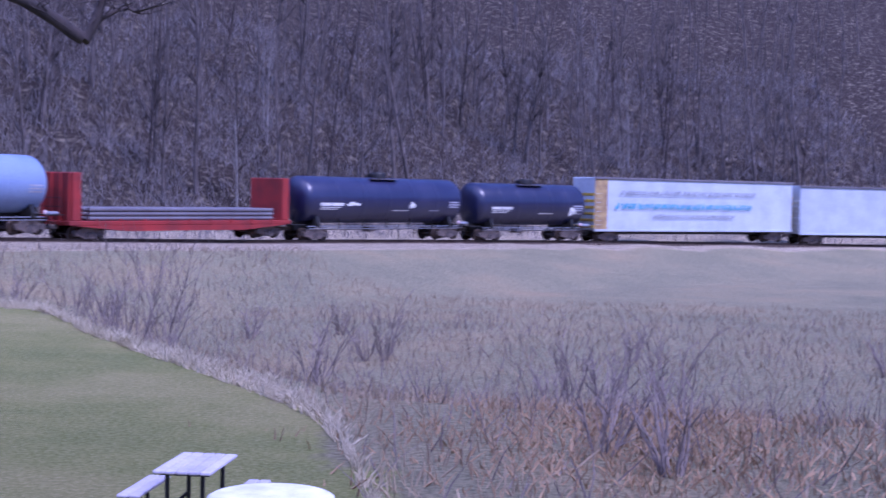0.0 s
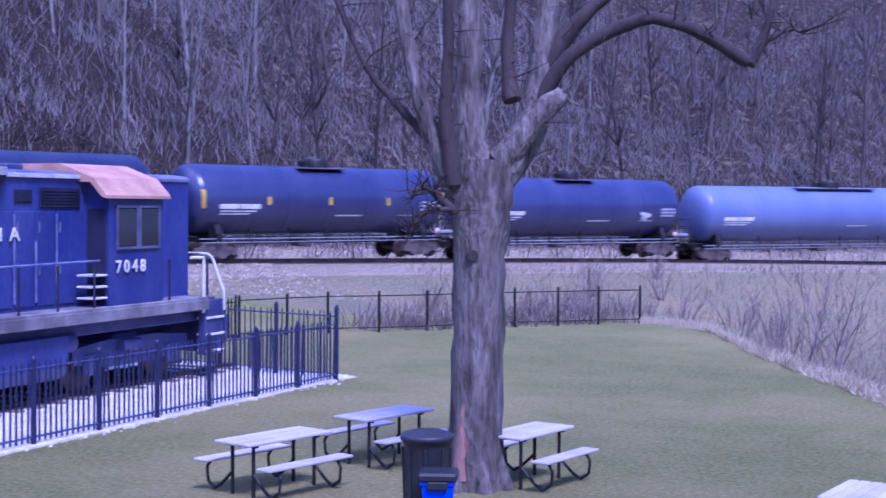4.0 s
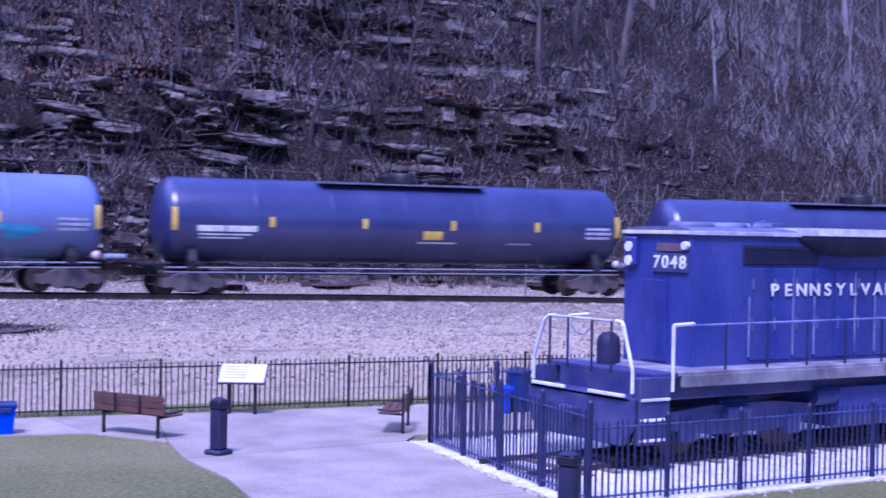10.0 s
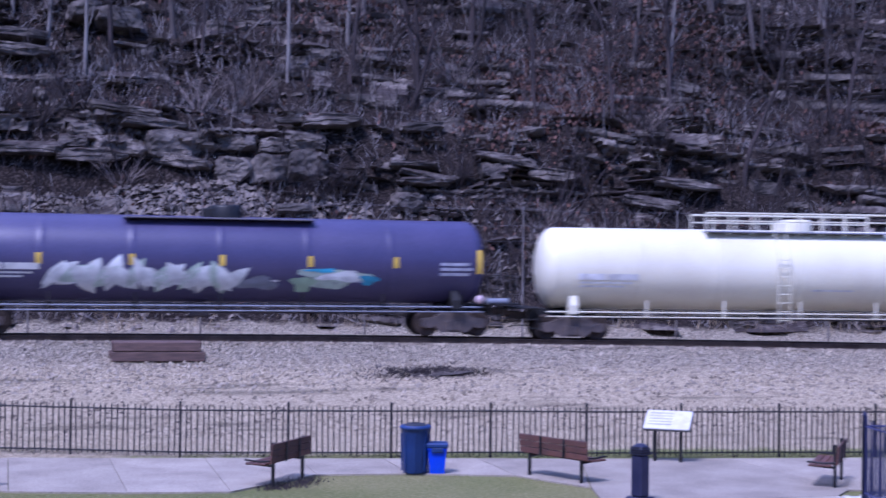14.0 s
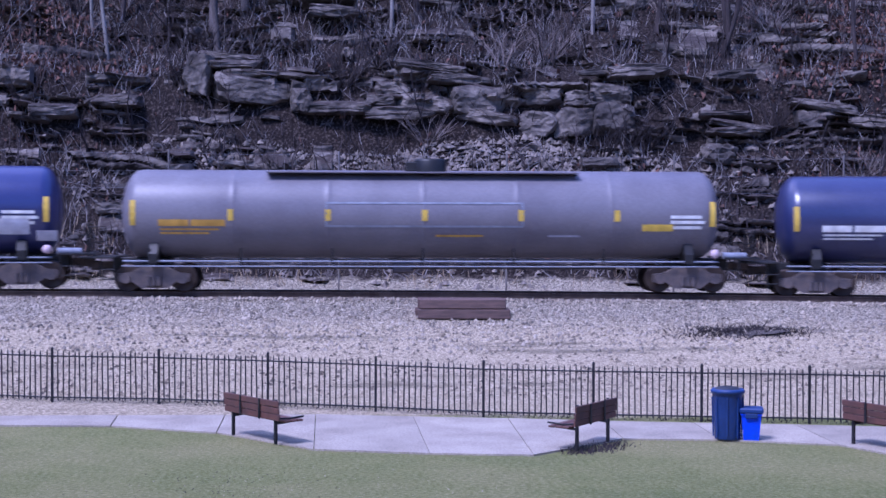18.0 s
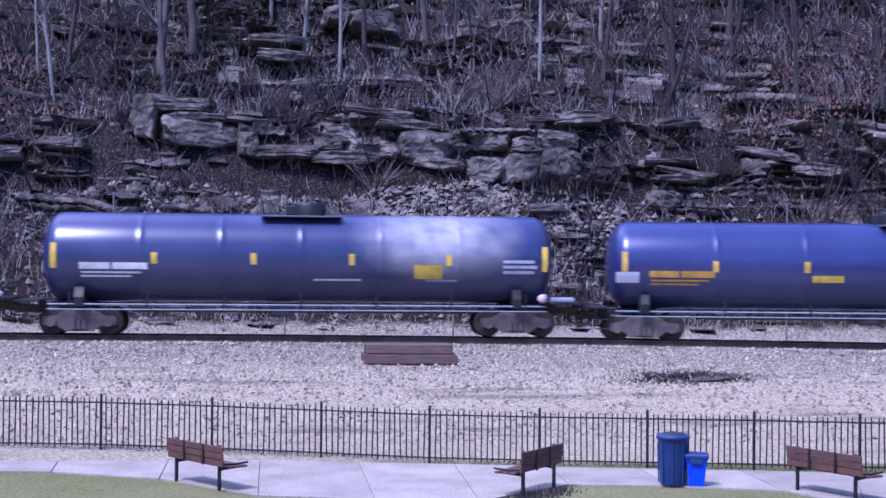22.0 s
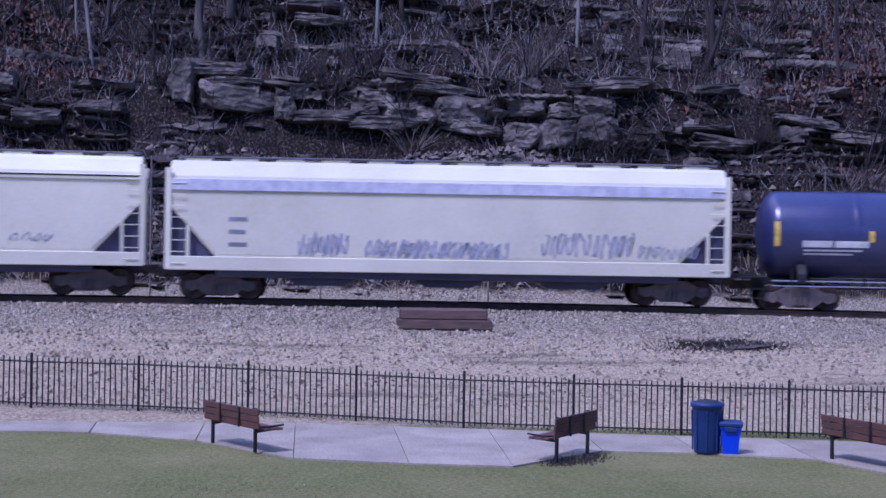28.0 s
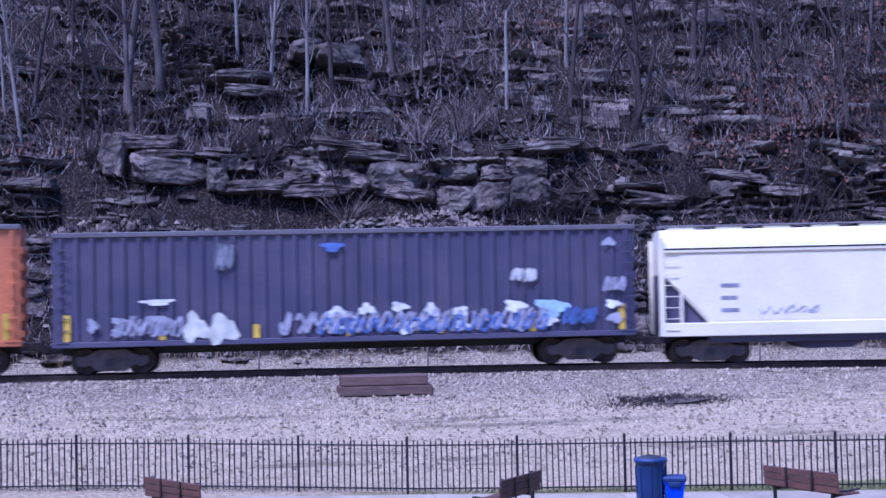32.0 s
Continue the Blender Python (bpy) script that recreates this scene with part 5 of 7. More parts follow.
def build_fences():
    line = [(-33.1, -12.1), (-32.9, -9.7), (-32.6, -7.24), (-32.4, -4.8), (-32.0, -2.3), (-31.6, 0.13), (-31.0, 2.5), (-30.5, 4.86), (-30.1, 7.15), (-29.75, 9.4), (-29.25, 11.55), (-28.9, 13.75), (-28.6, 16.1), (-28.2, 18.4), (-27.8, 20.8)]
    f = thing("picket_fence", "black metal picket fence beside the footpath", "fence")
    fence_run(f, line, 1.17, 0.0145, (0.12, 1.06), 0.128, post_r=0.028)
    PICKETS[0] = 300
    back = [(-27.8, 20.8), (-27.1, 23.2), (-26.3, 25.6), (-25.5, 28.0), (-24.7, 30.4), (-23.8, 32.8), (-22.9, 35.2), (-22.0, 37.5)]
    fence_run(f, back, 1.17, 0.016, (0.12, 1.06), 0.128, post_r=0.028)
    g = thing("wire_fence", "thin black post and wire fence along the lawn", "fence")
    far = [(-22.0, 37.7), (-21.3, 39.2), (-20.6, 40.4), (-19.4, 41.4), (-18.3, 42.5), (-17.4, 43.8), (-16.4, 45.0), (-15.3, 46.0), (-14.3, 47.1), (-13.2, 48.1)]
    fence_run(g, far, 1.15, 0.01, (0.15, 1.1), 0.3, post_r=0.035, bars=False)
    h = thing("iron_fence", "blue-black iron picket fence round the locomotive", "fence")
    W, S, E, N = (-22.6, 14.6), (-16.0, 13.3), (-15.15, 30.5), (-22.0, 32.0)

    def cut(a, b, n):
        return [(a[0] + (b[0] - a[0]) * i / n, a[1] + (b[1] - a[1]) * i / n) for i in range(n + 1)]
    PICKETS[0] = 0
    fence_run(h, cut(W, S, 4), 1.5, 0.016, (0.14, 1.4), 0.135, post_r=0.04, tall=0.12, paint=IRON_BLUE, rail_paint=IRON_RAIL)
    fence_run(h, cut(S, E, 11), 1.32, 0.015, (0.14, 1.22), 0.135, post_r=0.038, tall=0.05, paint=IRON_BLUE, rail_paint=IRON_RAIL)
    fence_run(h, cut(E, N, 4), 1.5, 0.013, (0.14, 1.4), 0.16, post_r=0.04, tall=0.1, paint=IRON_BLUE, rail_paint=IRON_RAIL)
    fence_run(h, cut(N, W, 11), 1.5, 0.013, (0.14, 1.4), 0.16, post_r=0.04, tall=0.1, paint=IRON_BLUE, rail_paint=IRON_RAIL)


build_fences()


def bench(a, b, label="brown plank park bench on dark steel legs beside the path"):
    """A bench whose legs stand at a and b; it faces away from the lawn."""
    be = thing("park_bench", label, "bench", "benches along the path")
    d = math.hypot(b[0] - a[0], b[1] - a[1])
    w = d / 2
    for x in (-w, w):
        leg = Shape().block(x - 0.03, x + 0.03, -0.03, 0.03, 0, 0.86, 0.008)
        leg.pipe([(x, 0, 0.40), (x, 0.5, 0.43)], 0.028, 6)
        part("leg", leg, IRON, be)
    for i in range(3):
        part("back_plank", Shape().block(-w - 0.22, w + 0.22, -0.075 - 0.012 * i, -0.035 - 0.012 * i, 0.47 + i * 0.13, 0.592 + i * 0.13, 0.012), BENCH, be)
        part("seat_plank", Shape().block(-w - 0.22, w + 0.22, 0.06 + i * 0.15, 0.195 + i * 0.15, 0.43, 0.47, 0.012), BENCH, be)
    for x in (-w - 0.18, w + 0.18):
        part("armrest", Shape().pipe([(x, -0.05, 0.52), (x, 0.2, 0.5), (x, 0.52, 0.52)], 0.02, 6), IRON, be)
    for x in (-w * 0.45, w * 0.45):
        part("back_strap", Shape().block(x - 0.03, x + 0.03, -0.118, -0.1, 0.46, 0.86, 0.005), IRON, be)
    turn = math.degrees(math.atan2(b[1] - a[1], b[0] - a[0]))
    be.matrix_basis = pose((a[0] + b[0]) / 2, (a[1] + b[1]) / 2, 0.03, 0, 0, turn)
    return be


bench((-28.33, -2.72), (-27.1, -1.8))
bench((-26.13, 3.86), (-27.2, 4.62))
bench((-26.75, 9.32), (-25.45, 9.97))
bench((-23.9, 14.75), (-24.9, 15.5), "brown plank park bench beside the iron fence corner")


def trash_can(x, y, turn, navy):
    bn = thing("trash_can", "round dark blue trash can with a flared rim beside the path", "trash bin", "bins", m=pose(x, y, 0.03, 0, 0, turn))
    part("can_body", Shape().lathe([(0.0, 0.0), (0.235, 0.0), (0.25, 0.03), (0.275, 0.55), (0.285, 0.86), (0.315, 0.92)], 24), navy, bn)
    part("rim", Shape().lathe([(0.285, 0.9), (0.33, 0.92), (0.335, 0.97), (0.30, 1.0), (0.26, 0.98)], 24), navy, bn)
    part("lid", Shape().lathe([(0.27, 0.975), (0.2, 1.03), (0.09, 1.05), (0.085, 1.0), (0.0, 1.0)], 24), BIN_BLACK, bn, "dark lid with a round hole")
    for i in range(8):
        a = i * math.pi / 4
        part("body_rib", Shape().block(-0.015, 0.015, 0.255, 0.285, 0.06, 0.84, 0.006), navy, bn, m=pose(0, 0, 0, -1.2, 0, math.degrees(a)) if i % 2 else pose(0, 0, 0, -2, 0, math.degrees(a)))
    return bn


def recycling_bin(x, y, turn, lid, body_m):
    rb = thing("recycling_bin", "small bright blue recycling bin beside the trash can", "recycling bin", "bins", m=pose(x, y, 0.03, 0, 0, turn))
    s = Shape()
    pts = []
    for z, h in ((0.0, 0.15), (0.5, 0.19), (0.5, 0.21), (0.54, 0.21)):
        pts += [(-h, -h, z), (h, -h, z), (h, h, z), (-h, h, z)]
    s.add(pts, [(4 * i + j, 4 * i + (j + 1) % 4, 4 * i + 4 + (j + 1) % 4, 4 * i + 4 + j) for i in range(3) for j in range(4)] + [(3, 2, 1, 0)])
    part("bin_body", s, body_m, rb)
    part("lid", Shape().block(-0.235, 0.235, -0.235, 0.235, 0.53, 0.64, 0.03).block(-0.12, 0.12, -0.24, -0.2, 0.45, 0.54, 0.01), lid, rb, "dark flat lid with a front flap")
    return rb


trash_can(-27.5, 7.05, 75, BIN_NAVY)
recycling_bin(-27.40, 7.50, 75, BIN_NAVY, BIN_BLUE)
trash_can(-25.9, 19.2, 60, BIN_NAVY)
recycling_bin(-25.8, 18.68, 60, BIN_BLUE, BIN_BLUE)
trash_can(-7.95, 19.1, 20, BIN_BLACK)
recycling_bin(-7.6, 18.65, 20, BIN_BLACK, BIN_BLUE)


def sign():
    sg = thing("information_sign", "pale slanted information panel on two dark legs", "sign", m=pose(-28.15, 13.08, 0.03, 0, 0, 55))
    for x in (-0.29, 0.29):
        part("leg", Shape().block(x - 0.035, x + 0.035, -0.035, 0.035, 0, 0.86, 0.008), IRON, sg)
    fr = part("panel", Shape().block(-0.52, 0.52, -0.33, 0.33, -0.025, 0.02, 0.01), PANEL, sg, m=pose(0, 0, 0.93, 33))
    part("panel_frame", Shape().block(-0.54, 0.54, -0.35, 0.35, -0.045, -0.026, 0.008), IRON, fr)
    for i in range(5):
        part("print_line", Shape().box(-0.42, 0.1, 0.2 - i * 0.1, 0.24 - i * 0.1, 0.021, 0.024), TABLE, fr)
    return sg


sign()


def bollard(x, y):
    navy = BOLLARD
    bo = thing("bollard", "dark blue-black square post light with a wide base", "bollard", "bollards", m=pose(x, y, 0.03, 0, 0, 25))
    part("base", Shape().block(-0.2, 0.2, -0.2, 0.2, 0, 0.1, 0.03), navy, bo)
    part("shaft", Shape().block(-0.125, 0.125, -0.125, 0.125, 0.1, 0.86, 0.025), navy, bo)
    part("lamp_head", Shape().block(-0.14, 0.14, -0.14, 0.14, 0.86, 1.02, 0.03), IRON, bo)
    part("cap", Shape().lathe([(0.0, 0.06), (0.08, 0.05), (0.15, 0.0)], 12, "z", (0, 0, 1.02)), navy, bo)
    for i in range(3):
        part("louvre", Shape().box(-0.145, 0.145, -0.145, 0.145, 0.88 + i * 0.045, 0.895 + i * 0.045), navy, bo)


bollard(-23.1, 10.22)
bollard(-15.0, 12.1)


def picnic_table(x, y, turn, half=0.78):
    """Long side along x before turning; half: half its length."""
    pt = thing("picnic_table", "lilac-grey picnic table with benches on a dark tube frame", "picnic table", "picnic tables", m=pose(x, y, 0, 0, 0, turn))
    for i in range(5):
        part("table_plank", Shape().block(-half, half, -0.33 + i * 0.132, -0.21 + i * 0.132, 0.69, 0.73, 0.01), TABLE, pt)
    for s in (-1, 1):
        for i in range(2):
            y0 = s * 0.6 + (i - 1) * 0.135
            part("seat_plank", Shape().block(-half, half, y0, y0 + 0.125, 0.41, 0.445, 0.01), TABLE, pt)
    for a in (-half * 0.72, half * 0.72):
        for s in (-1, 1):
            part("table_leg", Shape().tube((a, s * 0.2, 0.0), (a, s * 0.2, 0.69), 0.026, 7), IRON, pt)
            part("seat_arm", Shape().pipe([(a, s * 0.2, 0.3), (a, s * 0.42, 0.1), (a, s * 0.55, 0.03), (a, s * 0.68, 0.12), (a, s * 0.7, 0.3), (a, s * 0.62, 0.41)], 0.022, 6), IRON, pt)
        part("cross_bar", Shape().tube((a, -0.28, 0.67), (a, 0.28, 0.67), 0.022, 6), IRON, pt)


for tx, ty, tt, size in ((-10.48, 19.75, 74, 0.78), (-10.06, 22.3, 74, 0.78), (-7.55, 21.65, 78, 0.70), (-2.8, 19.25, 80, 0.56), (-16.85, 0.75, 172, 0.78)):
    picnic_table(tx, ty, tt, size)


def round_table(x, y):
    rt = thing("round_table", "white round outdoor table on a dark pedestal", "table", m=pose(x, y, 0))
    part("tabletop", Shape().lathe([(0.0, 0.0), (0.6, 0.0), (0.64, 0.02), (0.64, 0.05), (0.6, 0.07), (0.0, 0.07)], 32, "z", (0, 0, 0.68)), WHITE, rt)
    part("pedestal", Shape().lathe([(0.0, 0.0), (0.3, 0.0), (0.28, 0.04), (0.07, 0.08), (0.06, 0.68)], 16), IRON, rt)


round_table(-1.84, 17.45)


def crossing_pad():
    cp = thing("timber_pad", "low stack of weathered brown timbers beside the rails", "timber stack")
    for lvl in range(2):
        for i in range(4):
            o = random.uniform(-0.06, 0.06)
            part("timber", Shape().block(-1.38 + o + 0.1 * lvl, 1.38 + o - 0.1 * lvl, -0.6 + i * 0.3, -0.33 + i * 0.3, lvl * 0.3, lvl * 0.3 + 0.28, 0.02), PAD, cp)
    m = on_track(2.85, -4.0)
    cp.matrix_basis = pose(m.translation.x, m.translation.y, float(ground_z(m.translation.x, m.translation.y)) - 0.03, 0, 0, 88)


crossing_pad()


# ---- rocks, woods and brush ----
ROCK = mat("sandstone", (0.215, 0.185, 0.16), 0.9, 0, (0.04, 0.034, 0.032), 0.6, 4, 0.08, 0.75, stretch=(1, 1, 1.25), fixed=True)


def litter_on(m, color):
    """Fallen leaves that lie on the treads of a rock, where it is level enough to hold them."""
    t = m.node_tree
    b = t.nodes["Principled BSDF"]
    old = b.inputs["Base Color"].links[0].from_socket
    geo, sep, span, mix, n, add = (t.nodes.new("ShaderNode" + k) for k in ("NewGeometry", "SeparateXYZ", "MapRange", "Mix", "TexNoise", "Math"))
    n.inputs["Scale"].default_value, n.inputs["Detail"].default_value = 2.5, 5.0
    add.operation, mix.data_type = "ADD", "RGBA"
    span.inputs["From Min"].default_value, span.inputs["From Max"].default_value = 1.02, 1.3
    t.links.new(geo.outputs["True Normal"], sep.inputs[0])
    t.links.new(geo.outputs["Position"], n.inputs["Vector"])
    t.links.new(sep.outputs[2], add.inputs[0])
    t.links.new(n.outputs[0], add.inputs[1])
    t.links.new(add.outputs[0], span.inputs[0])
    t.links.new(span.outputs[0], mix.inputs[0])
    t.links.new(old, mix.inputs[6])
    mix.inputs[7].default_value = (*color, 1)
    t.links.new(mix.outputs[2], b.inputs["Base Color"])


litter_on(ROCK, (0.045, 0.033, 0.03))
BARK = mat("grey_bark", (0.20, 0.175, 0.165), 0.9, 0, (0.06, 0.05, 0.047), 5, 18, 0.08, 0.9, stretch=(1, 1, 0.2))
SCAR = mat("bare_scarred_wood", (0.36, 0.22, 0.18), 0.9, 0, (0.16, 0.09, 0.08), 6, 22, 0.03, 0.7, stretch=(1, 1, 0.2))
BARK_WOOD = mat("woodland_bark", (0.13, 0.11, 0.105), 0.9, 0, (0.055, 0.046, 0.044), 3, 25, 0.01, 0.5, stretch=(1, 1, 0.3))
BARK_PALE = mat("pale_bark", (0.25, 0.235, 0.225), 0.9, 0, (0.13, 0.11, 0.105), 3, 25, 0.01, 0.4, stretch=(1, 1, 0.3))
BARK_DARK = mat("dark_bark", (0.06, 0.045, 0.045), 0.9, 0, (0.03, 0.024, 0.025), 3, 25, 0.01, 0.4, stretch=(1, 1, 0.3))
TWIG = mat("dry_twigs", (0.29, 0.24, 0.215), 0.9, 0, (0.12, 0.095, 0.09), 1.5, 20)
TWIG_GREY = mat("grey_twigs", (0.31, 0.29, 0.285), 0.9, 0, (0.20, 0.17, 0.165), 1.5, 20)
TWIG_DARK = mat("dark_twigs", (0.055, 0.042, 0.042), 0.9, 0, (0.026, 0.02, 0.021), 1.5, 20)
LEAF = mat("dead_leaves", (0.17, 0.085, 0.06), 0.9, 0, (0.08, 0.045, 0.036), 1.0, 20)
RUSSET = mat("russet_stems", (0.43, 0.29, 0.16), 0.9, 0, (0.26, 0.175, 0.10), 1.0, 20)
DRY = mat("dry_grass", (0.40, 0.32, 0.20), 0.9, 0, (0.24, 0.18, 0.12), 0.4, 12)
STRAW = mat("bleached_straw", (0.56, 0.49, 0.35), 0.9, 0, (0.36, 0.31, 0.20), 0.6, 12)
GREEN = mat("grass_blades", (0.20, 0.22, 0.085), 0.9, 0, (0.34, 0.29, 0.15), 0.5, 12)
STONE = mat("ballast_stone", (0.46, 0.39, 0.29), 0.9, 0, (0.13, 0.11, 0.09), 2, 20)
BANK_STONE = mat("bank_stone", (0.30, 0.245, 0.17), 0.9, 0, (0.10, 0.08, 0.06), 1.2, 14, fixed=True)
RUBBLE = mat("rubble", (0.30, 0.255, 0.215), 0.9, 0, (0.10, 0.085, 0.075), 2, 20)
EARTH = mat("dark_earth", (0.06, 0.05, 0.045), 0.95, 0, (0.11, 0.09, 0.075), 3, 25, 0.03)


def on_hill(s, off):
    a = s / RADIUS
    r = RADIUS + off
    return CX - r * math.cos(a), r * math.sin(a)


def stone_mesh(seed, fine=3):
    """One broken block, about a metre each way: a box with its corners split off along flat faces, and rough skin."""
    rng = random.Random(seed)
    planes = [(Vector(n), 0.5 * rng.uniform(0.9, 1.0)) for n in ((1, 0, 0), (-1, 0, 0), (0, 1, 0), (0, -1, 0), (0, 0, 1), (0, 0, -1))]
    for _ in range(9):
        n = Vector((rng.uniform(-1, 1), rng.uniform(-1, 0.6), rng.uniform(-0.8, 0.8))).normalized()
        planes.append((n, 0.5 * (abs(n.x) + abs(n.y) + abs(n.z)) * rng.uniform(0.62, 0.86)))
    bm = bmesh.new()
    bmesh.ops.create_icosphere(bm, subdivisions=fine, radius=1)
    for v in bm.verts:
        d = v.co.normalized()
        r = min(h / d.dot(n) for n, h in planes if d.dot(n) > 0.05)
        p = d * r
        e = 0.10 * noise.noise((p.x * 3 + seed * 5, p.y * 3, p.z * 4)) + 0.05 * noise.noise((p.x * 8 + seed, p.y * 8, p.z * 12))
        v.co = p * (1 + e)
    me = bpy.data.meshes.new("stone")
    bm.to_mesh(me)
    bm.free()
    me.materials.append(ROCK)
    return me


def rock_break(s):
    """Height over the rail of the dark cleft under the ledge."""
    return 6.75 - 0.099 * s


def cliff_face():
    """The layered rock of the slope: one folded sheet of broken beds that rises from the litter and sinks into it."""
    line_up = [0.6, 1.5, 6.0, 6.6, 7.6, 9.0, 29.0]
    line_z = [0.2, 0.6, 5.2, 5.9, 8.6, 9.2, 24.6]
    ups = []
    for a, b, p, q in zip(line_up, line_up[1:], line_z, line_z[1:]):
        k = max(2, int(math.hypot(b - a, q - p) / 0.115))
        ups += [a + (b - a) * i / k for i in range(k)]
    ss = np.arange(-46, 52.01, 0.17)
    gs, gu = np.meshgrid(ss, np.array(ups), indexing="ij")
    r = RADIUS + 6.5 + gu
    gz = ground_z(CX - r * np.cos(gs / RADIUS), r * np.sin(gs / RADIUS))
    wide = [0.6 + 2.0 * abs(noise.noise((k * 3.7, 1.3, 6.0))) for k in range(90)]
    pts = []
    for i, s in enumerate(ss):
        s = float(s)
        zr = rail_z(s)
        dip = 0.09 * s + 0.5 * noise.noise((s * 0.11, 4.0, 0.0))
        for j, up in enumerate(ups):
            z = float(gz[i, j]) - zr
            run = 0.98 if up < 6 else 0.42 if up < 7.6 else 1.3
            bed = noise.cell((math.floor(s / 4.3 + 2 * noise.noise((s * 0.2, z * 0.3, 21.0))) + 0.5, math.floor(z / 2.6) + 0.5, 7.5))
            lie = z + dip * (0.4 + bed) + 0.8 * bed + 0.22 * noise.noise((s * 0.6, z * 0.5, 8.0))
            g = lie / (0.34 + 0.3 * bed) + 0.6 * math.sin(lie * 1.9) + 0.4 * math.sin(lie * 4.3 + 1)
            layer = int(math.floor(g))
            inside = g - layer
            cell = math.floor(s / wide[layer % 90] + 3.3 * noise.noise((layer * 1.7, 0.5, 0.5)))
            jut = noise.cell((cell + 0.5, layer + 0.5, 2.5)) - 0.45
            patch = noise.noise((s * 0.14, z * 0.33, 2.0)) + 0.6 * noise.noise((s * 0.45, z * 1.0, 12.0))
            step = run * 0.44 * (inside - 0.5)
            under = 0.55 * max(0.0, 1 - inside * 2.6) ** 1.5
            d = z - rock_break(s)
            at = float(np.clip((9.5 - abs(s - 2.5)) / 2, 0, 1))
            ledge = math.exp(-((d - 0.75) / 0.8) ** 2) * at
            cleft = 1.5 * math.exp(-(d / 0.24) ** 2) * at
            talus = float(np.clip((-d) / 0.8, 0, 1)) * float(np.clip((8 - abs(s - 3)) / 3, 0, 1))
            ends = max(0.0, abs(s - 1) - 38) * 0.15
            show = 0.35 + 1.15 * patch + 0.5 * ledge - 0.6 * talus - ends
            h = 0.75 * jut + step - under - cleft + 0.55 * show + 0.10 * noise.noise((s * 2.6, z * 2.6, 1.0)) + 0.05 * noise.noise((s * 7, z * 9, 3.0))
            x, y = on_hill(s, 6.5 + up - h)
            pts.append((x, y, zr + z))
    n = len(ups)
    me = bpy.data.meshes.new("cliff_face")
    me.from_pydata(pts, [], [(i * n + j, (i + 1) * n + j, (i + 1) * n + j + 1, i * n + j + 1) for i in range(len(ss) - 1) for j in range(n - 1)])
    me.materials.append(ROCK)
    return me


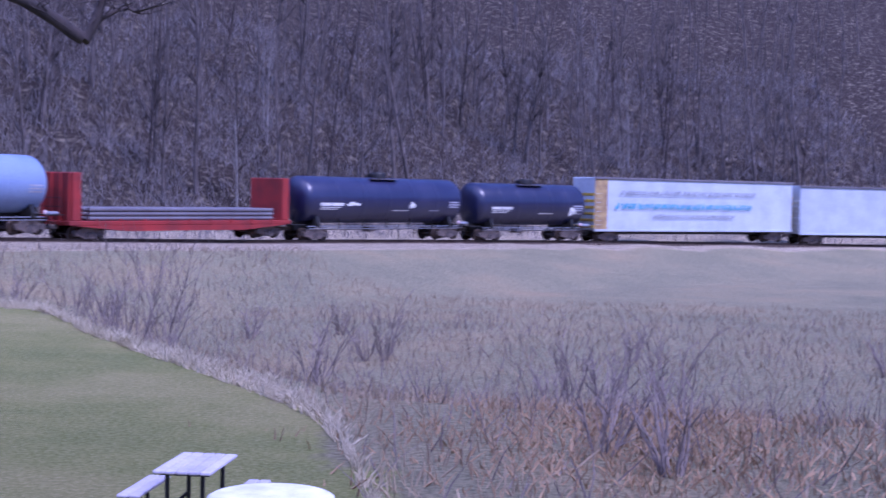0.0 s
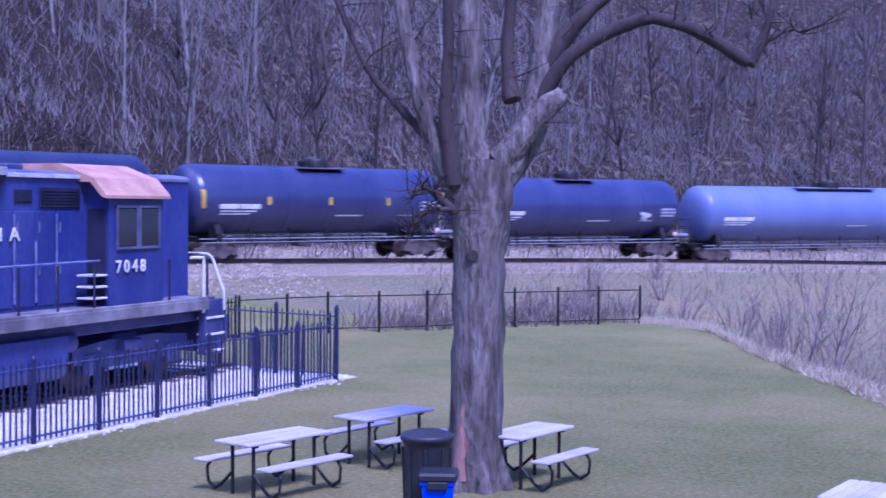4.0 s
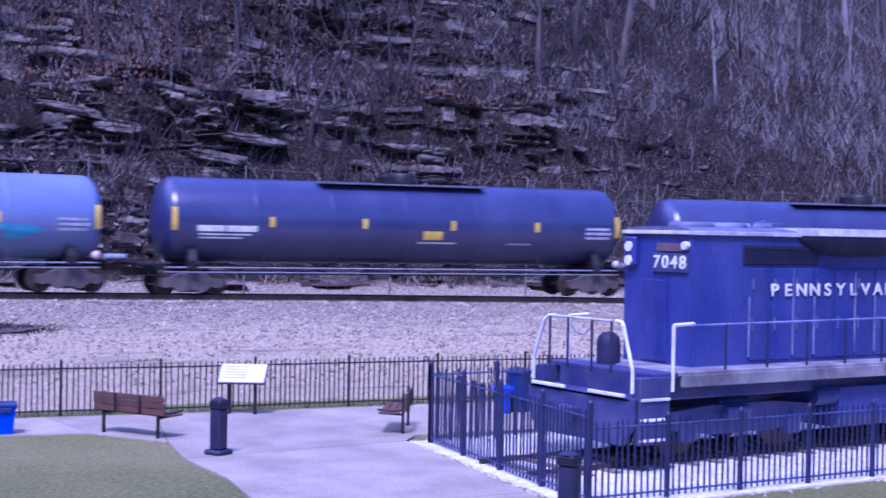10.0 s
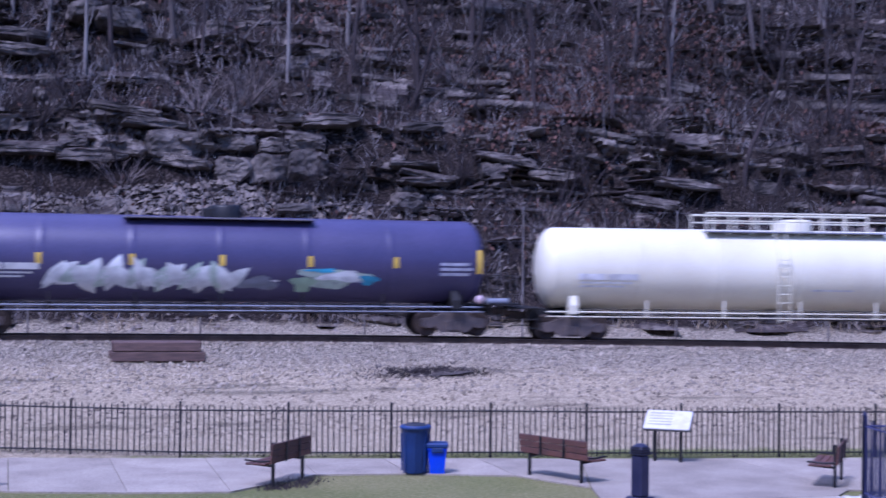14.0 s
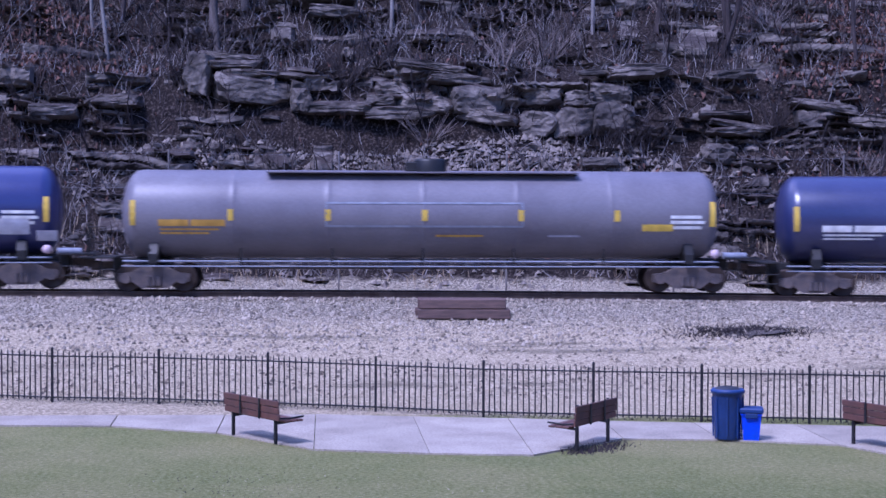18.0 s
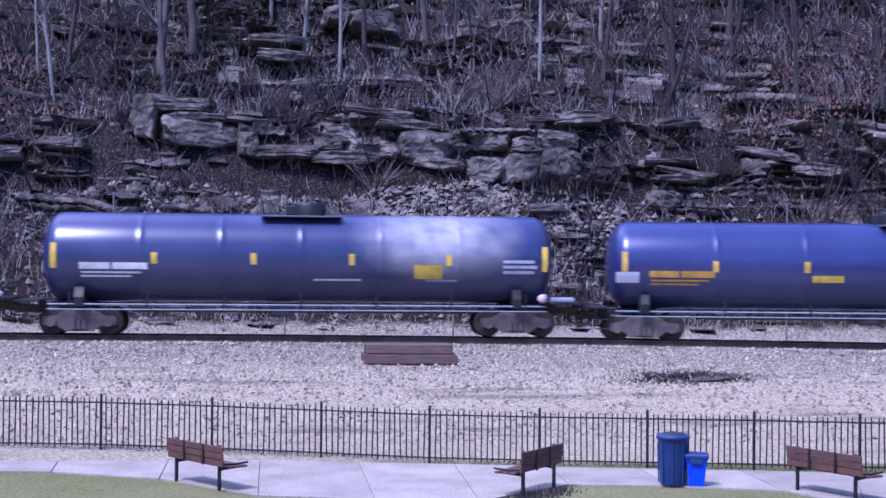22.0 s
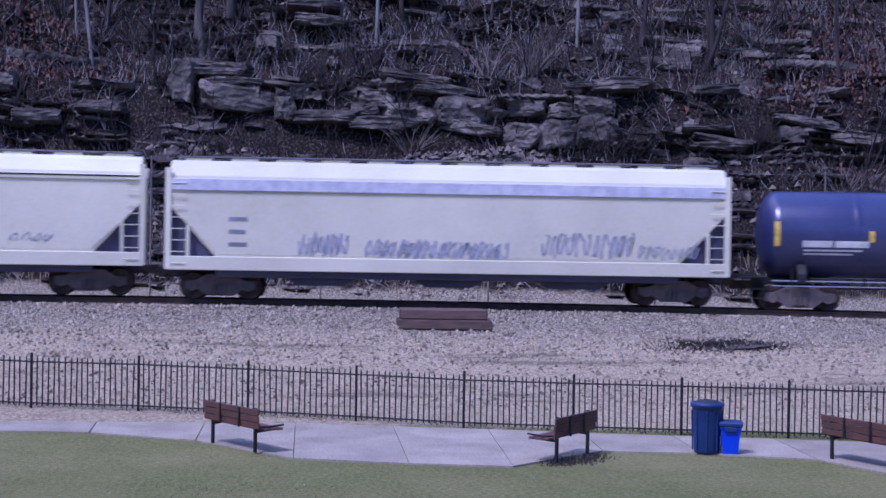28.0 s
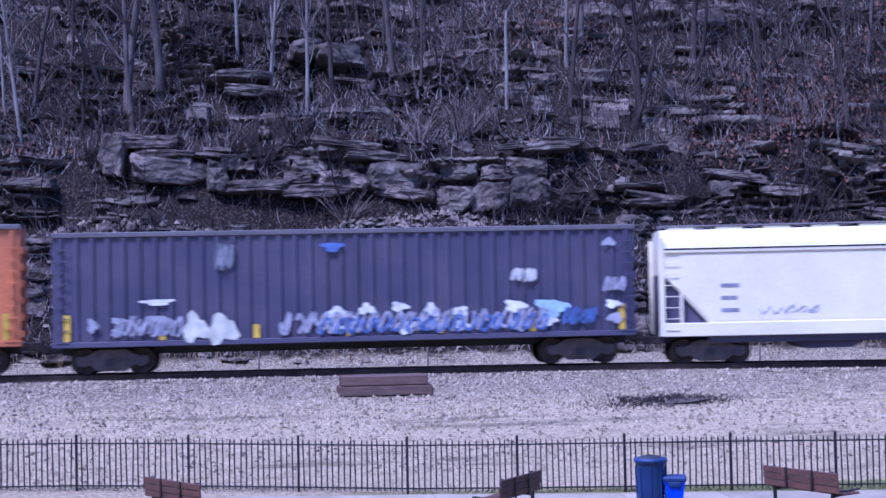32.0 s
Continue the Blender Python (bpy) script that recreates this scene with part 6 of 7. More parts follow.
def build_rocks():
    rng = random.Random(11)
    kinds = [stone_mesh(i, 4) for i in range(10)]
    small = [stone_mesh(30 + i, 2) for i in range(8)]
    cliff = thing("rock_outcrop", "layered brown-grey sandstone ledges in the hillside", "rock outcrop")
    part("cliff_face", cliff_face(), None, cliff)

    def lay(s, off, z, l, d, h, tilt=3, roll=0.0, turn=10, meshes=kinds):
        x, y = on_hill(s, off)
        m = pose(x, y, z, rng.uniform(-tilt, tilt), rng.uniform(-tilt, tilt) + roll, 90 - math.degrees(s / RADIUS) + rng.uniform(-turn, turn))
        part("stone", rng.choice(meshes), None, cliff, m=m @ Matrix.Diagonal((l, d, h, 1)))

    # the great blocks of the ledge: arc length, height over the rail, length, height
    for s, z, l, h in ((-4.5, 7.8, 3.2, 1.1), (-6.5, 8.5, 1.0, 1.7), (-5.3, 9.3, 2.6, 0.32), (-5.2, 8.9, 2.2, 0.32), (-4.7, 8.5, 2.4, 0.36), (-2.7, 7.4, 0.8, 0.9), (-1.1, 7.05, 3.0, 0.5), (1.1, 6.9, 2.8, 0.5),
                       (0.9, 7.9, 1.4, 0.55), (1.6, 7.25, 1.3, 0.85), (0.5, 7.4, 1.2, 0.6), (2.7, 7.2, 1.3, 0.6), (4.2, 7.5, 2.3, 1.15), (4.6, 6.7, 2.2, 0.5), (6.6, 6.5, 1.5, 1.0), (8.0, 6.5, 1.5, 1.2), (9.3, 6.55, 1.6, 1.3),
                       (6.7, 7.65, 1.6, 0.75), (8.1, 7.5, 1.2, 0.6), (9.3, 7.8, 1.6, 0.85), (13.7, 6.9, 2.1, 0.3), (14.3, 6.5, 2.5, 0.28), (14.0, 6.15, 2.2, 0.3), (2.4, 8.85, 3.0, 0.45), (3.4, 8.3, 2.5, 0.4), (10.4, 8.75, 2.5, 0.5),
                       (-1.7, 12.5, 2.2, 0.5), (-1.5, 11.85, 2.0, 0.5), (0.8, 14.2, 1.3, 0.8), (2.2, 13.9, 1.9, 1.0), (13.3, 5.2, 1.3, 0.75), (-9.5, 7.2, 1.8, 0.5), (-12.0, 6.8, 1.9, 0.6), (17.5, 7.3, 2.6, 0.4), (19.5, 6.6, 2.2, 0.5), (25, 6.4, 2.8, 0.4), (23.5, 5.5, 2.4, 0.45)):
        off = 13.25 + (z - 6.0) * 0.36 if z < 9 else 14.4 + (z - 9.0) * 1.28
        lay(s, off, rail_z(s) + z, l * 1.12, 1.9, h * 1.15, 6, 3.0, 16)
    for i in range(46):
        s = rng.uniform(-38, 44)
        off = rng.uniform(8.5, 27)
        x, y = on_hill(s, off)
        lay(s, off - 0.3, float(ground_z(x, y)) + 0.05, rng.uniform(0.5, 2.2), rng.uniform(0.6, 1.3), rng.uniform(0.2, 0.55), 9, 4, 20)
    for i in range(190):
        s = rng.gauss(3, 8)
        off = rng.uniform(8.0, 12.5)
        x, y = on_hill(s, off)
        lay(s, off, float(ground_z(x, y)) + 0.05, rng.uniform(0.15, 0.6), rng.uniform(0.15, 0.55), rng.uniform(0.1, 0.36), 25, 0, 90, small)


build_rocks()


def bent_stem(sh, a, way, length, r0, r1, rng, wander=0.12, n=5, sides=6):
    """A tapering, wandering stem; returns its points and radii."""
    p, w, out = Vector(a), Vector(way).normalized(), []
    for i in range(n + 1):
        k = i / n
        out.append((p.copy(), r0 + (r1 - r0) * k, w.copy()))
        if i < n:
            w = (w + Vector((rng.uniform(-wander, wander), rng.uniform(-wander, wander), rng.uniform(-wander, wander) * 0.5))).normalized()
            p = p + w * length / n
    for (p0, q0, _), (p1, q1, _) in zip(out, out[1:]):
        sh.tube(p0, p1, q0, sides, q1, False)
    return out


def wood_tree(seed, height, r, bark, spread=0.5):
    """A bare woodland tree: a trunk and a crown of limbs and twigs."""
    rng = random.Random(seed)
    tr = thing("bare_tree", "leafless grey-brown woodland tree on the hillside", "tree", "hillside trees")
    trunk, crown = Shape(), Shape()
    line = bent_stem(trunk, (0, 0, -0.4), (rng.uniform(-0.08, 0.08), rng.uniform(-0.08, 0.08), 1), height, r, r * 0.25, rng, 0.06, 7, 7)
    for i in range(int(7 + height * 0.8)):
        k = rng.uniform(0.3, 0.98)
        p, q, w = line[int(k * (len(line) - 1))]
        a = rng.uniform(0, 2 * math.pi)
        limb = bent_stem(crown, p, (math.cos(a) * spread, math.sin(a) * spread, rng.uniform(0.5, 1.0)), height * rng.uniform(0.12, 0.3), q * 0.5, q * 0.12, rng, 0.2, 4, 4)
        for _ in range(3):
            b, rb, wb = rng.choice(limb[1:])
            bent_stem(crown, b, wb + Vector((rng.uniform(-0.7, 0.7), rng.uniform(-0.7, 0.7), rng.uniform(-0.1, 0.6))), height * rng.uniform(0.06, 0.12), max(rb * 0.6, 0.012), 0.008, rng, 0.25, 3, 3)
    part("trunk", trunk, bark, tr)
    part("crown", crown, bark, tr)
    return tr


def build_woods():
    rng = random.Random(21)
    kinds = [wood_tree(1, 13, 0.16, BARK_WOOD), wood_tree(2, 10, 0.11, BARK_PALE, 0.35), wood_tree(3, 15, 0.22, BARK_WOOD), wood_tree(4, 9, 0.09, BARK_DARK, 0.4), wood_tree(5, 12, 0.13, BARK_DARK), wood_tree(6, 16, 0.2, BARK_PALE)]
    spots = [ (-10.3, 17.0, 1), (14.4, 18.0, 4), (17.1, 21, 4), (-2.0, 22, 1), (5.5, 19.0, 3), (-26, 16, 1), (-18, 20, 3), (11.5, 18, 4), (19, 15, 3), (17, 21, 4)]
    for i in range(85):
        spots.append((rng.uniform(-40, 48), rng.uniform(16, 36), rng.choice((0, 3, 4, 3, 4, 2, 1))))
    for i in range(150):
        s = rng.uniform(44, 175)
        spots.append((s, rng.uniform(9, 40), rng.choice((0, 4, 0, 2, 4, 0, 1) if s > 92 else (1, 4, 5, 0, 1, 3))))
    first = set()
    for s, off, k in spots:
        x, y = on_hill(s, off)
        m = pose(x, y, float(ground_z(x, y)) - 0.15, rng.uniform(-4, 4), rng.uniform(-4, 4), rng.uniform(0, 360))
        if k not in first:
            first.add(k)
            kinds[k].matrix_basis = m
        else:
            copy_thing(kinds[k], m)
    # the rest of the wood, too many to count
    sh = Shape()
    for i in range(560):
        s, off = rng.uniform(-60, 200), rng.uniform(20, 80)
        x, y = on_hill(s, off)
        z = float(ground_z(x, y))
        h = rng.uniform(8, 16)
        top = bent_stem(sh, (x, y, z - 0.3), (rng.uniform(-0.1, 0.1), rng.uniform(-0.1, 0.1), 1), h, rng.uniform(0.08, 0.2), 0.03, rng, 0.08, 4, 4)
        for _ in range(5):
            p, q, w = rng.choice(top[1:])
            bent_stem(sh, p, (rng.uniform(-0.8, 0.8), rng.uniform(-0.8, 0.8), 0.8), h * 0.22, q * 0.5, 0.01, rng, 0.2, 2, 3)
    tagged(part("far_woods", sh, BARK_WOOD), "bare grey-brown trees higher on the hill", "woods", kind="stuff")


build_woods()


def snag(s, off, height, r, seed):
    """A dead, broken trunk without a crown."""
    rng = random.Random(seed)
    x, y = on_hill(s, off)
    tr = thing("dead_tree", "pale bare snag with a broken top on the hillside", "dead tree", "hillside snags", m=pose(x, y, float(ground_z(x, y)) - 0.2, 0, 0, 0))
    sh = Shape()
    line = bent_stem(sh, (0, 0, 0), (rng.uniform(-0.05, 0.05), rng.uniform(-0.05, 0.05), 1), height, r, r * 0.6, rng, 0.04, 6, 8)
    part("trunk", sh, BARK_PALE, tr)
    for k in (3, 4, 6):
        st = Shape()
        bent_stem(st, line[k][0], (rng.uniform(-1, 1), rng.uniform(-1, 1), 0.6), rng.uniform(0.3, 0.9), r * 0.35, 0.01, rng, 0.2, 3, 4)
        part("branch_stub", st, BARK_PALE, tr)


for place in ((8.9, 17.2, 4.6, 0.10, 1), (11.7, 20.5, 6.0, 0.11, 2), (-0.5, 21.5, 3.2, 0.09, 3), (-11, 18, 3.6, 0.08, 4)):
    snag(*place)


def sticks(name, label, category, material, n, area, size, lean, width, seed, sides=3):
    """Thin stems scattered over the ground: area() gives places on the plan."""
    rng = random.Random(seed)
    xy = np.array([area(rng) for _ in range(n)])
    z = ground_z(xy[:, 0], xy[:, 1])
    v, f = [], []
    for (x, y), h in zip(xy, z):
        a, l, t = rng.uniform(0, 6.283), rng.uniform(*size), rng.uniform(*lean)
        w = width * rng.uniform(0.6, 1.4)
        d = Vector((math.cos(a) * math.sin(t), math.sin(a) * math.sin(t), math.cos(t)))
        bend = Vector((rng.uniform(-0.25, 0.25), rng.uniform(-0.25, 0.25), 0)) * l
        p = Vector((x, y, h - 0.03))
        mid, top = p + d * l * 0.55, p + d * l + bend
        u = d.orthogonal().normalized()
        k = d.cross(u)
        q = len(v)
        for c, r in ((p, w), (mid, w * 0.7)):
            v += [c + r * u, c + r * (-0.5 * u + 0.87 * k), c + r * (-0.5 * u - 0.87 * k)]
        v.append(top)
        f += [(q, q + 1, q + 4, q + 3), (q + 1, q + 2, q + 5, q + 4), (q + 2, q, q + 3, q + 5), (q + 3, q + 4, q + 6), (q + 4, q + 5, q + 6), (q + 5, q + 3, q + 6)]
    me = bpy.data.meshes.new(name)
    me.from_pydata(v, [], f)
    me.materials.append(material)
    return tagged(new(name, me), label, category, kind="stuff")


def hill_area(s0, s1, o0, o1, power=1.0):
    """Places on the slope, gathered in clumps with gaps between."""
    def pick(rng):
        while True:
            s, off = rng.uniform(s0, s1), o0 + (o1 - o0) * rng.random() ** power
            if noise.noise((s * 0.45, off * 0.6, s0 + o0 * 3)) + 0.6 * noise.noise((s * 1.3, off * 1.3, 5 + o0)) > rng.uniform(-0.55, 0.35):
                return on_hill(s, off)
    return pick


sticks("pale_brush", "pale dry brush and saplings on the hillside", "brush", TWIG_GREY, 25000, hill_area(-42, 60, 7.2, 32, 1.2), (0.2, 1.2), (0.1, 1.4), 0.017, 31)
sticks("dark_brush", "dark leafless brush on the hillside", "brush", TWIG_DARK, 12000, hill_area(-42, 60, 7.5, 34, 1.1), (0.5, 2.4), (0.05, 1.0), 0.028, 32)


def saplings(name, label, material, n, seed, tall, thick):
    """Crooked young stems with a few branches, too many to count."""
    rng = random.Random(seed)
    pick, sh = hill_area(-42, 58, 7.8, 30, 1.0), Shape()
    xy = np.array([pick(rng) for _ in range(n)])
    for (x, y), z in zip(xy, ground_z(xy[:, 0], xy[:, 1])):
        h, r = rng.uniform(*tall), thick * rng.uniform(0.6, 1.3)
        line = bent_stem(sh, (x, y, z - 0.2), (rng.uniform(-0.5, 0.5), rng.uniform(-0.5, 0.5), 1), h, r, r * 0.4, rng, 0.28, 6, 4)
        for _ in range(rng.randrange(2, 5)):
            p, q, w = rng.choice(line[2:])
            bent_stem(sh, p, w + Vector((rng.uniform(-0.9, 0.9), rng.uniform(-0.9, 0.9), rng.uniform(-0.4, 0.4))), h * rng.uniform(0.2, 0.5), q * 0.6, 0.008, rng, 0.3, 4, 3)
    tagged(part(name, sh, material), label, "saplings", kind="stuff")


saplings("pale_saplings", "crooked pale grey saplings among the rocks", BARK_PALE, 1300, 36, (0.6, 2.3), 0.03)
saplings("dark_saplings", "crooked dark saplings among the rocks", BARK_DARK, 420, 37, (1.2, 4.5), 0.05)
sticks("wood_undergrowth", "grey undergrowth below the far trees", "brush", TWIG_GREY, 27000, hill_area(50, 190, 5, 45, 1.0), (0.5, 2.6), (0.05, 0.9), 0.022, 33)
sticks("dark_undergrowth", "dark undergrowth below the far trees", "brush", TWIG_DARK, 2000, hill_area(50, 190, 5, 45, 1.0), (0.8, 3.6), (0.05, 0.6), 0.03, 34)
sticks("trackside_weeds", "pale dry weeds at the foot of the slope", "weeds", DRY, 1500, hill_area(-42, 60, 6.5, 9.5), (0.3, 0.9), (0.05, 0.6), 0.014, 35)


def leaning_tree(s, off, height, r, lean, seed):
    """A dark bent tree that leans along the slope, with few limbs."""
    rng = random.Random(seed)
    x, y = on_hill(s, off)
    tr = thing("leaning_tree", "dark bent bare tree leaning over the rocky slope", "tree", "leaning hillside trees", m=pose(x, y, float(ground_z(x, y)) - 0.3))
    sh = Shape()
    line, p, w = [], Vector((0, 0, 0)), Vector((0.1, lean, 1)).normalized()
    for i in range(9):
        line.append((p.copy(), r * (1 - 0.08 * i)))
        w = (w + Vector((rng.uniform(-0.12, 0.12), rng.uniform(-0.25, 0.25) - lean * 0.12, 0.12))).normalized()
        p = p + w * height / 8
    sh.loft(line, 8, 0.08, rng)
    part("trunk", sh, BARK_DARK, tr)
    for k in (3, 4, 5, 6, 7, 7):
        lb = Shape()
        limb = bent_stem(lb, line[k][0], (rng.uniform(-0.5, 0.5), rng.uniform(-1, 1), 0.7), height * rng.uniform(0.2, 0.4), line[k][1] * 0.45, 0.015, rng, 0.25, 5, 5)
        for _ in range(4):
            c, q, v = rng.choice(limb[1:])
            bent_stem(lb, c, v + Vector((rng.uniform(-0.6, 0.6), rng.uniform(-0.8, 0.8), 0.2)), height * 0.1, 0.02, 0.008, rng, 0.3, 3, 3)
        part("limb", lb, BARK_DARK, tr)


for place in ((13.7, 16.4, 8.0, 0.13, 0.55, 1), (16.5, 19.0, 7.0, 0.12, 0.4, 2), (19.0, 16.5, 6.5, 0.10, 0.1, 3), (22.0, 14.6, 7.0, 0.12, 0.5, 4), (27.5, 13.5, 7.5, 0.13, -0.15, 5), (32.0, 15.0, 8.0, 0.12, 0.1, 6), (-7.5, 21.0, 7.0, 0.10, -0.2, 7)):
    leaning_tree(*place)


def leaf_litter():
    rng = random.Random(41)
    v, f = [], []
    spots = [on_hill(rng.uniform(-42, 60), 8 + 26 * rng.random()) for _ in range(3800)]
    for s, off in ((24, 18), (27, 21), (18.5, 16.6), (20.5, 18), (19, 14.5), (-12, 16), (-15, 19), (34, 15), (12, 24), (-17, 15)):
        spots += [on_hill(rng.gauss(s, 1.8), max(9.0, rng.gauss(off, 2.0))) for _ in range(800)]
    xy = np.array(spots)
    z = ground_z(xy[:, 0], xy[:, 1])
    for (x, y), h in zip(xy, z):
        a, r, t = rng.uniform(0, 6.283), rng.uniform(0.04, 0.11), rng.uniform(-0.9, 0.9)
        q = len(v)
        for k in range(4):
            v.append((x + r * math.cos(a + k * 1.571), y + r * math.sin(a + k * 1.571), h + 0.07 + r * (1 if k % 2 else -1) * t + rng.uniform(0, 0.3)))
        f.append((q, q + 1, q + 2, q + 3))
    me = bpy.data.meshes.new("leaf_litter")
    me.from_pydata(v, [], f)
    me.materials.append(LEAF)
    tagged(new("leaf_litter", me), "reddish-brown dead leaves caught in the brush", "leaves", kind="stuff")


leaf_litter()


# ---- the valley side: dry scrub past the lawn's edge ----
def valley(d0, d1):
    def pick(rng):
        while True:
            a, r = rng.uniform(-0.42, 0.5), 15 + 85 * rng.random() ** 0.7
            x, y = r * math.sin(a), r * math.cos(a)
            s, off = track_place(x, y)
            d = float(lawn_far(x, y))
            if d0 < d < d1 and off < -3 and s > 14:
                return x, y
    return pick


sticks("dry_scrub", "tan dry grass and scrub on the slope below the lawn", "scrub", DRY, 20000, valley(0.2, 70), (0.12, 0.55), (0.1, 1.0), 0.016, 51)
sticks("scrub_stems", "grey leafless scrub stems on the slope", "scrub", TWIG, 3000, valley(0.5, 60), (0.25, 1.1), (0.05, 0.8), 0.014, 52)
sticks("edge_grass", "pale long grass along the lawn's edge", "grass", STRAW, 6000, valley(-0.9, 1.3), (0.12, 0.42), (0.05, 0.9), 0.017, 53)


def behind_fence(rng):
    """Along the wire fence at the lawn's far edge, on its outer side."""
    k = 0.3 + 0.7 * rng.random()
    return -21.8 + 8.8 * k + rng.uniform(-2.2, 0.2), 38.0 + 10.4 * k + rng.uniform(0.2, 2.2)


sticks("fence_brush", "leafless brush behind the wire fence", "brush", TWIG, 900, behind_fence, (0.25, 1.2), (0.05, 0.7), 0.022, 55)


def shrub(seed, h, stems=9, bark=None, spread=0.35, label="leafless grey shrub among dry grass", group="shrubs"):
    rng = random.Random(seed)
    sb = thing("leafless_shrub", label, "shrub", group)
    for i in range(stems):
        st = Shape()
        a = rng.uniform(0, 6.283)
        line = bent_stem(st, (0.1 * math.cos(a), 0.1 * math.sin(a), -0.1), (spread * math.cos(a), spread * math.sin(a), 1), h * rng.uniform(0.6, 1.0), 0.03, 0.008, rng, 0.15, 5, 4)
        for _ in range(7):
            p, q, w = rng.choice(line[1:])
            bent_stem(st, p, w + Vector((rng.uniform(-0.8, 0.8), rng.uniform(-0.8, 0.8), 0.1)), h * rng.uniform(0.15, 0.4), 0.012, 0.005, rng, 0.25, 3, 3)
        part("stem", st, bark or TWIG, sb)
    return sb


def build_shrubs():
    rng = random.Random(61)
    kinds = [shrub(1, 4.2), shrub(2, 2.4), shrub(3, 1.6)]
    spots = [(-8.8, 53, 0), (-7.6, 51.5, 0), (-9.6, 54.5, 1), (5.0, 43.0, 1), (4.4, 42.2, 2), (-12.4, 50.4, 2), (-14.5, 51.0, 2), (-16.0, 50.6, 2), (-17.5, 49.6, 2), (-10.6, 50.6, 1)]
    pick = valley(2, 45)
    for i in range(26):
        spots.append((*pick(rng), rng.choice((1, 2, 2))))
    used = set()
    for x, y, k in spots:
        m = pose(x, y, float(ground_z(x, y)), 0, 0, rng.uniform(0, 360))
        if k not in used:
            used.add(k)
            kinds[k].matrix_basis = m
        else:
            copy_thing(kinds[k], m)


build_shrubs()


def build_hill_bushes():
    """Dark bushes rooted on the ledge and the slope above it."""
    rng = random.Random(65)
    say = "dark leafless bush rooted on the rocky slope"
    kinds = [shrub(7, 2.6, 16, TWIG_DARK, 0.6, say, "hillside bushes"), shrub(8, 1.9, 16, TWIG_DARK, 0.8, say, "hillside bushes"), shrub(9, 2.2, 12, TWIG, 0.7, "pale leafless bush rooted on the rocky slope", "hillside bushes")]
    spots = [(-0.9, 13.9, 0), (0.3, 14.4, 1), (9.8, 12.6, 0), (10.8, 12.9, 1), (15.5, 13.2, 0), (-7.4, 14.0, 1), (20, 13, 0), (5.2, 14.6, 2), (-3.2, 11.6, 1), (-13, 13.5, 0), (13.2, 15.5, 1), (18.5, 11.5, 2), (24, 14, 1), (28, 12, 0), (-18, 12, 1), (7.0, 16, 2), (30, 10, 2), (22, 10, 1)]
    for i in range(22):
        spots.append((rng.uniform(-22, 44), rng.uniform(10, 22), rng.randrange(3)))
    used = set()
    for s, off, k in spots:
        x, y = on_hill(s, off)
        m = pose(x, y, float(ground_z(x, y)) - 0.05, rng.uniform(-8, 8), rng.uniform(-8, 8), rng.uniform(0, 360))
        if k not in used:
            used.add(k)
            kinds[k].matrix_basis = m
        else:
            copy_thing(kinds[k], m)


build_hill_bushes()


def lawn_area(rng):
    while True:
        x, y = rng.uniform(-31, -1), rng.uniform(-9, 46)
        s, off = track_place(x, y)
        if off > -16.2 or float(lawn_far(x, y)) > -0.3 or math.hypot(x, y) < 12:
            continue
        if -23.2 < x < -14.9 and 12.6 < y < 32.8:
            continue
        if x < -24.5 and y < 23 or (9.0 < y + 0.25 * (x + 20) < 15.0 and x < -5):
            if not (x > -24.5):
                continue
            if 8.2 < y - 0.23 * (x + 17.7) * -1 < 14.5:
                continue
        return x, y


sticks("lawn_grass", "short worn grass blades on the lawn", "grass", GREEN, 14000, lawn_area, (0.03, 0.09), (0.1, 1.0), 0.006, 71)
sticks("dry_lawn_grass", "straw-coloured dead grass on the lawn", "grass", DRY, 5000, lawn_area, (0.02, 0.07), (0.4, 1.3), 0.006, 72)


sticks("lawn_litter", "dark fallen twigs and leaves on the lawn", "leaf litter", TWIG_DARK, 700, lambda rng: (-22.9 + rng.gauss(0, 0.8), -2.1 + rng.gauss(0, 0.9)), (0.02, 0.09), (0.7, 1.5), 0.012, 77)
sticks("pale_lawn_litter", "pale dead grass and leaves on the lawn", "leaf litter", STRAW, 700, lambda rng: (-22.7 + rng.gauss(0, 1.0), -1.6 + rng.gauss(0, 1.6)), (0.02, 0.08), (0.7, 1.5), 0.011, 78)


def loose_stones(name, label, places, size, material, seed):
    """Angular loose stones lying at places on the plan."""
    rng = random.Random(seed)
    v, f = [], []
    xy = np.array(places)
    z = ground_z(xy[:, 0], xy[:, 1])
    for (x, y), h in zip(xy, z):
        r, q = rng.uniform(*size), len(v)
        for k in range(4):
            a = k * 1.571 + rng.uniform(-0.4, 0.4)
            v.append((x + r * math.cos(a), y + r * math.sin(a), h + rng.uniform(-0.02, 0.03)))
        v.append((x + rng.uniform(-0.3, 0.3) * r, y + rng.uniform(-0.3, 0.3) * r, h + r * rng.uniform(0.7, 1.3)))
        f += [(q, q + 1, q + 4), (q + 1, q + 2, q + 4), (q + 2, q + 3, q + 4), (q + 3, q, q + 4)]
    me = bpy.data.meshes.new(name)
    me.from_pydata(v, [], f)
    me.materials.append(material)
    tagged(new(name, me), label, "stones", kind="stuff")


def along(line, spread, off=0.0):
    """Places strewn along a broken line on the plan."""
    def pick(rng):
        i = rng.randrange(len(line) - 1)
        (ax, ay), (bx, by) = line[i], line[i + 1]
        k = rng.random()
        return ax + (bx - ax) * k + rng.gauss(off, spread), ay + (by - ay) * k + rng.gauss(0, spread)
    return pick


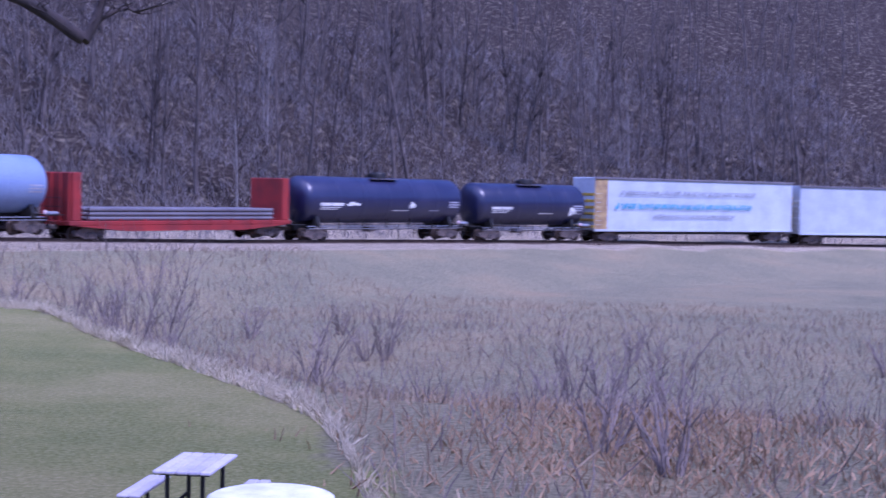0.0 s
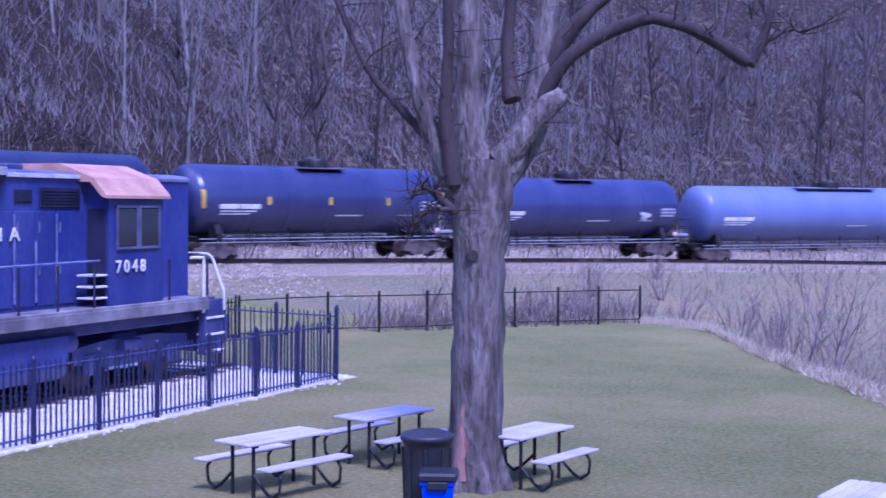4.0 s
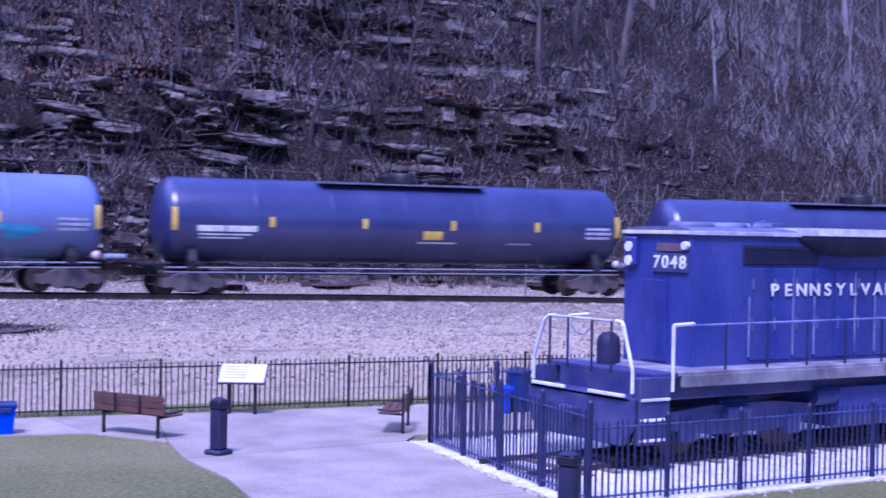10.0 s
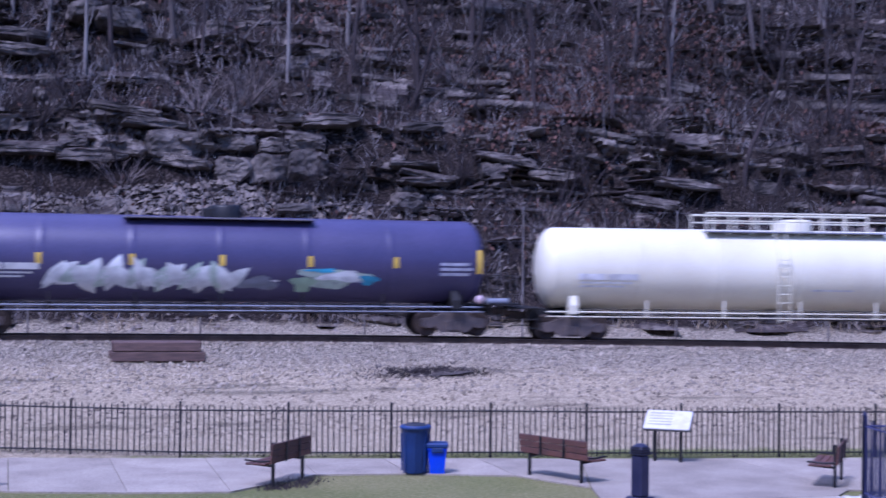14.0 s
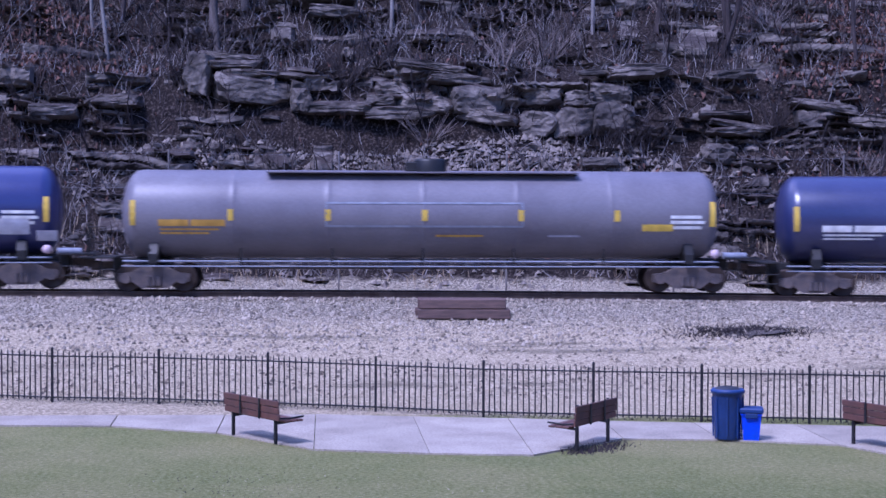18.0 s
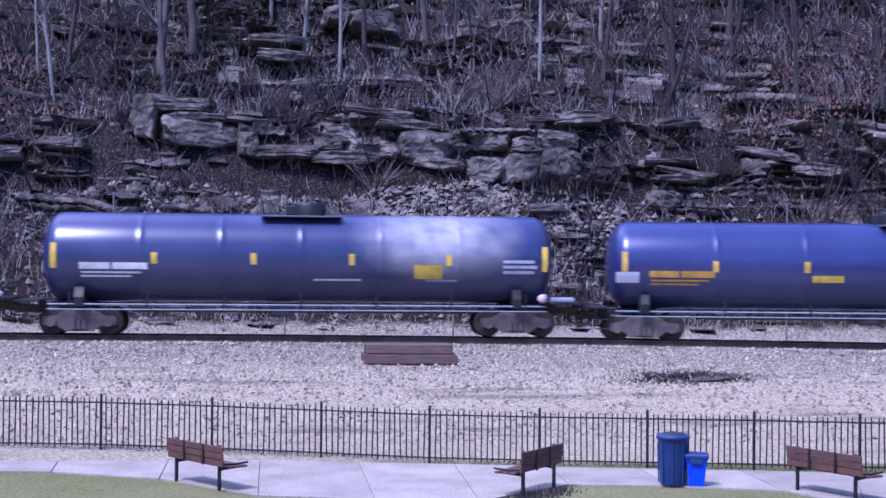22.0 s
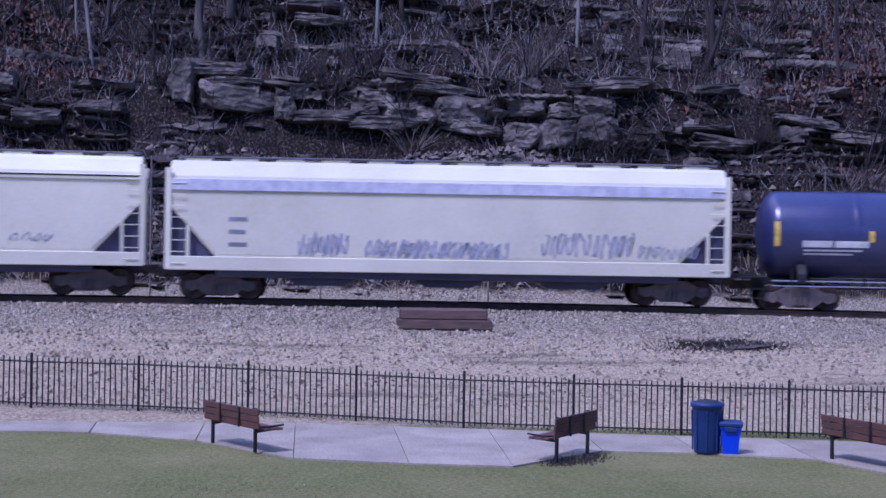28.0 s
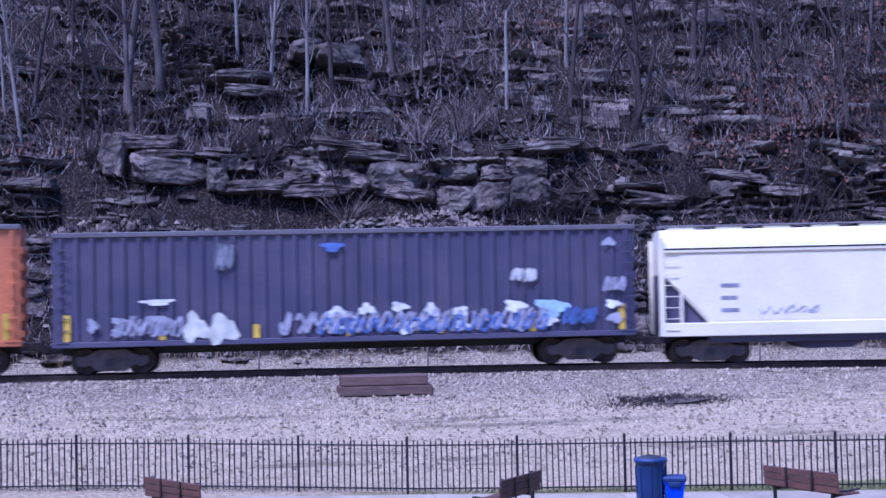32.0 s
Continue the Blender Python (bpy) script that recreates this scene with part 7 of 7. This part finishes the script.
FENCE_FOOT = [(-33.1, -12.1), (-32.4, -4.8), (-31.6, 0.13), (-30.5, 4.86), (-29.75, 9.4), (-28.9, 13.75), (-28.2, 18.4), (-27.8, 20.8)]
sticks("fence_foot_weeds", "dark weeds and dead grass along the fence's foot", "weeds", TWIG_DARK, 1500, along(FENCE_FOOT, 0.10, -0.15), (0.04, 0.16), (0.2, 1.2), 0.010, 73)
sticks("fence_foot_grass", "green grass along the fence's foot", "grass", GREEN, 1800, along(FENCE_FOOT, 0.16, -0.3), (0.04, 0.14), (0.2, 1.2), 0.009, 74)
sticks("path_edge_grass", "grass hanging over the path's edge", "grass", GREEN, 3000, along([(p[0] + 0.12, p[1]) for _, p in EDGE], 0.07, 0.03), (0.03, 0.10), (0.3, 1.3), 0.008, 75)
sticks("bench_tuft", "darker uncut grass round a bench's legs", "grass", TWIG_DARK, 420, along([(-26.0, 3.7), (-26.3, 4.3), (-27.0, 4.8)], 0.16), (0.05, 0.2), (0.1, 0.9), 0.009, 76)


def ballast():
    rng = random.Random(81)
    near = [on_hill(rng.uniform(-32, 60), -1.4 - 7.5 * rng.random() ** 1.7 if rng.random() < 0.8 else 1.5 + rng.uniform(0, 4.5)) for _ in range(15000)]
    loose_stones("ballast_stones", "loose pale ballast stones beside the rails", near, (0.03, 0.085), STONE, 82)
    bank = [on_hill(rng.uniform(-32, 45), -3.0 - 10.5 * rng.random()) for _ in range(9000)]
    loose_stones("bank_stones", "loose brown and grey stones strewn over the gravel bank", bank, (0.025, 0.07), BANK_STONE, 85)
    slope = [on_hill(rng.gauss(2, 6), 12.7 - abs(rng.gauss(0, 2.2))) for _ in range(3800)]
    loose_stones("slope_rubble", "pale stone rubble on the slope under the ledge", slope, (0.05, 0.2), RUBBLE, 83)
    rim = []
    corners = [(-22.9, 14.35), (-15.7, 12.95), (-15.1, 31.2), (-22.3, 32.6), (-22.9, 14.35)]
    for (ax, ay), (bx, by) in zip(corners, corners[1:]):
        for _ in range(350):
            k = rng.random()
            rim.append((ax + (bx - ax) * k + rng.gauss(0, 0.1), ay + (by - ay) * k + rng.gauss(0, 0.1)))
    loose_stones("bed_edge_chips", "white stone chips strewn along the gravel bed's edge", rim, (0.02, 0.055), GRAVEL, 84)


ballast()


def earth_heap(x, y, l, w, h, turn, seed):
    """A low ragged heap of dark earth and weeds."""
    rng = random.Random(seed)
    sh, n, rings = Shape(), 26, 5
    pts = []
    for j in range(rings):
        k = j / (rings - 1)
        for i in range(n):
            a = 2 * math.pi * i / n
            e = 1 + 0.3 * noise.noise((math.cos(a) * 1.7, math.sin(a) * 1.7, seed))
            pts.append((l / 2 * math.cos(a) * e * (1 - k * 0.95), w / 2 * math.sin(a) * e * (1 - k * 0.95), h * k * (1 - 0.3 * k) + rng.uniform(-0.03, 0.03) * k - 0.06))
    sh.add(pts, [(j * n + i, j * n + (i + 1) % n, (j + 1) * n + (i + 1) % n, (j + 1) * n + i) for j in range(rings - 1) for i in range(n)])
    ob = part("earth_mound", sh, EARTH, None, "low dark heap of earth and weeds on the bank", pose(x, y, float(ground_z(x, y)), 0, -4, turn))
    tagged(ob, category="earth mound")


sticks("russet_scrub", "russet dead scrub at the foot of the lawn", "scrub", RUSSET, 2800, lambda rng: (rng.gauss(3.6, 2.0), rng.gauss(25.0, 2.6)), (0.1, 0.4), (0.2, 1.0), 0.016, 54)
earth_heap(-39.8, 10.6, 2.8, 1.0, 0.13, 85, 3)
sticks("heap_weeds", "dark weeds on the earth heap", "weeds", TWIG_DARK, 1500, lambda rng: (-39.8 + rng.gauss(0, 0.4), 10.6 + rng.gauss(0, 1.0)), (0.08, 0.28), (0.5, 1.3), 0.014, 91)


# ---- the big tree among the picnic tables ----
def lawn_tree():
    rng = random.Random(4)
    tr = thing("lawn_tree", "large bare tree with rough grey bark on the lawn", "tree", m=pose(-8.1, 21.05, 0) @ Matrix.Diagonal((0.955, 0.955, 0.955, 1)))
    right, away = Vector((0.923, 0.384, 0)), Vector((-0.384, 0.923, 0))

    def at(u, z, d=0.0):
        return right * u + away * d + Vector((0, 0, z))

    def limb(sh, pts, sides=9):
        """Through points (across, up, away, radius), smoothed."""
        p = [(at(u, z, d), r) for u, z, d, r in pts]
        out = []
        for i in range(len(p) - 1):
            a0, a1, a2, a3 = p[max(i - 1, 0)], p[i], p[i + 1], p[min(i + 2, len(p) - 1)]
            for q in range(4):
                t = q / 4
                c = 0.5 * (2 * a1[0] + (a2[0] - a0[0]) * t + (2 * a0[0] - 5 * a1[0] + 4 * a2[0] - a3[0]) * t * t + (3 * a1[0] - a0[0] - 3 * a2[0] + a3[0]) * t ** 3)
                out.append((c + Vector([rng.uniform(-0.015, 0.015) for _ in range(3)]), a1[1] + (a2[1] - a1[1]) * t))
        out.append(p[-1])
        sh.loft(out, sides, 0.06, rng)
        return out

    trunk = Shape()
    limb(trunk, [(0, -0.3, 0, 0.56), (0, 0.15, 0, 0.44), (0, 0.9, 0, 0.385), (0.03, 2.2, 0, 0.365), (0.05, 3.3, 0, 0.375), (0.08, 4.1, 0, 0.45), (0.1, 4.6, 0, 0.42)], 16)
    for k in range(7):
        a = k * 0.9
        trunk.tube((0.5 * math.cos(a), 0.5 * math.sin(a), -0.1), (0.27 * math.cos(a), 0.27 * math.sin(a), 0.75), 0.14, 6, 0.06, False)
    part("trunk", trunk, BARK, tr)
    limbs = [
        [(0.2, 4.2, 0, 0.3), (0.75, 5.1, 0.1, 0.26), (0.95, 6.2, 0.3, 0.2), (1.1, 8.5, 0.5, 0.12)],
        [(0.0, 4.3, 0, 0.28), (-0.1, 5.2, 0.2, 0.24), (-0.1, 6.6, 0.2, 0.18), (0.1, 9.0, 0.3, 0.1)],
        [(-0.2, 4.0, 0, 0.2), (-0.6, 4.9, -0.1, 0.15), (-0.85, 5.7, -0.1, 0.12), (-1.1, 6.9, 0, 0.1), (-1.4, 8.5, 0.2, 0.05)],
        [(0.8, 5.3, 0.1, 0.14), (1.3, 6.1, 0, 0.11), (2.25, 6.6, -0.1, 0.1), (2.95, 6.5, -0.2, 0.09), (3.78, 6.02, -0.2, 0.1)],
        [(3.78, 6.0, -0.2, 0.09), (3.98, 6.32, -0.2, 0.07), (4.13, 6.92, -0.2, 0.05), (4.48, 8.1, -0.2, 0.03)],
        [(3.98, 6.27, -0.2, 0.04), (4.33, 6.47, -0.2, 0.025), (4.58, 6.42, -0.2, 0.012)],
        [(0.35, 4.6, -0.1, 0.22), (0.8, 5.2, -0.2, 0.2), (1.2, 5.55, -0.2, 0.13)],
        [(0.9, 5.8, 0.2, 0.15), (1.4, 6.6, 0.2, 0.12), (2.0, 7.2, 0.2, 0.08), (2.8, 8.6, 0.2, 0.05)],
        [(-0.5, 4.75, 0, 0.1), (-0.9, 5.2, 0.1, 0.07), (-1.6, 6.0, 0.3, 0.05), (-2.3, 7.6, 0.4, 0.03)],
        [(-0.3, 4.3, -0.2, 0.14), (-0.45, 5.4, -0.3, 0.1), (-0.4, 6.4, -0.4, 0.08), (-0.6, 8.5, -0.4, 0.04)],
        [(0.5, 5.5, 0.3, 0.14), (0.45, 6.4, 0.5, 0.1), (0.6, 8.6, 0.6, 0.06)],
        [(-0.3, 3.9, -0.25, 0.07), (-0.7, 4.25, -0.4, 0.05), (-0.9, 4.1, -0.5, 0.03)],
        [(-0.3, 3.95, -0.25, 0.05), (-0.75, 3.9, -0.5, 0.03), (-0.95, 3.55, -0.6, 0.015)],
    ]
    for pts in limbs:
        sh = Shape()
        line = limb(sh, pts, 8)
        ob = part("limb", sh, BARK if pts[0][3] > 0.19 else BARK_DARK, tr)
        tw = Shape()
        low = pts[0][1] < 4.2 and pts[0][3] < 0.1
        for _ in range(45 if low else 14):
            c, r = rng.choice(line[2:])
            bent_stem(tw, c, (rng.uniform(-1, 1), rng.uniform(-1, 1), rng.uniform(-0.3, 1.0)), rng.uniform(0.15, 0.55) if low else rng.uniform(0.2, 0.9), 0.014, 0.005, rng, 0.35, 4, 3)
        tagged(part("twig_spray", tw, TWIG_DARK, ob), kind="stuff")
    for z, u in ((4.3, 0.1), (3.3, -0.05)):
        c = at(u, z, -0.3)
        part("knot", Shape().tube(c + away * 0.15, c - away * 0.08, 0.13, 9, 0.08), BARK_DARK, tr)
    part("bare_wood_scar", Shape().tube(at(-0.2, 0.15, -0.33), at(-0.14, 1.25, -0.27), 0.13, 7, 0.06), SCAR, tr, "reddish scar where bark is gone")


lawn_tree()


# ---- warning fence behind the rails: posts with thin wires ----
def slide_fence():
    fence = thing("slide_warning_fence", "row of slim posts with thin pale wires behind the rails", "wire fence", kind="structure")
    wires = (4.75, 4.1, 3.5)
    for i in range(16):
        s = -36.5 + 5.9 * i
        part("post", Shape().tube((0, 0, -0.6), (0, 0, 4.85), 0.035, 6), BARK_PALE, fence, m=on_track(s, 5.0))
    for z in wires:
        sh = Shape()
        pts = [on_track(-36.5 + 1.475 * k, 5.0).to_translation() + Vector((0, 0, z - 0.07 * (1 - ((k % 4) / 2 - 1) ** 2))) for k in range(61)]
        sh.pipe(pts, 0.008, 4)
        part("wire", sh, TANK_GREY, fence)


slide_fence()


# ---- what moves ----
def motions():
    for car, base in TRAIN:
        walk(car, [(t, on_track(base + 9.5 * t + lead)) for t, lead in LEAD])


motions()
